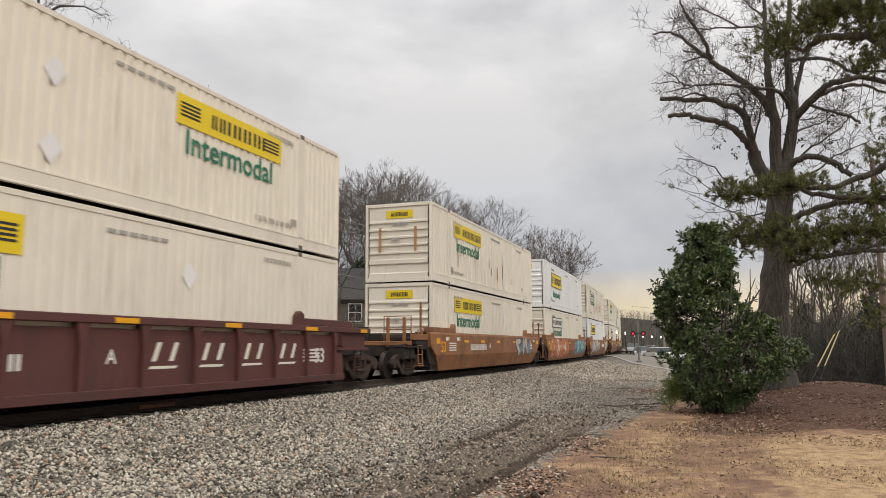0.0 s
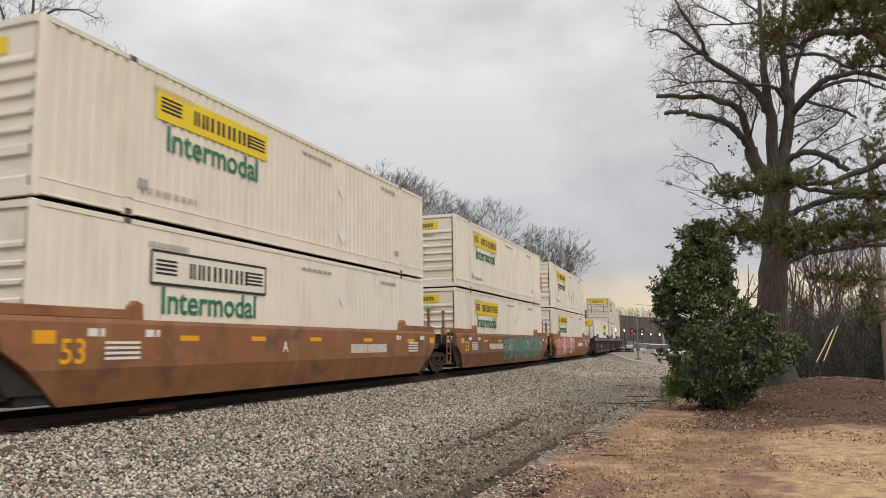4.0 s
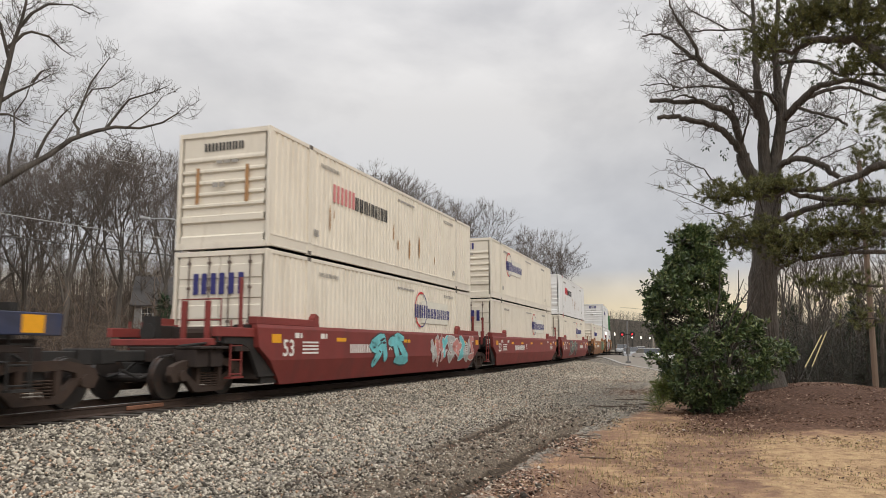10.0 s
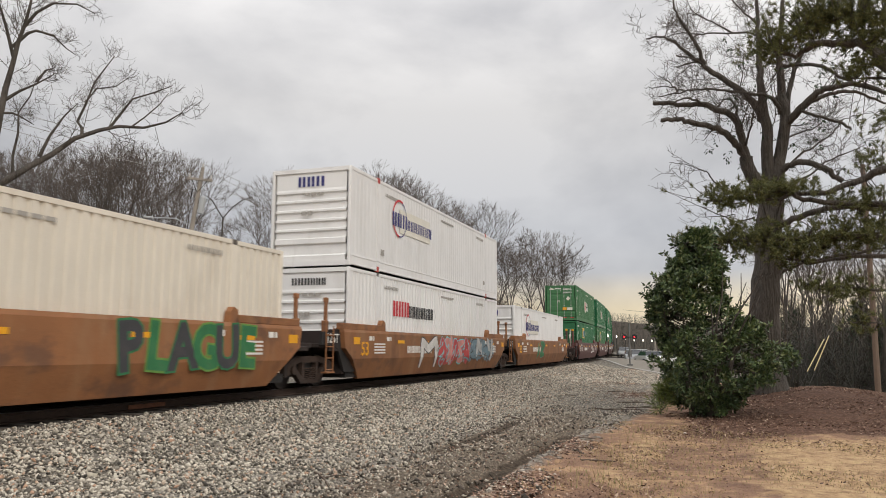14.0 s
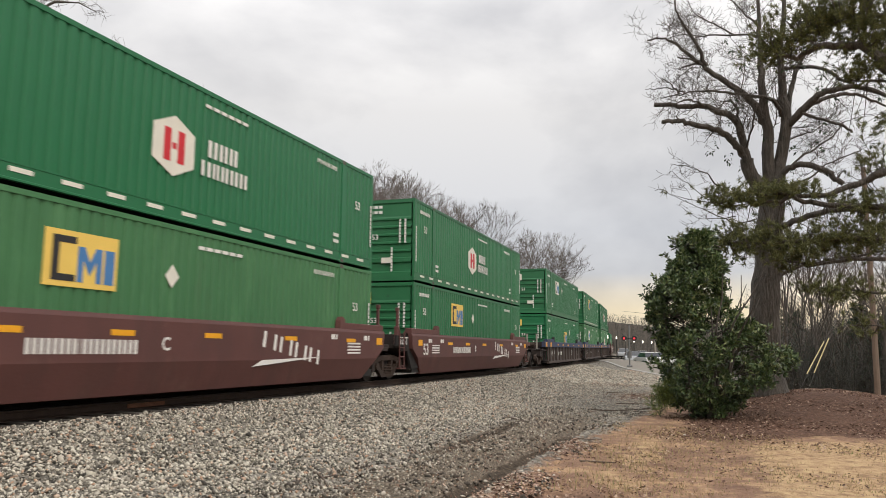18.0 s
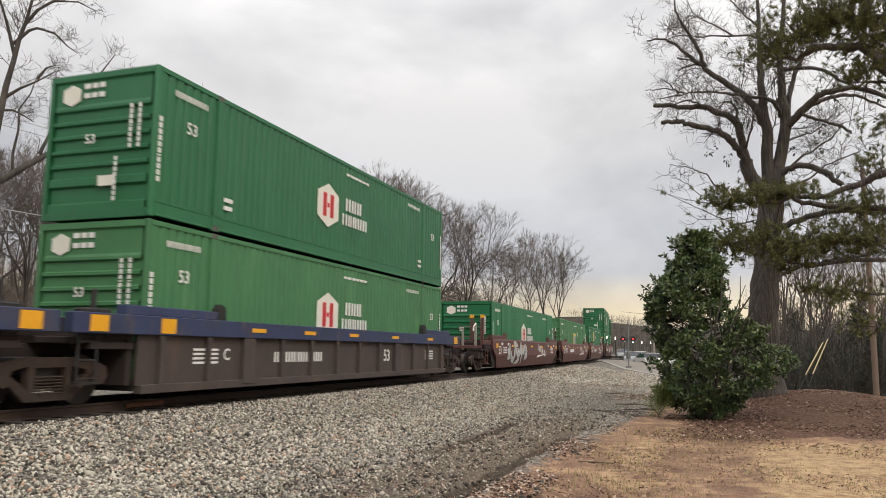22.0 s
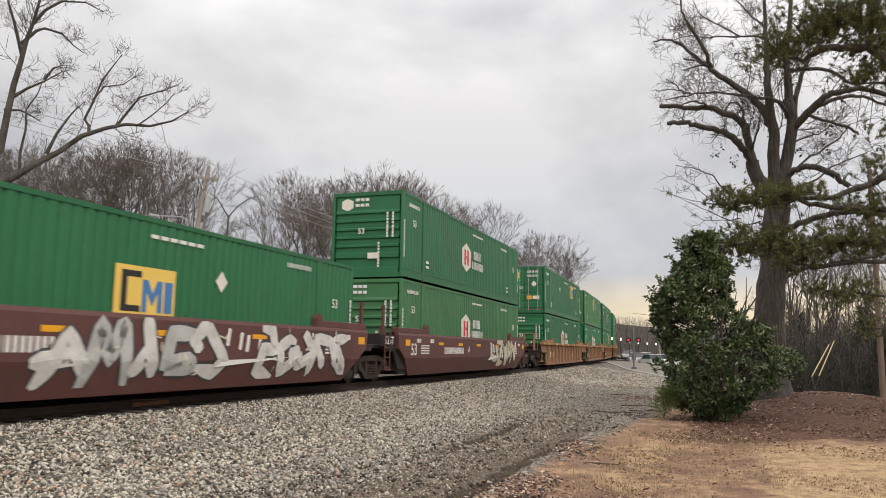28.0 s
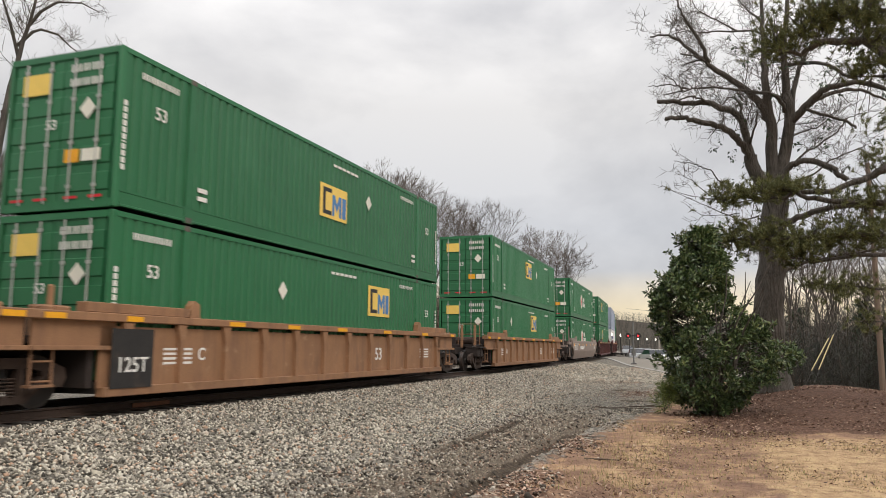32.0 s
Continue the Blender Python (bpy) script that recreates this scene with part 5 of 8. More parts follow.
def unit(style, paint, lead, tail, spec):
    """One well of a car: origin on the track's centre line, at its middle, at rail level."""
    u = thing("well_car")
    P = CAR[paint]
    turn = Matrix.Rotation(math.pi, 4, "Z")
    I = Matrix.Identity(4)
    for m in (I, turn):
        if style == "smooth":
            part("side_sill", painted("side_sill", sill_smooth, P), None, u, at=m)
        else:
            lower = CAR["grime"] if paint == "blue" else P
            part("side_web", painted("side_web", mk_web, lower), None, u, at=m)
            part("top_chord", painted("top_chord", mk_chord if paint == "blue" else mk_chord_thin, P), None, u, at=m)
            part("bottom_flange", painted("bottom_flange", mk_foot, lower), None, u, at=m)
            nr = 12
            for i in range(nr):
                y = -7.7 + 15.4 * i / (nr - 1)
                if paint == "blue" and i in (2, 8):
                    part("side_post", painted("side_post", mk_widepost, lower), None, u, at=m @ Matrix.Translation((0, y, 0)))
                else:
                    part("side_rib", painted("side_rib", mk_rib, lower), None, u, at=m @ Matrix.Translation((0, y, 0)))
        part("end_bulkhead", painted("end_bulkhead", mk_bulk, M_END), None, u, at=m)
        if style == "ribbed" and paint != "blue":
            for sy in (-1, 1):
                part("end_web", painted("end_web", mk_end_web, lower), None, u, at=m @ Matrix.Translation((0, sy * 8.75, 0)))
        part("end_platform", painted("end_platform", mk_platform, M_END), None, u, at=m)
        for sy in (-1, 1):
            part("sill_shoulder", painted("sill_shoulder", mk_shoulder, P), None, u, at=m @ Matrix.Translation((0, sy * 7.35, 0)))
            part("guide", painted("guide", mk_guide, P if paint != "blue" else M_STEELDK), None, u, at=m @ Matrix.Translation((0, sy * 5.95, 0)))
    part("well_floor", painted("well_floor", mk_floor, M_STEELDK), None, u)
    # ends: at a coupling there are ladders, rails and a coupler; between the wells of one car only posts
    for m, coupled in ((I, lead), (turn, tail)):
        if coupled:
            part("coupler", painted("coupler", mk_coupler, M_STEELDK), None, u, at=m)
            part("air_hose", painted("air_hose", mk_hoses, M_STEELDK), None, u, at=m)
            for x in (0.35, 0.95):
                pale = paint in ("brown", "blue")
                part("upright", painted("upright", lambda: boxes((-0.05, 0.05, -0.05, 0.05, 1.0, 2.0), bevel=0.01), M_WIRE_END if pale else P), None, u, "pale upright" if pale else "", m @ Matrix.Translation((x, -9.75, 0)))
            if style == "smooth" and paint == "brown":
                for x in (0.55, 1.05):
                    post = part("end_post", painted("mast post", lambda: boxes((-0.07, 0.07, -0.09, 0.09, 1.05, 2.62), bevel=0.01), P), None, u, "tall brown post", m @ Matrix.Translation((x, -8.95, 0)))
                    part("post_cap", painted("post cap", lambda: boxes((-0.075, 0.075, -0.095, 0.095, 2.48, 2.625)), M_ORANGE), None, post, "yellow top")
                part("bent_pipe", painted("bent pipe", mk_bent, M_EMPWHITE), None, u, "bent white pipe", m @ Matrix.Translation((0.9, -9.5, 0)))
            if style == "smooth" and paint != "brown":
                part("end_post", painted("thin post", lambda: boxes((-0.035, 0.035, -0.035, 0.035, 1.05, 2.55), bevel=0.008), P), None, u, at=m @ Matrix.Translation((1.25, -9.0, 0)))
            if style == "smooth":
                for sx in (1, -1):
                    part("end_beam", painted("end beam", lambda: boxes((1.27, 1.41, -10.05, -8.40, 1.24, 1.44), bevel=0.012), P), None, u, at=m @ Matrix.Diagonal((sx, 1, 1, 1)))
                part("deck_edge", painted("deck edge", lambda: boxes((-1.30, 1.30, -10.05, -9.93, 1.06, 1.20), bevel=0.012), P), None, u, at=m)
            for q in (-9.86, -10.35):
                part("step_box", painted("step box", lambda: boxes((0.75, 1.30, -0.20, 0.20, 0.62, 0.98), (0.80, 1.42, -0.22, 0.22, 0.98, 1.04), bevel=0.015), M_END), None, u, at=m @ Matrix.Translation((0, q, 0)))
            part("brake_cylinder", painted("brake cylinder", mk_cylinder, M_TRUCK), None, u, "rusty brake cylinder", m @ Matrix.Translation((0.4, -9.2, 1.30)))
            for x, z in ((0.75, 0.92), (1.15, 1.12)):
                part("brake_rod", painted("brake rod", mk_rods, M_STEELDK), None, u, at=m @ Matrix.Translation((x, 0, z)))
            for x in (-1.33, 1.33):
                part("ladder", painted("ladder", mk_ladder, P if paint != "blue" else M_STEELDK), None, u, at=m @ Matrix.Translation((x, -9.25, 0)))
            part("handrail", painted("handrail", mk_stanchion, P if paint != "blue" else M_STEELDK), None, u, at=m @ Matrix.Translation((0.6, -9.5, 0)))
            part("brake_wheel", painted("brake_wheel", mk_brake, M_STEELDK), None, u, at=m @ Matrix.Translation((-0.7, -9.6, 1.35)))
        else:
            for x in (1.1, -1.1):
                post = painted("end_post", mk_tall_post, P) if style == "smooth" else painted("low_post", mk_low_post, M_STEELDK if paint == "blue" else P)
                part("end_post", post, None, u, at=m @ Matrix.Translation((x, -9.05, 0)))
            part("ladder", painted("ladder", mk_ladder, P if paint != "blue" else M_STEELDK), None, u, at=m @ Matrix.Translation((1.40 if style == "smooth" else 1.33, -9.35, 0)))
            if style == "smooth" and m is I:
                part("stencil", text_mesh("125T", 0.34, M_WHITEPAINT), None, u, at=on_side(1.370, -9.12, 1.26))
    if style == "smooth":
        for sx in (1, -1):
            part("end_skirt", painted("end skirt", mk_skirt, M_SKIRT), None, u, "grimy black end plate", Matrix.Diagonal((sx, 1, 1, 1)))
    add_truck(u, -9.84)
    if tail:
        add_truck(u, 9.84)
    # reflectors, stencils
    xf = 1.503 if style == "smooth" else 1.503
    zr = 1.22 if style == "smooth" else 1.45
    for y in (-7.9, -4.6, -2.3, 0.2, 3.2, 6.4, 8.3) if style == "smooth" else (-9.3, -7.6, -4.6, -2.3, 0.2, 3.2, 6.4, 9.3):
        hh = 0.10 if abs(y) < 7 else 0.2
        part("reflector", panel_mesh("refl", 0.55 if abs(y) < 7 else 0.4, hh if style == "smooth" else 0.09 if abs(y) < 7 or paint != "blue" else 0.27, M_ORANGE), None, u, "yellow reflector", on_side(xf, y, zr if paint != "blue" else 1.36))
    xs = 1.504 if style == "smooth" else 1.382
    zc = 0.98 if style == "smooth" else 0.78
    if paint != "tan":
        part("stencil", bars_mesh("num", 2.3, 0.24, (1, 1, 1, 1, 0.1, 1, 1, 1, 1, 1), M_WHITEPAINT), None, u, "white bars", on_side(xs, {"brown": -3.1, "blue": -2.6}.get(paint, 3.3 if spec.get("num_far") else -2.9), zc))
    part("stencil", text_mesh("53", 0.55 if style == "smooth" else 0.50, M_WHITEPAINT if paint != "dttx" else M_ORANGE), None, u, at=on_side(xs, -7.35 if style == "smooth" else 7.0 if paint == "maroon" else 2.8, 0.98 if style == "smooth" else 0.78))
    part("stencil", text_mesh(spec.get("letter", "A"), 0.34, M_WHITEPAINT), None, u, at=on_side(xs, -1.2 if style == "smooth" else 0.0 if paint == "maroon" else -5.6, zc + 0.05))
    for y in (-6.3, 6.6):
        part("stencil", bars_mesh("cap", 0.8, 0.045, (1,), M_WHITEPAINT, 4), None, u, "small white bars", on_side(xs, y, zc - 0.1))
    for y in (-6.9, -5.6, 5.4, 7.4):
        if style == "smooth":
            part("stencil", bars_mesh("cap2", 0.35, 0.13, (1, 0.4), M_WHITEPAINT), None, u, "small white bars", on_side(xs, y, 1.30))
    if paint == "brown":
        part("stencil", bars_mesh("rr", 2.6, 0.34, (1, 1, 1, 0.9), M_WHITEPAINT), None, u, "slanted white bars", on_side(xs, 3.3, 0.98) @ Matrix(((1, 0, 0, 0), (0, 1, 0.35, 0), (0, 0, 1, 0), (0, 0, 0, 1))))
        part("stencil", panel_mesh("sw", 3.2, 0.1, M_WHITEPAINT, [(-1.6, -0.12), (-1.2, 0.02), (1.5, 0.08)]), None, u, "white swoosh", on_side(xs, 3.2, 0.70))
    if paint == "maroon":
        for q in range(4):
            y = 1.35 + 1.4 * q
            for dy in (-0.26, 0.20):
                part("stencil", panel_mesh("slant", 0.2, 0.36, M_EMPWHITE, [(-0.13, -0.17), (-0.01, -0.17), (0.13, 0.17), (0.01, 0.17)]), None, u, "slanted pale bar", on_side(xs, y + dy, 0.92))
            part("stencil", panel_mesh("under", 0.8, 0.05, M_EMPWHITE, [(-0.42, -0.025), (0.30, -0.025), (0.36, 0.025), (-0.36, 0.025)]), None, u, "white stroke", on_side(xs, y - 0.05, 0.64))
    if style == "ribbed" and paint == "tan" and not lead:
        part("stencil_panel", panel_mesh("blk", 1.0, 1.0, M_STEELDK), None, u, "black stencil panel", on_side(1.484, -7.6, 0.78))
        part("stencil", text_mesh("125T", 0.36, M_WHITEPAINT), None, u, at=on_side(1.490, -7.6, 0.66))
    if "word" in spec:
        for k, ch in enumerate(spec["word"]):
            y, tilt = 2.9 + 0.70 * k, Matrix.Rotation((0.10, -0.08, 0.05, -0.1, 0.06, -0.05)[k % 6], 4, "X")
            body, halo = (G_DARK, G_GREEN) if k % 2 == 0 else (G_GREEN, G_LIME)
            part("graffiti", text_mesh(ch, 1.16, halo, 0.075), None, u, "green spray-painted halo", on_side(1.502 + 0.0005 * k, y, 0.98) @ tilt)
            part("graffiti", text_mesh(ch, 1.16, body, 0.04), None, u, "spray-painted letter", on_side(1.507 + 0.0005 * k, y, 0.98) @ tilt)
    for g in spec.get("graffiti", ()):
        graffiti(u, *g)
    words = {"dttx": "rust-brown", "red": "oxide-red", "brown": "mineral-brown", "maroon": "maroon", "tan": "weathered tan", "blue": "blue and grimy grey", "greytan": "grey-tan"}[paint]
    extra = ", sprayed with graffiti" if "graffiti" in spec or "word" in spec else ""
    tagged(u, f"{words} {'smooth-sided' if style == 'smooth' else 'ribbed'} intermodal well car on the rails{extra}", "rail car", "cars of the train")
    return u


# ---------------------------------------------------------------- the train, from the head
def paintc(n, c):
    return mat("spray " + n, c, 0.6, 0, 0.30, 3.5, (c[0] * 0.55 + 0.05, c[1] * 0.55 + 0.03, c[2] * 0.55 + 0.02), 0.4, 2.0)


G_PALE, G_DARK, G_TEAL = paintc("pale grey", (0.45, 0.45, 0.43)), paintc("charcoal", (0.05, 0.05, 0.055)), paintc("teal", (0.16, 0.52, 0.55))
G_ORANGE, G_STEEL, G_PINK = paintc("orange", (0.52, 0.17, 0.06)), paintc("steel blue", (0.16, 0.24, 0.28)), paintc("pink", (0.60, 0.25, 0.22))
G_GREEN, G_CREAM, G_MOSS = paintc("green", (0.03, 0.17, 0.065)), paintc("cream", (0.62, 0.55, 0.42)), paintc("moss", (0.13, 0.22, 0.17))
G_LIME = paintc("lime", (0.13, 0.27, 0.055))
G_WHITE, G_RED = paintc("white", (0.62, 0.60, 0.57)), paintc("crimson", (0.45, 0.06, 0.06))
LOW, HIGH = 0.42, 3.37
HB = dict(paint="cream", kind="hauler")
RG = dict(paint="cream", kind="ring")
HX = dict(paint="green", kind="hex")
SQ = dict(paint="green", kind="square")

CONSIST = [
    ("ribbed", "maroon", dict(HB, smooth_side=True), dict(HB, flip=True), {}),
    ("smooth", "dttx", dict(HB), dict(HB, rust=1), dict(graffiti=[(3.4, 6.6, 0.6, 1.4, [G_PALE, G_STEEL], G_DARK, 22, 4)])),
    ("smooth", "dttx", dict(HB, look_="white"), dict(HB, look_="dark", paint="white", smooth_side=True), dict(letter="B", graffiti=[(-7, -0.6, 0.45, 1.4, [G_ORANGE, G_ORANGE, G_CREAM], G_RED, 2, 7), (2.6, 7.6, 0.5, 1.4, [G_STEEL, G_TEAL], G_DARK, 3, 5)])),
    ("smooth", "dttx", dict(HB, look_="big", paint="white", smooth_side=True), dict(HB, look_="white", paint="cream_rust", rust=3), dict(letter="C", num_far=True, graffiti=[(-6.6, -0.5, 0.5, 1.4, [G_PALE, G_CREAM, G_PALE], G_DARK, 4, 6), (5.6, 8.2, 0.6, 1.35, [G_CREAM], G_MOSS, 5, 3)])),
    ("smooth", "dttx", dict(HB, look_="white", smooth_side=True), dict(HB), dict(num_far=True)),
    ("smooth", "dttx", dict(HB), dict(HB), dict(letter="C", graffiti=[(-1.5, 6.8, 0.4, 1.42, [G_MOSS, G_STEEL, G_MOSS], G_DARK, 6, 8)])),
    ("smooth", "dttx", dict(HB), dict(HB, rust=1), dict(letter="B", num_far=True, graffiti=[(-7.0, 0.2, 0.36, 1.42, [G_PINK, G_PINK, G_CREAM], G_RED, 7, 7)])),
    ("ribbed", "blue", dict(HB, flip=True, end="door", big_end=True), None, {}),
    ("ribbed", "blue", dict(HB, look_="white"), dict(HB, paint="cream_rust", rust=1, big_end=True), dict(letter="B")),
    ("ribbed", "blue", dict(HB, look_="white", big_end=True), None, dict(letter="C")),
    ("smooth", "red", dict(RG, y=3.2, end="door"), dict(paint="cream", kind="pink", rust=1), dict(graffiti=[(-2.6, 0.1, 0.5, 1.42, [G_TEAL], G_DARK, 8, 3), (2.4, 7.8, 0.6, 1.4, [G_PALE, G_PINK, G_TEAL], G_WHITE, 9, 8)])),
    ("smooth", "red", dict(RG, y=3.2, end="door"), dict(RG), dict(letter="C")),
    ("smooth", "red", dict(RG, y=3.2, end="door", red_cast=True), dict(paint="white", kind="red", red_cast=True, smooth_side=True, rust=1), dict(letter="B", num_far=True, graffiti=[(-4.2, 0.2, 0.45, 1.42, [G_DARK, G_MOSS], G_PALE, 10, 5)])),
    ("smooth", "dttx", dict(RG), None, dict(word="PLAGUE")),
    ("smooth", "dttx", dict(paint="white", kind="red"), dict(paint="white", kind="ring", red_cast=True, smooth_side=True), dict(letter="C", graffiti=[(-2.6, -1.2, 0.4, 1.42, [G_WHITE], G_DARK, 12, 1), (-0.8, 2.8, 0.5, 1.42, [G_RED, G_PINK], G_TEAL, 13, 5), (3.0, 6.6, 0.6, 1.4, [G_STEEL, G_PALE], G_DARK, 14, 4)])),
    ("smooth", "dttx", dict(RG, paint="white"), None, dict(letter="B", graffiti=[(-3, -0.6, 0.6, 1.4, [G_GREEN], G_MOSS, 15, 2)])),
    ("smooth", "brown", dict(SQ, y=-3.05), dict(HX, end="door", paint="green_light"), {}),
    ("smooth", "brown", dict(SQ, paint="green_light", y=-3.1), dict(HX, dashes=True, paint="green_deep"), dict(letter="C")),
    ("smooth", "brown", dict(SQ, paint="green", y=-3.15), dict(HX, dashes=True), dict(letter="B")),
    ("ribbed", "blue", dict(SQ, y=0.2, paint="green_deep", zz=1.45), dict(SQ, y=-3.5, white_sq=True), {}),
    ("ribbed", "blue", dict(SQ, y=-3.2, white_sq=True, paint="green_light"), dict(SQ, y=-2.9, dashes=True), dict(letter="B")),
    ("ribbed", "blue", dict(HX, paint="green_light"), dict(HX, y=-1.2), dict(letter="C")),
    ("smooth", "brown", dict(HX, paint="green_deep", smooth_side=True), None, dict(graffiti=[(-5.9, -0.9, 0.35, 1.42, [G_PALE], G_DARK, 16, 6)])),
    ("smooth", "brown", dict(SQ, y=0.0, paint="green_light", zz=1.5), None, dict(letter="C")),
    ("smooth", "brown", dict(SQ, y=-2.45, zz=1.95), None, dict(letter="B")),
    ("smooth", "brown", dict(HX), dict(HX), {}),
    ("smooth", "brown", dict(SQ, y=-0.2, zz=1.52), None, dict(letter="C", graffiti=[(-2.6, 2.0, 0.4, 1.42, [G_WHITE, G_PALE], G_DARK, 17, 5), (3.2, 7.4, 0.45, 1.42, [G_WHITE], G_DARK, 18, 5)])),
    ("smooth", "brown", dict(HX, paint="green_light"), dict(HX), dict(graffiti=[(2.4, 6.8, 0.45, 1.42, [G_CREAM], G_DARK, 19, 5)])),
    ("ribbed", "tan", dict(HX), dict(SQ, end="door", y=3.3, zz=2.08), {}),
    ("ribbed", "tan", dict(HX, paint="green_deep", end="door", smooth_side=True), dict(SQ, end="door", y=0.05, paint="green_light"), dict(letter="B")),
    ("ribbed", "tan", dict(SQ, end="door", y=2.95), dict(SQ, end="door", y=-0.1, zz=1.5), dict(letter="C")),
    ("ribbed", "tan", dict(SQ, end="door", y=1.2), dict(SQ, end="door", y=0.0), {}),
    ("smooth", "greytan", dict(HX, end="door"), dict(HX, end="door"), {}),
    ("ribbed", "maroon", dict(SQ, end="door"), dict(SQ, end="door"), {}),
    ("ribbed", "maroon", dict(RG, paint="white"), dict(paint="grey_blue", kind="plain"), {}),
    ("smooth", "brown", dict(HX), dict(HX), {}),
]
# where each car's first well stands along the line at the start, three wells to a car
HEADS = [(0, 10.06), (1, 33.31), (4, 96.25), (7, 158.75), (10, 221.93), (13, 285.10), (16, 348.56), (19, 411.95), (22, 475.75), (25, 538.95), (28, 601.85), (31, 664.5), (32, 687.9), (33, 710.6), (34, 734.5), (35, 758.0)]
PITCH = 19.68


def train_start(i):
    k = max(h for h in HEADS if h[0] <= i)
    return k[1] + (i - k[0]) * PITCH + {6: -0.3, 7: -0.15, 8: -0.15, 9: -0.1, 20: 0.55, 21: 0.8, 29: -0.15, 30: -0.5}.get(i, 0.0)


def travelled(t):
    return 19.966 * t - 0.2127 * t * t / 32 - 0.299 * t ** 3 / 1024


def ride(s):
    """Pose of a well whose middle is s metres along the line, standing on its two trucks."""
    a, b = Vector(on_track(s - 9.84)), Vector(on_track(s + 9.84))
    d = (b - a).normalized()
    m = Matrix.Translation((a + b) / 2) @ Matrix.Rotation(math.atan2(-d.x, d.y), 4, "Z") @ Matrix.Rotation(math.asin(d.z), 4, "X")
    return m


FIRST = {h[0] for h in HEADS}
TRAIN = []
for i, (style, paint, low, high, spec) in enumerate(CONSIST):
    TRAIN.append((i, unit(style, paint, i in FIRST, (i + 1) in FIRST or i == len(CONSIST) - 1, spec)))
    for what, z in ((low, LOW), (high, HIGH)):
        if what:
            TRAIN.append((i, container(z, **what)))


# ---------------------------------------------------------------- trees
class Wood:
    """Collects tapered tubes into plain lists, to be one mesh."""

    def __init__(self):
        self.v, self.f = [], []

    def tube(self, pts, r0, r1, sides=5):
        n, base = len(pts), len(self.v)
        for i, p in enumerate(pts):
            d = (pts[min(i + 1, n - 1)] - pts[max(i - 1, 0)]).normalized()
            a = d.cross(Vector((0.3, 0.2, 0.93)))
            a = a.normalized() if a.length > 1e-3 else Vector((1, 0, 0))
            b = d.cross(a)
            r = r0 + (r1 - r0) * i / (n - 1)
            for k in range(sides):
                t = 2 * math.pi * k / sides
                self.v.append(p + a * (math.cos(t) * r) + b * (math.sin(t) * r))
        for i in range(n - 1):
            for k in range(sides):
                q, w = base + i * sides, (k + 1) % sides
                self.f.append((q + k, q + w, q + sides + w, q + sides + k))

    def mesh(self, name, material):
        me = bpy.data.meshes.new(name)
        me.from_pydata([tuple(p) for p in self.v], [], self.f)
        me.polygons.foreach_set("use_smooth", [True] * len(self.f))
        me.materials.append(material)
        return me


def wander(rng, p, d, length, steps, wobble, lift):
    pts = [p.copy()]
    d = d.normalized()
    for _ in range(steps):
        d = (d + Vector((rng.gauss(0, wobble), rng.gauss(0, wobble), rng.gauss(0, wobble) + lift))).normalized()
        p = p + d * (length / steps)
        pts.append(p.copy())
    return pts


def sprout(rng, limbs, twigs, pts, r0, r1, level, most, spread=0.8, density=1.0, tips=None, twig_r=0.006, reach=1.0):
    """Side branches along a branch, smaller and smaller."""
    total = sum((b - a).length for a, b in zip(pts, pts[1:]))
    n = max(2, round(density * (3.2 if level == 0 else 4.2) * max(0.5, total) ** 0.62))
    for i in range(n):
        f = rng.uniform(0.22 if level else 0.15, 1.0)
        k = min(int(f * (len(pts) - 1)), len(pts) - 2)
        u = f * (len(pts) - 1) - k
        p = pts[k].lerp(pts[k + 1], u)
        d = (pts[k + 1] - pts[k]).normalized()
        side = Vector((rng.gauss(0, 1), rng.gauss(0, 1), rng.gauss(0.15, 0.8)))
        side = (side - d * side.dot(d)).normalized()
        nd = (d * rng.uniform(0.35, 0.8) + side * spread).normalized()
        ln = total * rng.uniform(0.28, 0.55) * (1.1 - 0.45 * f) * (reach if level < 2 else 1.0)
        ln = max(ln, 0.35)
        r = max((r0 + (r1 - r0) * f) * rng.uniform(0.35, 0.6), twig_r)
        steps = 4 if level == 0 else 3
        q = wander(rng, p, nd, ln, steps, 0.26, 0.07)
        if level + 1 >= most:
            twigs.tube(q, r if r < 0.02 else 0.012, twig_r * 0.6, 3)
            if tips is not None:
                tips.append((q[-1], (q[-1] - q[-2]).normalized()))
        else:
            (limbs if r > 0.02 else twigs).tube(q, r, max(r * 0.4, twig_r), 5 if r > 0.02 else 3)
            sprout(rng, limbs, twigs, q, r, max(r * 0.4, twig_r), level + 1, most, spread, density, tips, twig_r, reach)


def place_tree(meshes, m, label, name="bare_tree", group="bare trees behind the line"):
    t = thing(name, m)
    part("trunk", meshes[0], None, t)
    part("crown", meshes[1], None, t, "bare twigs")
    return tagged(t, label, "tree", group)


M_BARKFAR = mat("distant bark", (0.095, 0.082, 0.070), 0.95, 0, 0.3, 0.6, rand=0.2)


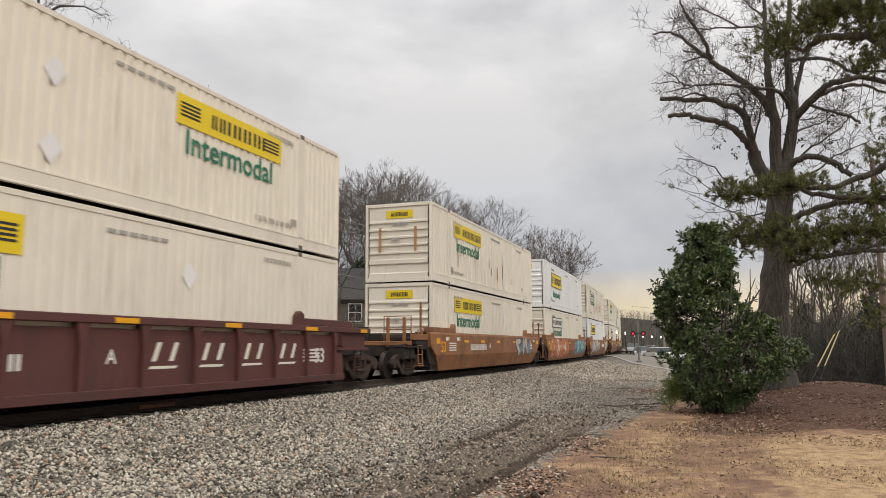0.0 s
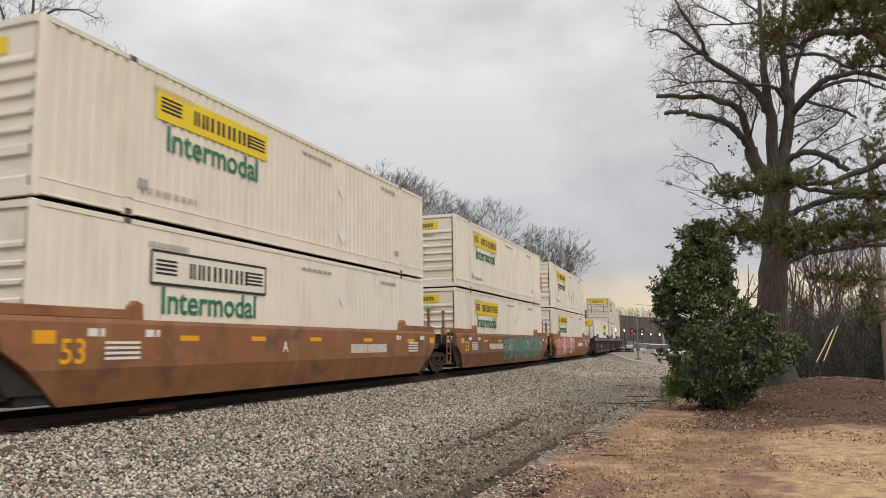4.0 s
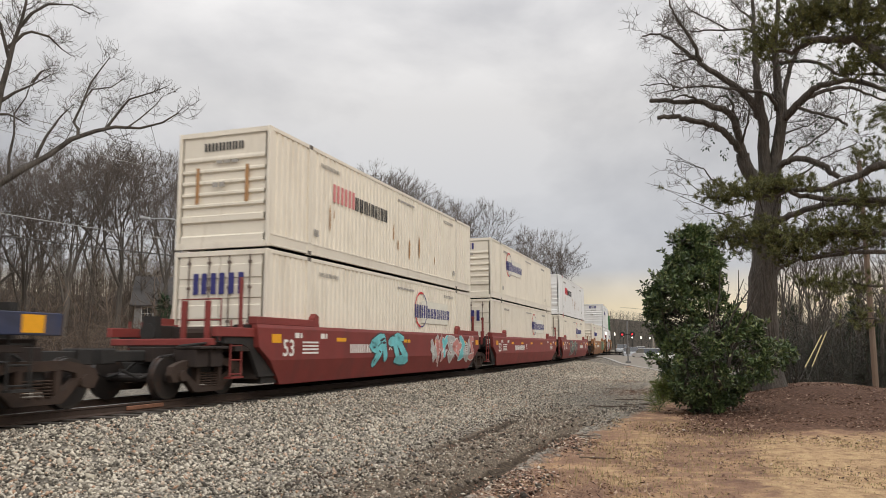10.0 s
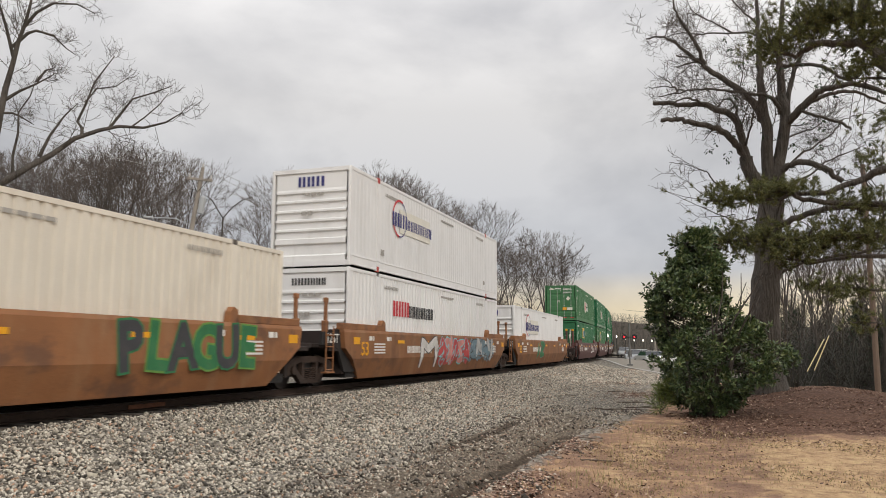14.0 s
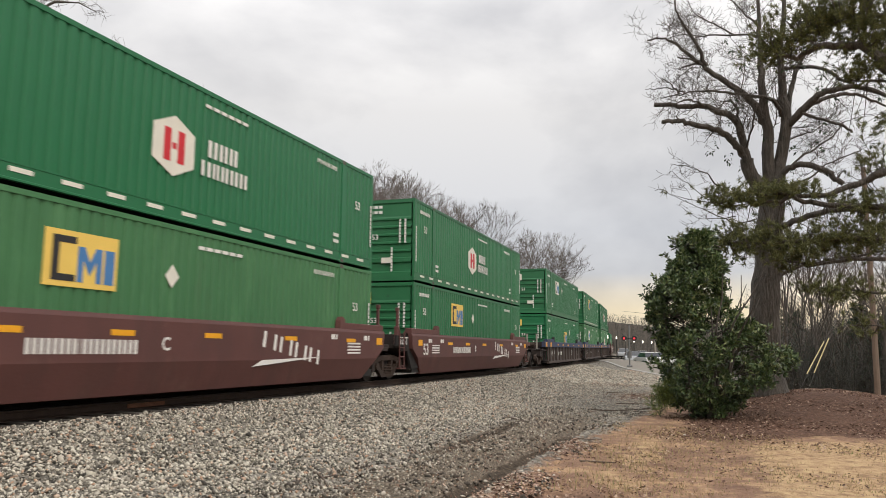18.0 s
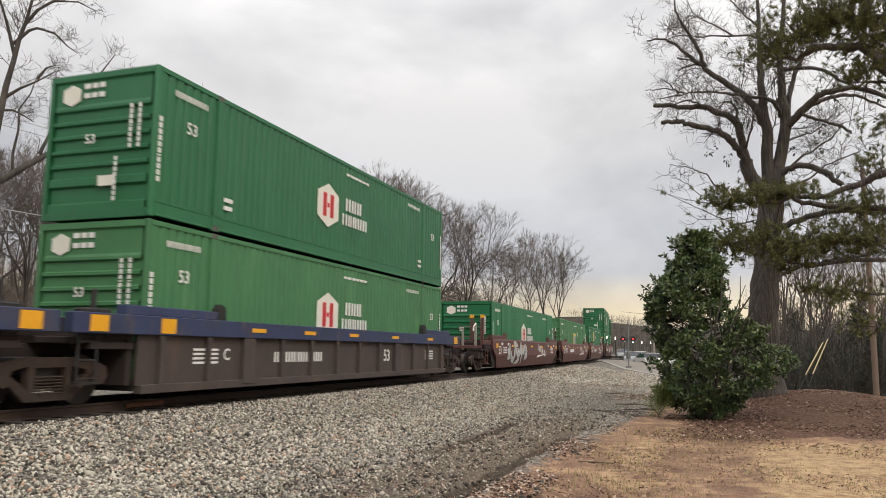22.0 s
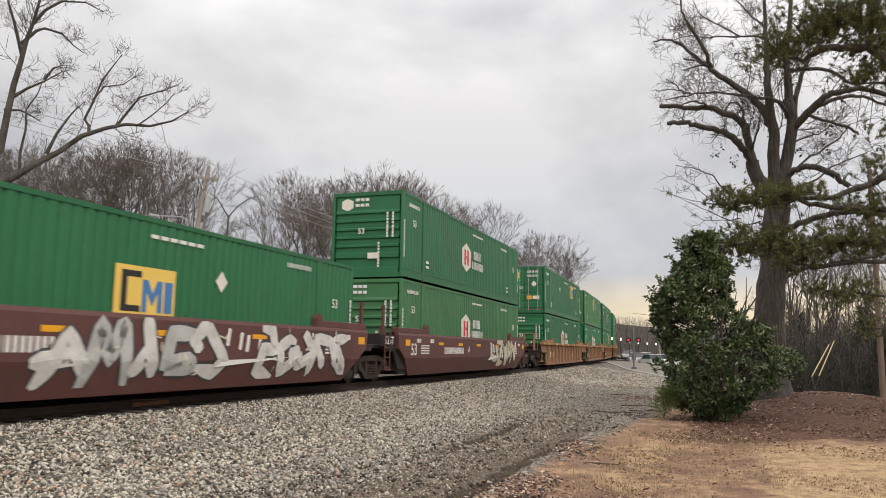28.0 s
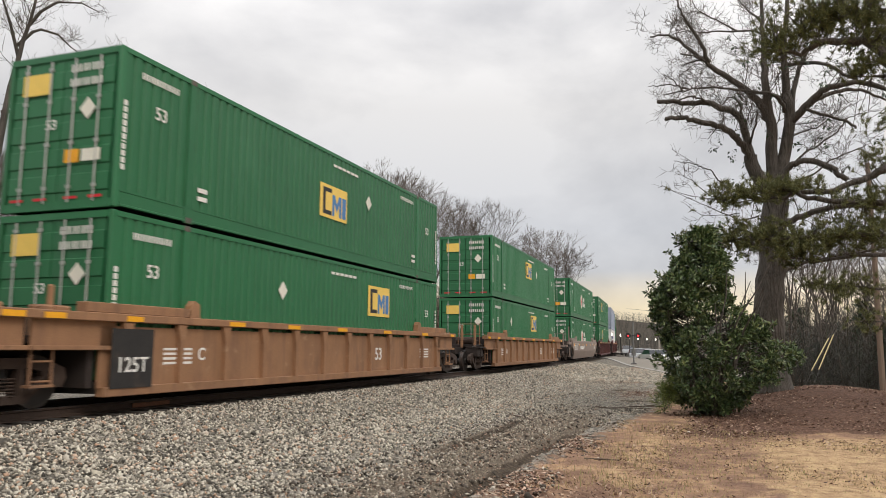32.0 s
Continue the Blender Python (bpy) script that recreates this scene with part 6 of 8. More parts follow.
def wood_tree_meshes(seed, height, trunk_r, stems=5, depth=5, twigs_n=2, open_=0.40):
    """A woodland tree: a clean stem that forks again and again into a fan of rising limbs and fine twigs."""
    rng = random.Random(seed)
    limbs, twigs = Wood(), Wood()
    fork = height * rng.uniform(0.34, 0.46)
    trunk = wander(rng, Vector((0, 0, -0.4)), Vector((0, 0, 1)), fork + 0.4, 4, 0.03, 0.03)
    limbs.tube(trunk, trunk_r * 1.15, trunk_r * 0.8, 7)

    def turned(d, ang, az):
        a = d.cross(Vector((0.31, 0.2, 0.93))).normalized()
        b = d.cross(a)
        return (d * math.cos(ang) + (a * math.cos(az) + b * math.sin(az)) * math.sin(ang)).normalized()

    def cone(p, q, r):
        base = len(twigs.v)
        d = (q - p).normalized()
        a = d.cross(Vector((0.3, 0.2, 0.93))).normalized()
        b = d.cross(a)
        twigs.v.extend([p + a * r, p - a * r * 0.5 + b * r * 0.87, p - a * r * 0.5 - b * r * 0.87, q])
        twigs.f.extend([(base, base + 1, base + 3), (base + 1, base + 2, base + 3), (base + 2, base, base + 3)])

    def branch(p, d, ln, r, level):
        q = wander(rng, p, d, ln, 3 if level < 3 else 2, 0.06, 0.012)
        (limbs if r > 0.03 else twigs).tube(q, r, r * 0.68, 5 if r > 0.03 else 3)
        e = (q[-1] - q[-2]).normalized()
        if level >= depth:
            for k in range(twigs_n):
                o = q[-1] if k < 2 else q[0].lerp(q[-1], rng.uniform(0.2, 0.9))
                d1 = turned((e + Vector((0, 0, 0.3))).normalized(), rng.uniform(0.12, 0.6), rng.uniform(0, 6.28))
                o1 = o + d1 * ln * rng.uniform(0.6, 1.05)
                cone(o, o1, 0.015)
                for _ in range(2):
                    m = o.lerp(o1, rng.uniform(0.25, 0.9))
                    cone(m, m + turned(d1, rng.uniform(0.3, 0.8), rng.uniform(0, 6.28)) * ln * rng.uniform(0.5, 0.9), 0.012)
            return
        az = rng.uniform(0, 6.28)
        for k in range(2):
            branch(q[-1], turned(e, rng.uniform(0.20, 0.46), az + math.pi * k + rng.gauss(0, 0.3)), ln * rng.uniform(0.68, 0.86), max(0.012, r * rng.uniform(0.58, 0.74)), level + 1)
        if level >= 1:
            m = q[1]
            branch(m, turned(e, rng.uniform(0.5, 0.9), rng.uniform(0, 6.28)), ln * rng.uniform(0.45, 0.62), max(0.012, r * 0.36), min(depth, level + 3))

    for i in range(stems):
        az = 2 * math.pi * (i + rng.uniform(-0.3, 0.3)) / stems
        tilt = rng.uniform(0.12, open_) if i else 0.05
        d = Vector((math.cos(az) * tilt, math.sin(az) * tilt, 1)).normalized()
        branch(trunk[-1 if i < 3 else -2], d, (height - fork) * rng.uniform(0.23, 0.29), trunk_r * rng.uniform(0.42, 0.58), 0)
    return limbs.mesh("limbs", M_BARKFAR), twigs.mesh("twigs", M_TWIGFAR)


FAR = [wood_tree_meshes(40 + i, 16.0, 0.20, (4, 5, 4, 5, 3, 4)[i], 6, 3, (0.46, 0.58, 0.40, 0.52, 0.38, 0.64)[i]) for i in range(6)]
FAR_H = [max(v.co.z for v in f[1].vertices) for f in FAR]
THIN = [wood_tree_meshes(60 + i, 16.0, 0.17, 3, 4, 2) for i in range(3)]


def scrub_woods(name, x, y, z, h, material, label, seed, per=30, thick=1.0):
    """Far woods in one mesh: for each tree a stem and a spray of tapering twigs."""
    rng = np.random.default_rng(seed)
    n = len(x)
    foot = np.stack([x, y, z - 0.3], -1)
    top = foot + np.stack([rng.normal(0, 0.04, n) * h, rng.normal(0, 0.04, n) * h, h * 0.74], -1)
    f = rng.uniform(0.12, 1, (n, per))
    az = rng.uniform(0, 6.283, (n, per))
    a = foot[:, None] + (top - foot)[:, None] * f[..., None]
    ln = h[:, None] * (0.05 + 0.19 * np.sqrt(np.clip(1 - np.abs(2 * f - 1.1), 0, 1))) * rng.uniform(0.5, 1.3, (n, per))
    rise = rng.normal(0.35, 0.55, (n, per))
    b = a + np.stack([np.cos(az) * ln * 0.8, np.sin(az) * ln * 0.8, rise * ln * 0.7], -1)
    A = np.concatenate([foot, a.reshape(-1, 3)])
    B = np.concatenate([top, b.reshape(-1, 3)])
    r = np.concatenate([h * 0.009 / thick, np.repeat(h, per) * 0.0030 * thick])
    m = len(A)
    t = rng.uniform(0, 6.28, m)
    v = [A + np.stack([np.cos(t + k * 2.094) * r, np.sin(t + k * 2.094) * r, 0 * r], -1) for k in range(3)] + [B]
    v = np.stack(v, 1).reshape(-1, 3)
    tri = np.array([(0, 1, 3), (1, 2, 3), (2, 0, 3)])
    fc = (tri[None] + (np.arange(m) * 4)[:, None, None]).reshape(-1, 3)
    me = bpy.data.meshes.new(name)
    me.from_pydata(v.tolist(), [], fc.tolist())
    me.materials.append(material)
    return tagged(new(name, me), label, "woods", kind="stuff")


def at_bearing(deg_left, dist, spin, scale=1.0, sink=0.0):
    x, y = -math.sin(radians(deg_left)) * dist, math.cos(radians(deg_left)) * dist
    return Matrix.Translation((x, y, float(ground_z(x, y)) - sink)) @ Matrix.Rotation(spin, 4, "Z") @ Matrix.Diagonal((scale, scale, scale, 1))


def crown_line(b):
    """How high the woods stand, in degrees above the eye, along the bearing (degrees left of the line)."""
    return float(np.interp(b, [9.5, 11.0, 11.8, 13.4, 15, 17, 19, 21.1, 22.4, 24, 26, 28, 31, 34, 36, 37.5, 39.5, 42, 46, 50, 56], [4.4, 7.4, 8.9, 7.6, 8.8, 10.2, 10.9, 11.0, 12.4, 13.0, 13.3, 13.1, 12.1, 10.4, 9.2, 10.0, 14.2, 14.9, 14.2, 13.0, 14]))


M_SCRUB = island_mat("winter woods", [(0, (0.085, 0.068, 0.056)), (0.5, (0.135, 0.108, 0.088)), (0.85, (0.21, 0.155, 0.118)), (1, (0.12, 0.122, 0.076))])
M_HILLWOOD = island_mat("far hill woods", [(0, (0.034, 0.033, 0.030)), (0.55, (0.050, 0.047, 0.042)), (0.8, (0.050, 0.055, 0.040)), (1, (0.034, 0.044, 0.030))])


# winter woods again, with the shade past the bank put into darker colours
M_BANKWOOD_SHADED = island_mat("woods past the bank", [(0, (0.058, 0.048, 0.040)), (0.55, (0.090, 0.074, 0.058)), (0.85, (0.12, 0.096, 0.072)), (1, (0.070, 0.082, 0.045))])


def build_woods():
    rng = random.Random(5)

    def stand(bb, d, up, kind="tall leafless winter tree behind the railway line"):
        x, y = -math.sin(radians(bb)) * d, math.cos(radians(bb)) * d
        i = rng.randrange(6)
        want = EYE_Z + d * math.tan(radians(up)) - float(ground_z(x, y))
        place_tree(FAR[i], at_bearing(bb, d, rng.uniform(0, 6.28), max(0.3, want / FAR_H[i])), kind, "bare_tree")

    # the trees that stand clear at the end of the row
    for bb, d, up in ((11.9, 94, 8.9), (10.75, 98, 7.5), (12.9, 88, 7.6), (14.3, 84, 7.8), (15.6, 80, 8.0)):
        stand(bb, d, up)
    b = 16.6
    while b < 60:
        for d0, up in ((60, 0.97), (80, 1.0)):
            bb = b + rng.uniform(-0.6, 0.6) + (1.45 if d0 > 70 else 0)
            d = d0 + rng.uniform(-5, 7) - (14 if bb > 40 and d0 < 70 else 0)
            if 33.0 < bb < 37.6:
                continue
            if -math.sin(radians(bb)) * d < track_x_at(math.cos(radians(bb)) * d) - 9:
                stand(bb, d, crown_line(bb) * up * rng.uniform(0.95, 1.10))
        b += 2.9 if b < 38 else 3.0
    # woods that close the view beneath and behind them
    gen = np.random.default_rng(8)
    n = 1500
    bb = gen.uniform(9.5, 64, n)
    d = gen.uniform(66, 130, n)
    x, y = -np.sin(np.radians(bb)) * d, np.cos(np.radians(bb)) * d
    keep = x < track_x_at(y) - 14
    x, y, bb, d = x[keep], y[keep], bb[keep], d[keep]
    z = ground_z(x, y)
    up = np.array([crown_line(q) for q in bb])
    h = np.clip(EYE_Z + d * np.tan(np.radians(up * gen.uniform(0.30, 0.68, len(x)))) - z, 1.5, 16)
    # the dense far edge of the woods, low over the ground
    b2, d2 = gen.uniform(15, 64, 1300), gen.uniform(92, 132, 1300)
    x2, y2 = -np.sin(np.radians(b2)) * d2, np.cos(np.radians(b2)) * d2
    z2 = ground_z(x2, y2)
    h2 = np.clip(EYE_Z + d2 * np.tan(np.radians(gen.uniform(3.0, 7.5, 1300))) - z2, 2.0, 14)
    b3, d3 = gen.uniform(10.5, 26, 420), gen.uniform(70, 104, 420)
    x3, y3 = -np.sin(np.radians(b3)) * d3, np.cos(np.radians(b3)) * d3
    near = x3 < track_x_at(y3) - 8
    x3, y3, d3 = x3[near], y3[near], d3[near]
    z3 = ground_z(x3, y3)
    h3 = np.clip(EYE_Z + d3 * np.tan(np.radians(gen.uniform(2.5, 5.5, len(x3)))) - z3, 2.0, 10)
    x, y, z, h = (np.concatenate(q) for q in ((x, x2, x3), (y, y2, y3), (z, z2, z3), (h, h2, h3)))
    scrub_woods("woods", x, y, z, h, M_SCRUB, "dense leafless winter woods behind the line", 4, 56)
    # the hill beyond the crossing and the far bank
    n = 5200
    bb, d = gen.uniform(-13, 11.5, n), 265 + 195 * gen.uniform(0, 1, n)
    x, y = -np.sin(np.radians(bb)) * d, np.cos(np.radians(bb)) * d
    keep = x > track_x_at(y) + 9
    x, y = x[keep], y[keep]
    scrub_woods("hill_woods", x, y, ground_z(x, y), gen.uniform(3.5, 7.5, len(x)), M_HILLWOOD, "grey-brown leafless woods covering the far hill", 5, 12, 2.2)
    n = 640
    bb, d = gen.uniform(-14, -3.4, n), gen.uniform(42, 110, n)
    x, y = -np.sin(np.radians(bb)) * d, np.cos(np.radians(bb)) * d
    scrub_woods("bank_woods", x, y, ground_z(x, y), gen.uniform(3.5, 10, n), M_BANKWOOD_SHADED, "leafless woods past the leafy bank, shade painted in", 6, 44)
    for i in range(24):
        bb = -4.0 - 10 * i / 23 + rng.uniform(-0.4, 0.4)
        place_tree(THIN[i % 3], at_bearing(bb, rng.uniform(42, 80), rng.uniform(0, 6.28), rng.uniform(0.45, 0.8)), "thin leafless tree in the woods past the bank", "bare_tree", "bare trees past the bank")


build_woods()

M_BRUSH = island_mat("winter brush", [(0, (0.075, 0.058, 0.046)), (0.5, (0.125, 0.092, 0.070)), (1, (0.21, 0.150, 0.108))])
M_EVER = island_mat("dark evergreen leaves", [(0, (0.012, 0.030, 0.014)), (0.6, (0.030, 0.060, 0.026)), (1, (0.06, 0.095, 0.04))], 0.6)


def brush_mesh(seed, n, w, h, material):
    """A thicket: a loose tangle of thin stems."""
    rng = random.Random(seed)
    wd = Wood()
    for _ in range(n):
        a, r = rng.uniform(0, 6.28), rng.uniform(0, 1) ** 0.6 * w / 2
        p = Vector((math.cos(a) * r, math.sin(a) * r * 0.6, -0.1))
        d = Vector((rng.gauss(0, 0.35), rng.gauss(0, 0.35), 1))
        q = wander(rng, p, d, h * rng.uniform(0.4, 1.0), 4, 0.22, 0.0)
        wd.tube(q, 0.016, 0.006, 3)
        for _ in range(5):
            s = q[rng.randrange(1, 4)]
            wd.tube(wander(rng, s, Vector((rng.gauss(0, 1), rng.gauss(0, 1), 0.5)), h * rng.uniform(0.2, 0.45), 2, 0.3, 0.05), 0.009, 0.004, 3)
    return wd.mesh("thicket", material)


BRUSH = [brush_mesh(70 + i, 56, 7, 4.2, M_BRUSH) for i in range(3)]
# the same brush in hill colours: shade past the bank painted in
BRUSH_SHADED = brush_mesh(75, 56, 7, 4.2, M_HILLWOOD)


def build_brush():
    rng = random.Random(9)
    for i in range(60):
        bb = 11 + 46 * i / 59 + rng.uniform(-0.6, 0.6)
        d = rng.uniform(44, 70) if bb < 40 else rng.uniform(37, 50)
        x, y = -math.sin(radians(bb)) * d, math.cos(radians(bb)) * d
        if x > track_x_at(y) - 8:
            continue
        ob = new("thicket", BRUSH[i % 3])
        ob.matrix_basis = at_bearing(bb, d, rng.uniform(0, 6.28), rng.uniform(0.7, 1.5))
        tagged(ob, "brown leafless winter thicket under the trees", "bushes", "thickets behind the line")
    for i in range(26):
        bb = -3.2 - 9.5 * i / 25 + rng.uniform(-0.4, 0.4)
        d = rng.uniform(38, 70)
        ob = new("thicket", BRUSH_SHADED)
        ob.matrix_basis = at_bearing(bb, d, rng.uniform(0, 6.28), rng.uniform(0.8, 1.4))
        tagged(ob, "leafless thicket past the bank, coloured as if shaded", "bushes", "thickets past the bank")


build_brush()


def leaf_cloud(name, centres, dirs, size, material, seed, per=5, droop=0.0, slim=0.38, spread=0.10):
    """Leaves set round twig ends, as one mesh of loose folded blades."""
    rng = np.random.default_rng(seed)
    c = np.repeat(np.array(centres), per, 0)
    d = np.repeat(np.array(dirs), per, 0)
    n = len(c)
    o = rng.normal(0, 1, (n, 3))
    o /= np.linalg.norm(o, axis=1)[:, None]
    ax = d * 0.55 + o
    ax[:, 2] -= droop
    ax /= np.linalg.norm(ax, axis=1)[:, None]
    sd = np.cross(ax, rng.normal(0, 1, (n, 3)))
    sd /= np.linalg.norm(sd, axis=1)[:, None]
    nr = np.cross(ax, sd)
    ln = size * rng.uniform(0.65, 1.25, n)[:, None]
    base = c + o * spread * rng.uniform(0, 1, n)[:, None]
    w = ln * slim
    v = np.stack([base, base + ax * ln * 0.5 + sd * w * 0.5 + nr * w * 0.18, base + ax * ln, base + ax * ln * 0.5 - sd * w * 0.5 + nr * w * 0.18, base + ax * ln * 0.5], 1)
    tri = np.array([(0, 4, 1), (4, 2, 1), (0, 3, 4), (3, 2, 4)])
    f = (tri[None] + (np.arange(n) * 5)[:, None, None]).reshape(-1, 3)
    me = bpy.data.meshes.new(name)
    me.from_pydata(v.reshape(-1, 3).tolist(), [], f.tolist())
    me.materials.append(material)
    return me


# ---- the glossy evergreen shrub on the bank's edge
M_SHRUBLEAF = island_mat("glossy shrub leaf", [(0, (0.014, 0.028, 0.012)), (0.45, (0.056, 0.092, 0.032)), (0.8, (0.122, 0.168, 0.062)), (1, (0.24, 0.26, 0.115))], 0.30)


def build_shrub():
    rng = random.Random(21)
    base = Vector((-0.22, 20.4, -0.74))
    sh = thing("evergreen_shrub", Matrix.Translation(base))
    stems = Wood()
    cs, ds = [], []
    HZ = [0.05, 0.35, 0.65, 0.95, 1.25, 1.6, 1.8, 2.0, 2.4, 2.6, 3.0, 3.2, 3.55, 3.9, 4.25, 4.5, 4.75]

    def span(z):
        """How far the crown reaches to either side at height z."""
        return (float(np.interp(z, HZ, [-0.30, -0.85, -1.15, -1.28, -1.30, -1.28, -1.30, -1.33, -1.44, -1.45, -1.44, -1.26, -1.00, -0.74, -0.48, -0.30, -0.10])),
                float(np.interp(z, HZ, [0.50, 0.80, 1.05, 1.85, 2.12, 2.06, 1.75, 1.36, 1.15, 0.80, 0.60, 0.62, 0.66, 0.54, 0.36, 0.20, 0.05])))

    for i in range(16):
        a = rng.uniform(0, 6.28)
        st = wander(rng, Vector((0.25 * math.cos(a), 0.25 * math.sin(a), -0.1)), Vector((0.32 * math.cos(a), 0.32 * math.sin(a), 1)), rng.uniform(1.8, 4.2), 6, 0.10, 0.04)
        stems.tube(st, 0.045, 0.010, 5)

    # leaf rosettes gathered in clumps at the branch ends, with dark gaps between
    def clump(c, out, size, n):
        for _ in range(n):
            o = Vector((rng.gauss(0, 1), rng.gauss(0, 1), rng.gauss(0, 1))).normalized()
            if o.dot(out) < -0.15:
                o = -o
            cs.append(c + o * size * rng.uniform(0.6, 1.05))
            ds.append((o * 0.7 + out * 0.5 + Vector((0, 0, 0.35))).normalized())
        stems.tube(wander(rng, c - out * rng.uniform(0.5, 0.9), out, 0.7, 3, 0.1, 0.03), 0.016, 0.006, 4)

    for i in range(400):
        z = 0.12 + 4.45 * rng.uniform(0, 1) ** 0.95
        l, r = span(z)
        c, w = (l + r) / 2, (r - l) / 2
        a = rng.uniform(0, 6.28)
        lump = 0.90 + 0.20 * noise.noise(Vector((math.cos(a) * 1.7, math.sin(a) * 1.7, z * 1.9))) + 0.06 * math.sin(4 * a + z * 5)
        size = rng.uniform(0.12, 0.22)
        k = max(0.05, lump * rng.uniform(0.80, 1.05) - size * 0.55 / max(w, 0.3))
        p = Vector((c + math.cos(a) * w * k, 0.1 * z / 4 + math.sin(a) * min(w, 1.3) * k, z))
        clump(p, Vector((math.cos(a), math.sin(a), 0.35)).normalized(), size, 9)
    # a few long shoots that break the outline
    for i in range(60):
        a = rng.uniform(0, 6.28)
        z = rng.uniform(0.8, 4.6)
        l, r = span(z)
        p = Vector(((l + r) / 2 + math.cos(a) * (r - l) * 0.42, math.sin(a) * min(1.2, (r - l) / 2) * 0.85, z))
        q = wander(rng, p, Vector((math.cos(a), math.sin(a), 0.9)), rng.uniform(0.2, 0.5), 3, 0.1, 0.05)
        stems.tube(q, 0.010, 0.004, 3)
        for v in q[1:]:
            cs.append(v)
            ds.append(Vector((math.cos(a), math.sin(a), 0.8)).normalized())
    part("stem_tangle", stems.mesh("stem_tangle", M_BARK), None, sh, "woody stems")
    part("foliage", leaf_cloud("foliage", cs, ds, 0.125, M_SHRUBLEAF, 4, 10, 0.0, 0.40, 0.04), None, sh, "glossy dark green leaves")
    tagged(sh, "tall glossy dark green evergreen shrub on the leaf-strewn bank", "shrub")


build_shrub()


# ---- the big bare tree on the bank
def build_big_tree():
    rng = random.Random(77)
    bx, by = 1.55, 25.8
    foot = -0.55          # its roots sit in the bank
    t = thing("big_bare_tree", Matrix.Translation((bx, by, foot)))
    limbs, twigs = Wood(), Wood()

    def limb(pts, r0, r1, dens=1.0, most=4):
        """pts: (right, away, up) from the foot."""
        q = [Vector(p) for p in pts]
        fine = []
        for i in range(len(q) - 1):          # rounded by Catmull-Rom, with a little wander
            a, b, c, d = q[max(i - 1, 0)], q[i], q[i + 1], q[min(i + 2, len(q) - 1)]
            for k in range(4):
                u = k / 4
                fine.append(0.5 * ((2 * b) + (c - a) * u + (2 * a - 5 * b + 4 * c - d) * u * u + (3 * b - 3 * c + d - a) * u ** 3) + Vector([rng.gauss(0, 0.018) for _ in range(3)]))
        fine.append(q[-1])
        limbs.tube(fine, r0, r1, 9 if r0 > 0.25 else 7)
        if dens:
            sprout(rng, limbs, twigs, fine, min(r0 * 0.35, 0.045), max(r1 * 0.5, 0.012), 1, most, 0.80, dens * 1.15, None, 0.006, 0.52)

    # trunk, flared at the foot
    limb([(-0.05, 0, -0.3), (-0.07, 0, 0.6), (-0.07, 0.0, 1.42), (0.01, 0.0, 2.82), (0.19, 0.0, 4.23), (0.29, 0.0, 5.49), (0.41, 0.0, 6.84)], 0.53, 0.37, 0)
    limbs.tube([Vector((0.0, 0, -0.3)), Vector((-0.04, 0, 0.25)), Vector((-0.06, 0, 0.9))], 0.74, 0.51, 9)
    # the two stems, the broken limbs and the boughs that fan out of them
    limb([(0.35, 0.0, 6.48), (0.31, 0.0, 7.5), (0.31, -0.1, 8.4), (0.25, -0.2, 9.3), (0.21, -0.2, 10.06), (0.25, 0.0, 11.08), (0.26, 0.2, 12.12), (0.25, 0.3, 13.94)], 0.216, 0.039, 1.1)
    limb([(0.42, 0.0, 6.48), (0.72, 0.1, 7.66), (0.91, 0.1, 8.76), (0.89, 0.2, 9.54), (0.86, 0.3, 10.33), (0.87, 0.3, 11.29), (0.98, 0.2, 12.2), (1.17, 0.2, 13.92)], 0.216, 0.047, 1.1)
    limb([(0.89, 0.1, 8.54), (1.35, -0.2, 8.95), (1.83, -0.4, 9.37), (2.22, -0.5, 9.45), (2.82, -0.6, 9.45), (3.39, -0.7, 9.2), (4.07, -0.8, 8.73)], 0.136, 0.047, 0.8)
    limb([(1.47, -0.2, 9.05), (1.97, 0.1, 9.37), (2.44, 0.3, 9.53), (3.0, 0.5, 9.57), (3.56, 0.7, 9.31), (4.14, 0.9, 9.13)], 0.080, 0.027, 0.8)
    limb([(0.94, 0.2, 8.97), (1.13, 0.4, 9.86), (1.32, 0.6, 10.53), (1.58, 0.8, 11.09), (2.07, 1.0, 11.97), (2.51, 1.2, 13.17)], 0.096, 0.023, 1.0)
    limb([(0.91, 0.3, 10.61), (1.7, 0.0, 10.45), (2.09, -0.3, 10.18), (2.55, -0.5, 9.7), (3.12, -0.6, 9.32), (3.8, -0.8, 8.94)], 0.064, 0.031, 0.8)
    limb([(1.35, -0.2, 8.91), (1.71, -0.4, 8.65), (2.06, -0.6, 8.42), (2.37, -0.7, 8.25), (2.6, -0.8, 7.99)], 0.052, 0.039, 0.5)
    limb([(2.27, -0.7, 8.32), (2.75, -0.6, 8.45), (3.3, -0.5, 8.55)], 0.016, 0.006, 0.6)
    limb([(0.24, -0.1, 8.68), (0.05, -0.2, 9.18), (-0.27, -0.3, 9.56), (-0.68, -0.4, 9.92), (-1.17, -0.5, 10.33), (-1.55, -0.6, 10.67), (-1.92, -0.6, 11.01), (-2.26, -0.6, 11.37), (-2.7, -0.5, 11.77), (-3.29, -0.4, 11.82)], 0.136, 0.023, 1.3)
    limb([(-1.45, -0.6, 10.6), (-1.65, -0.8, 11.15), (-1.88, -0.9, 11.62), (-2.12, -1.0, 12.0), (-2.29, -1.1, 12.47), (-2.41, -1.1, 13.37)], 0.072, 0.020, 1.3)
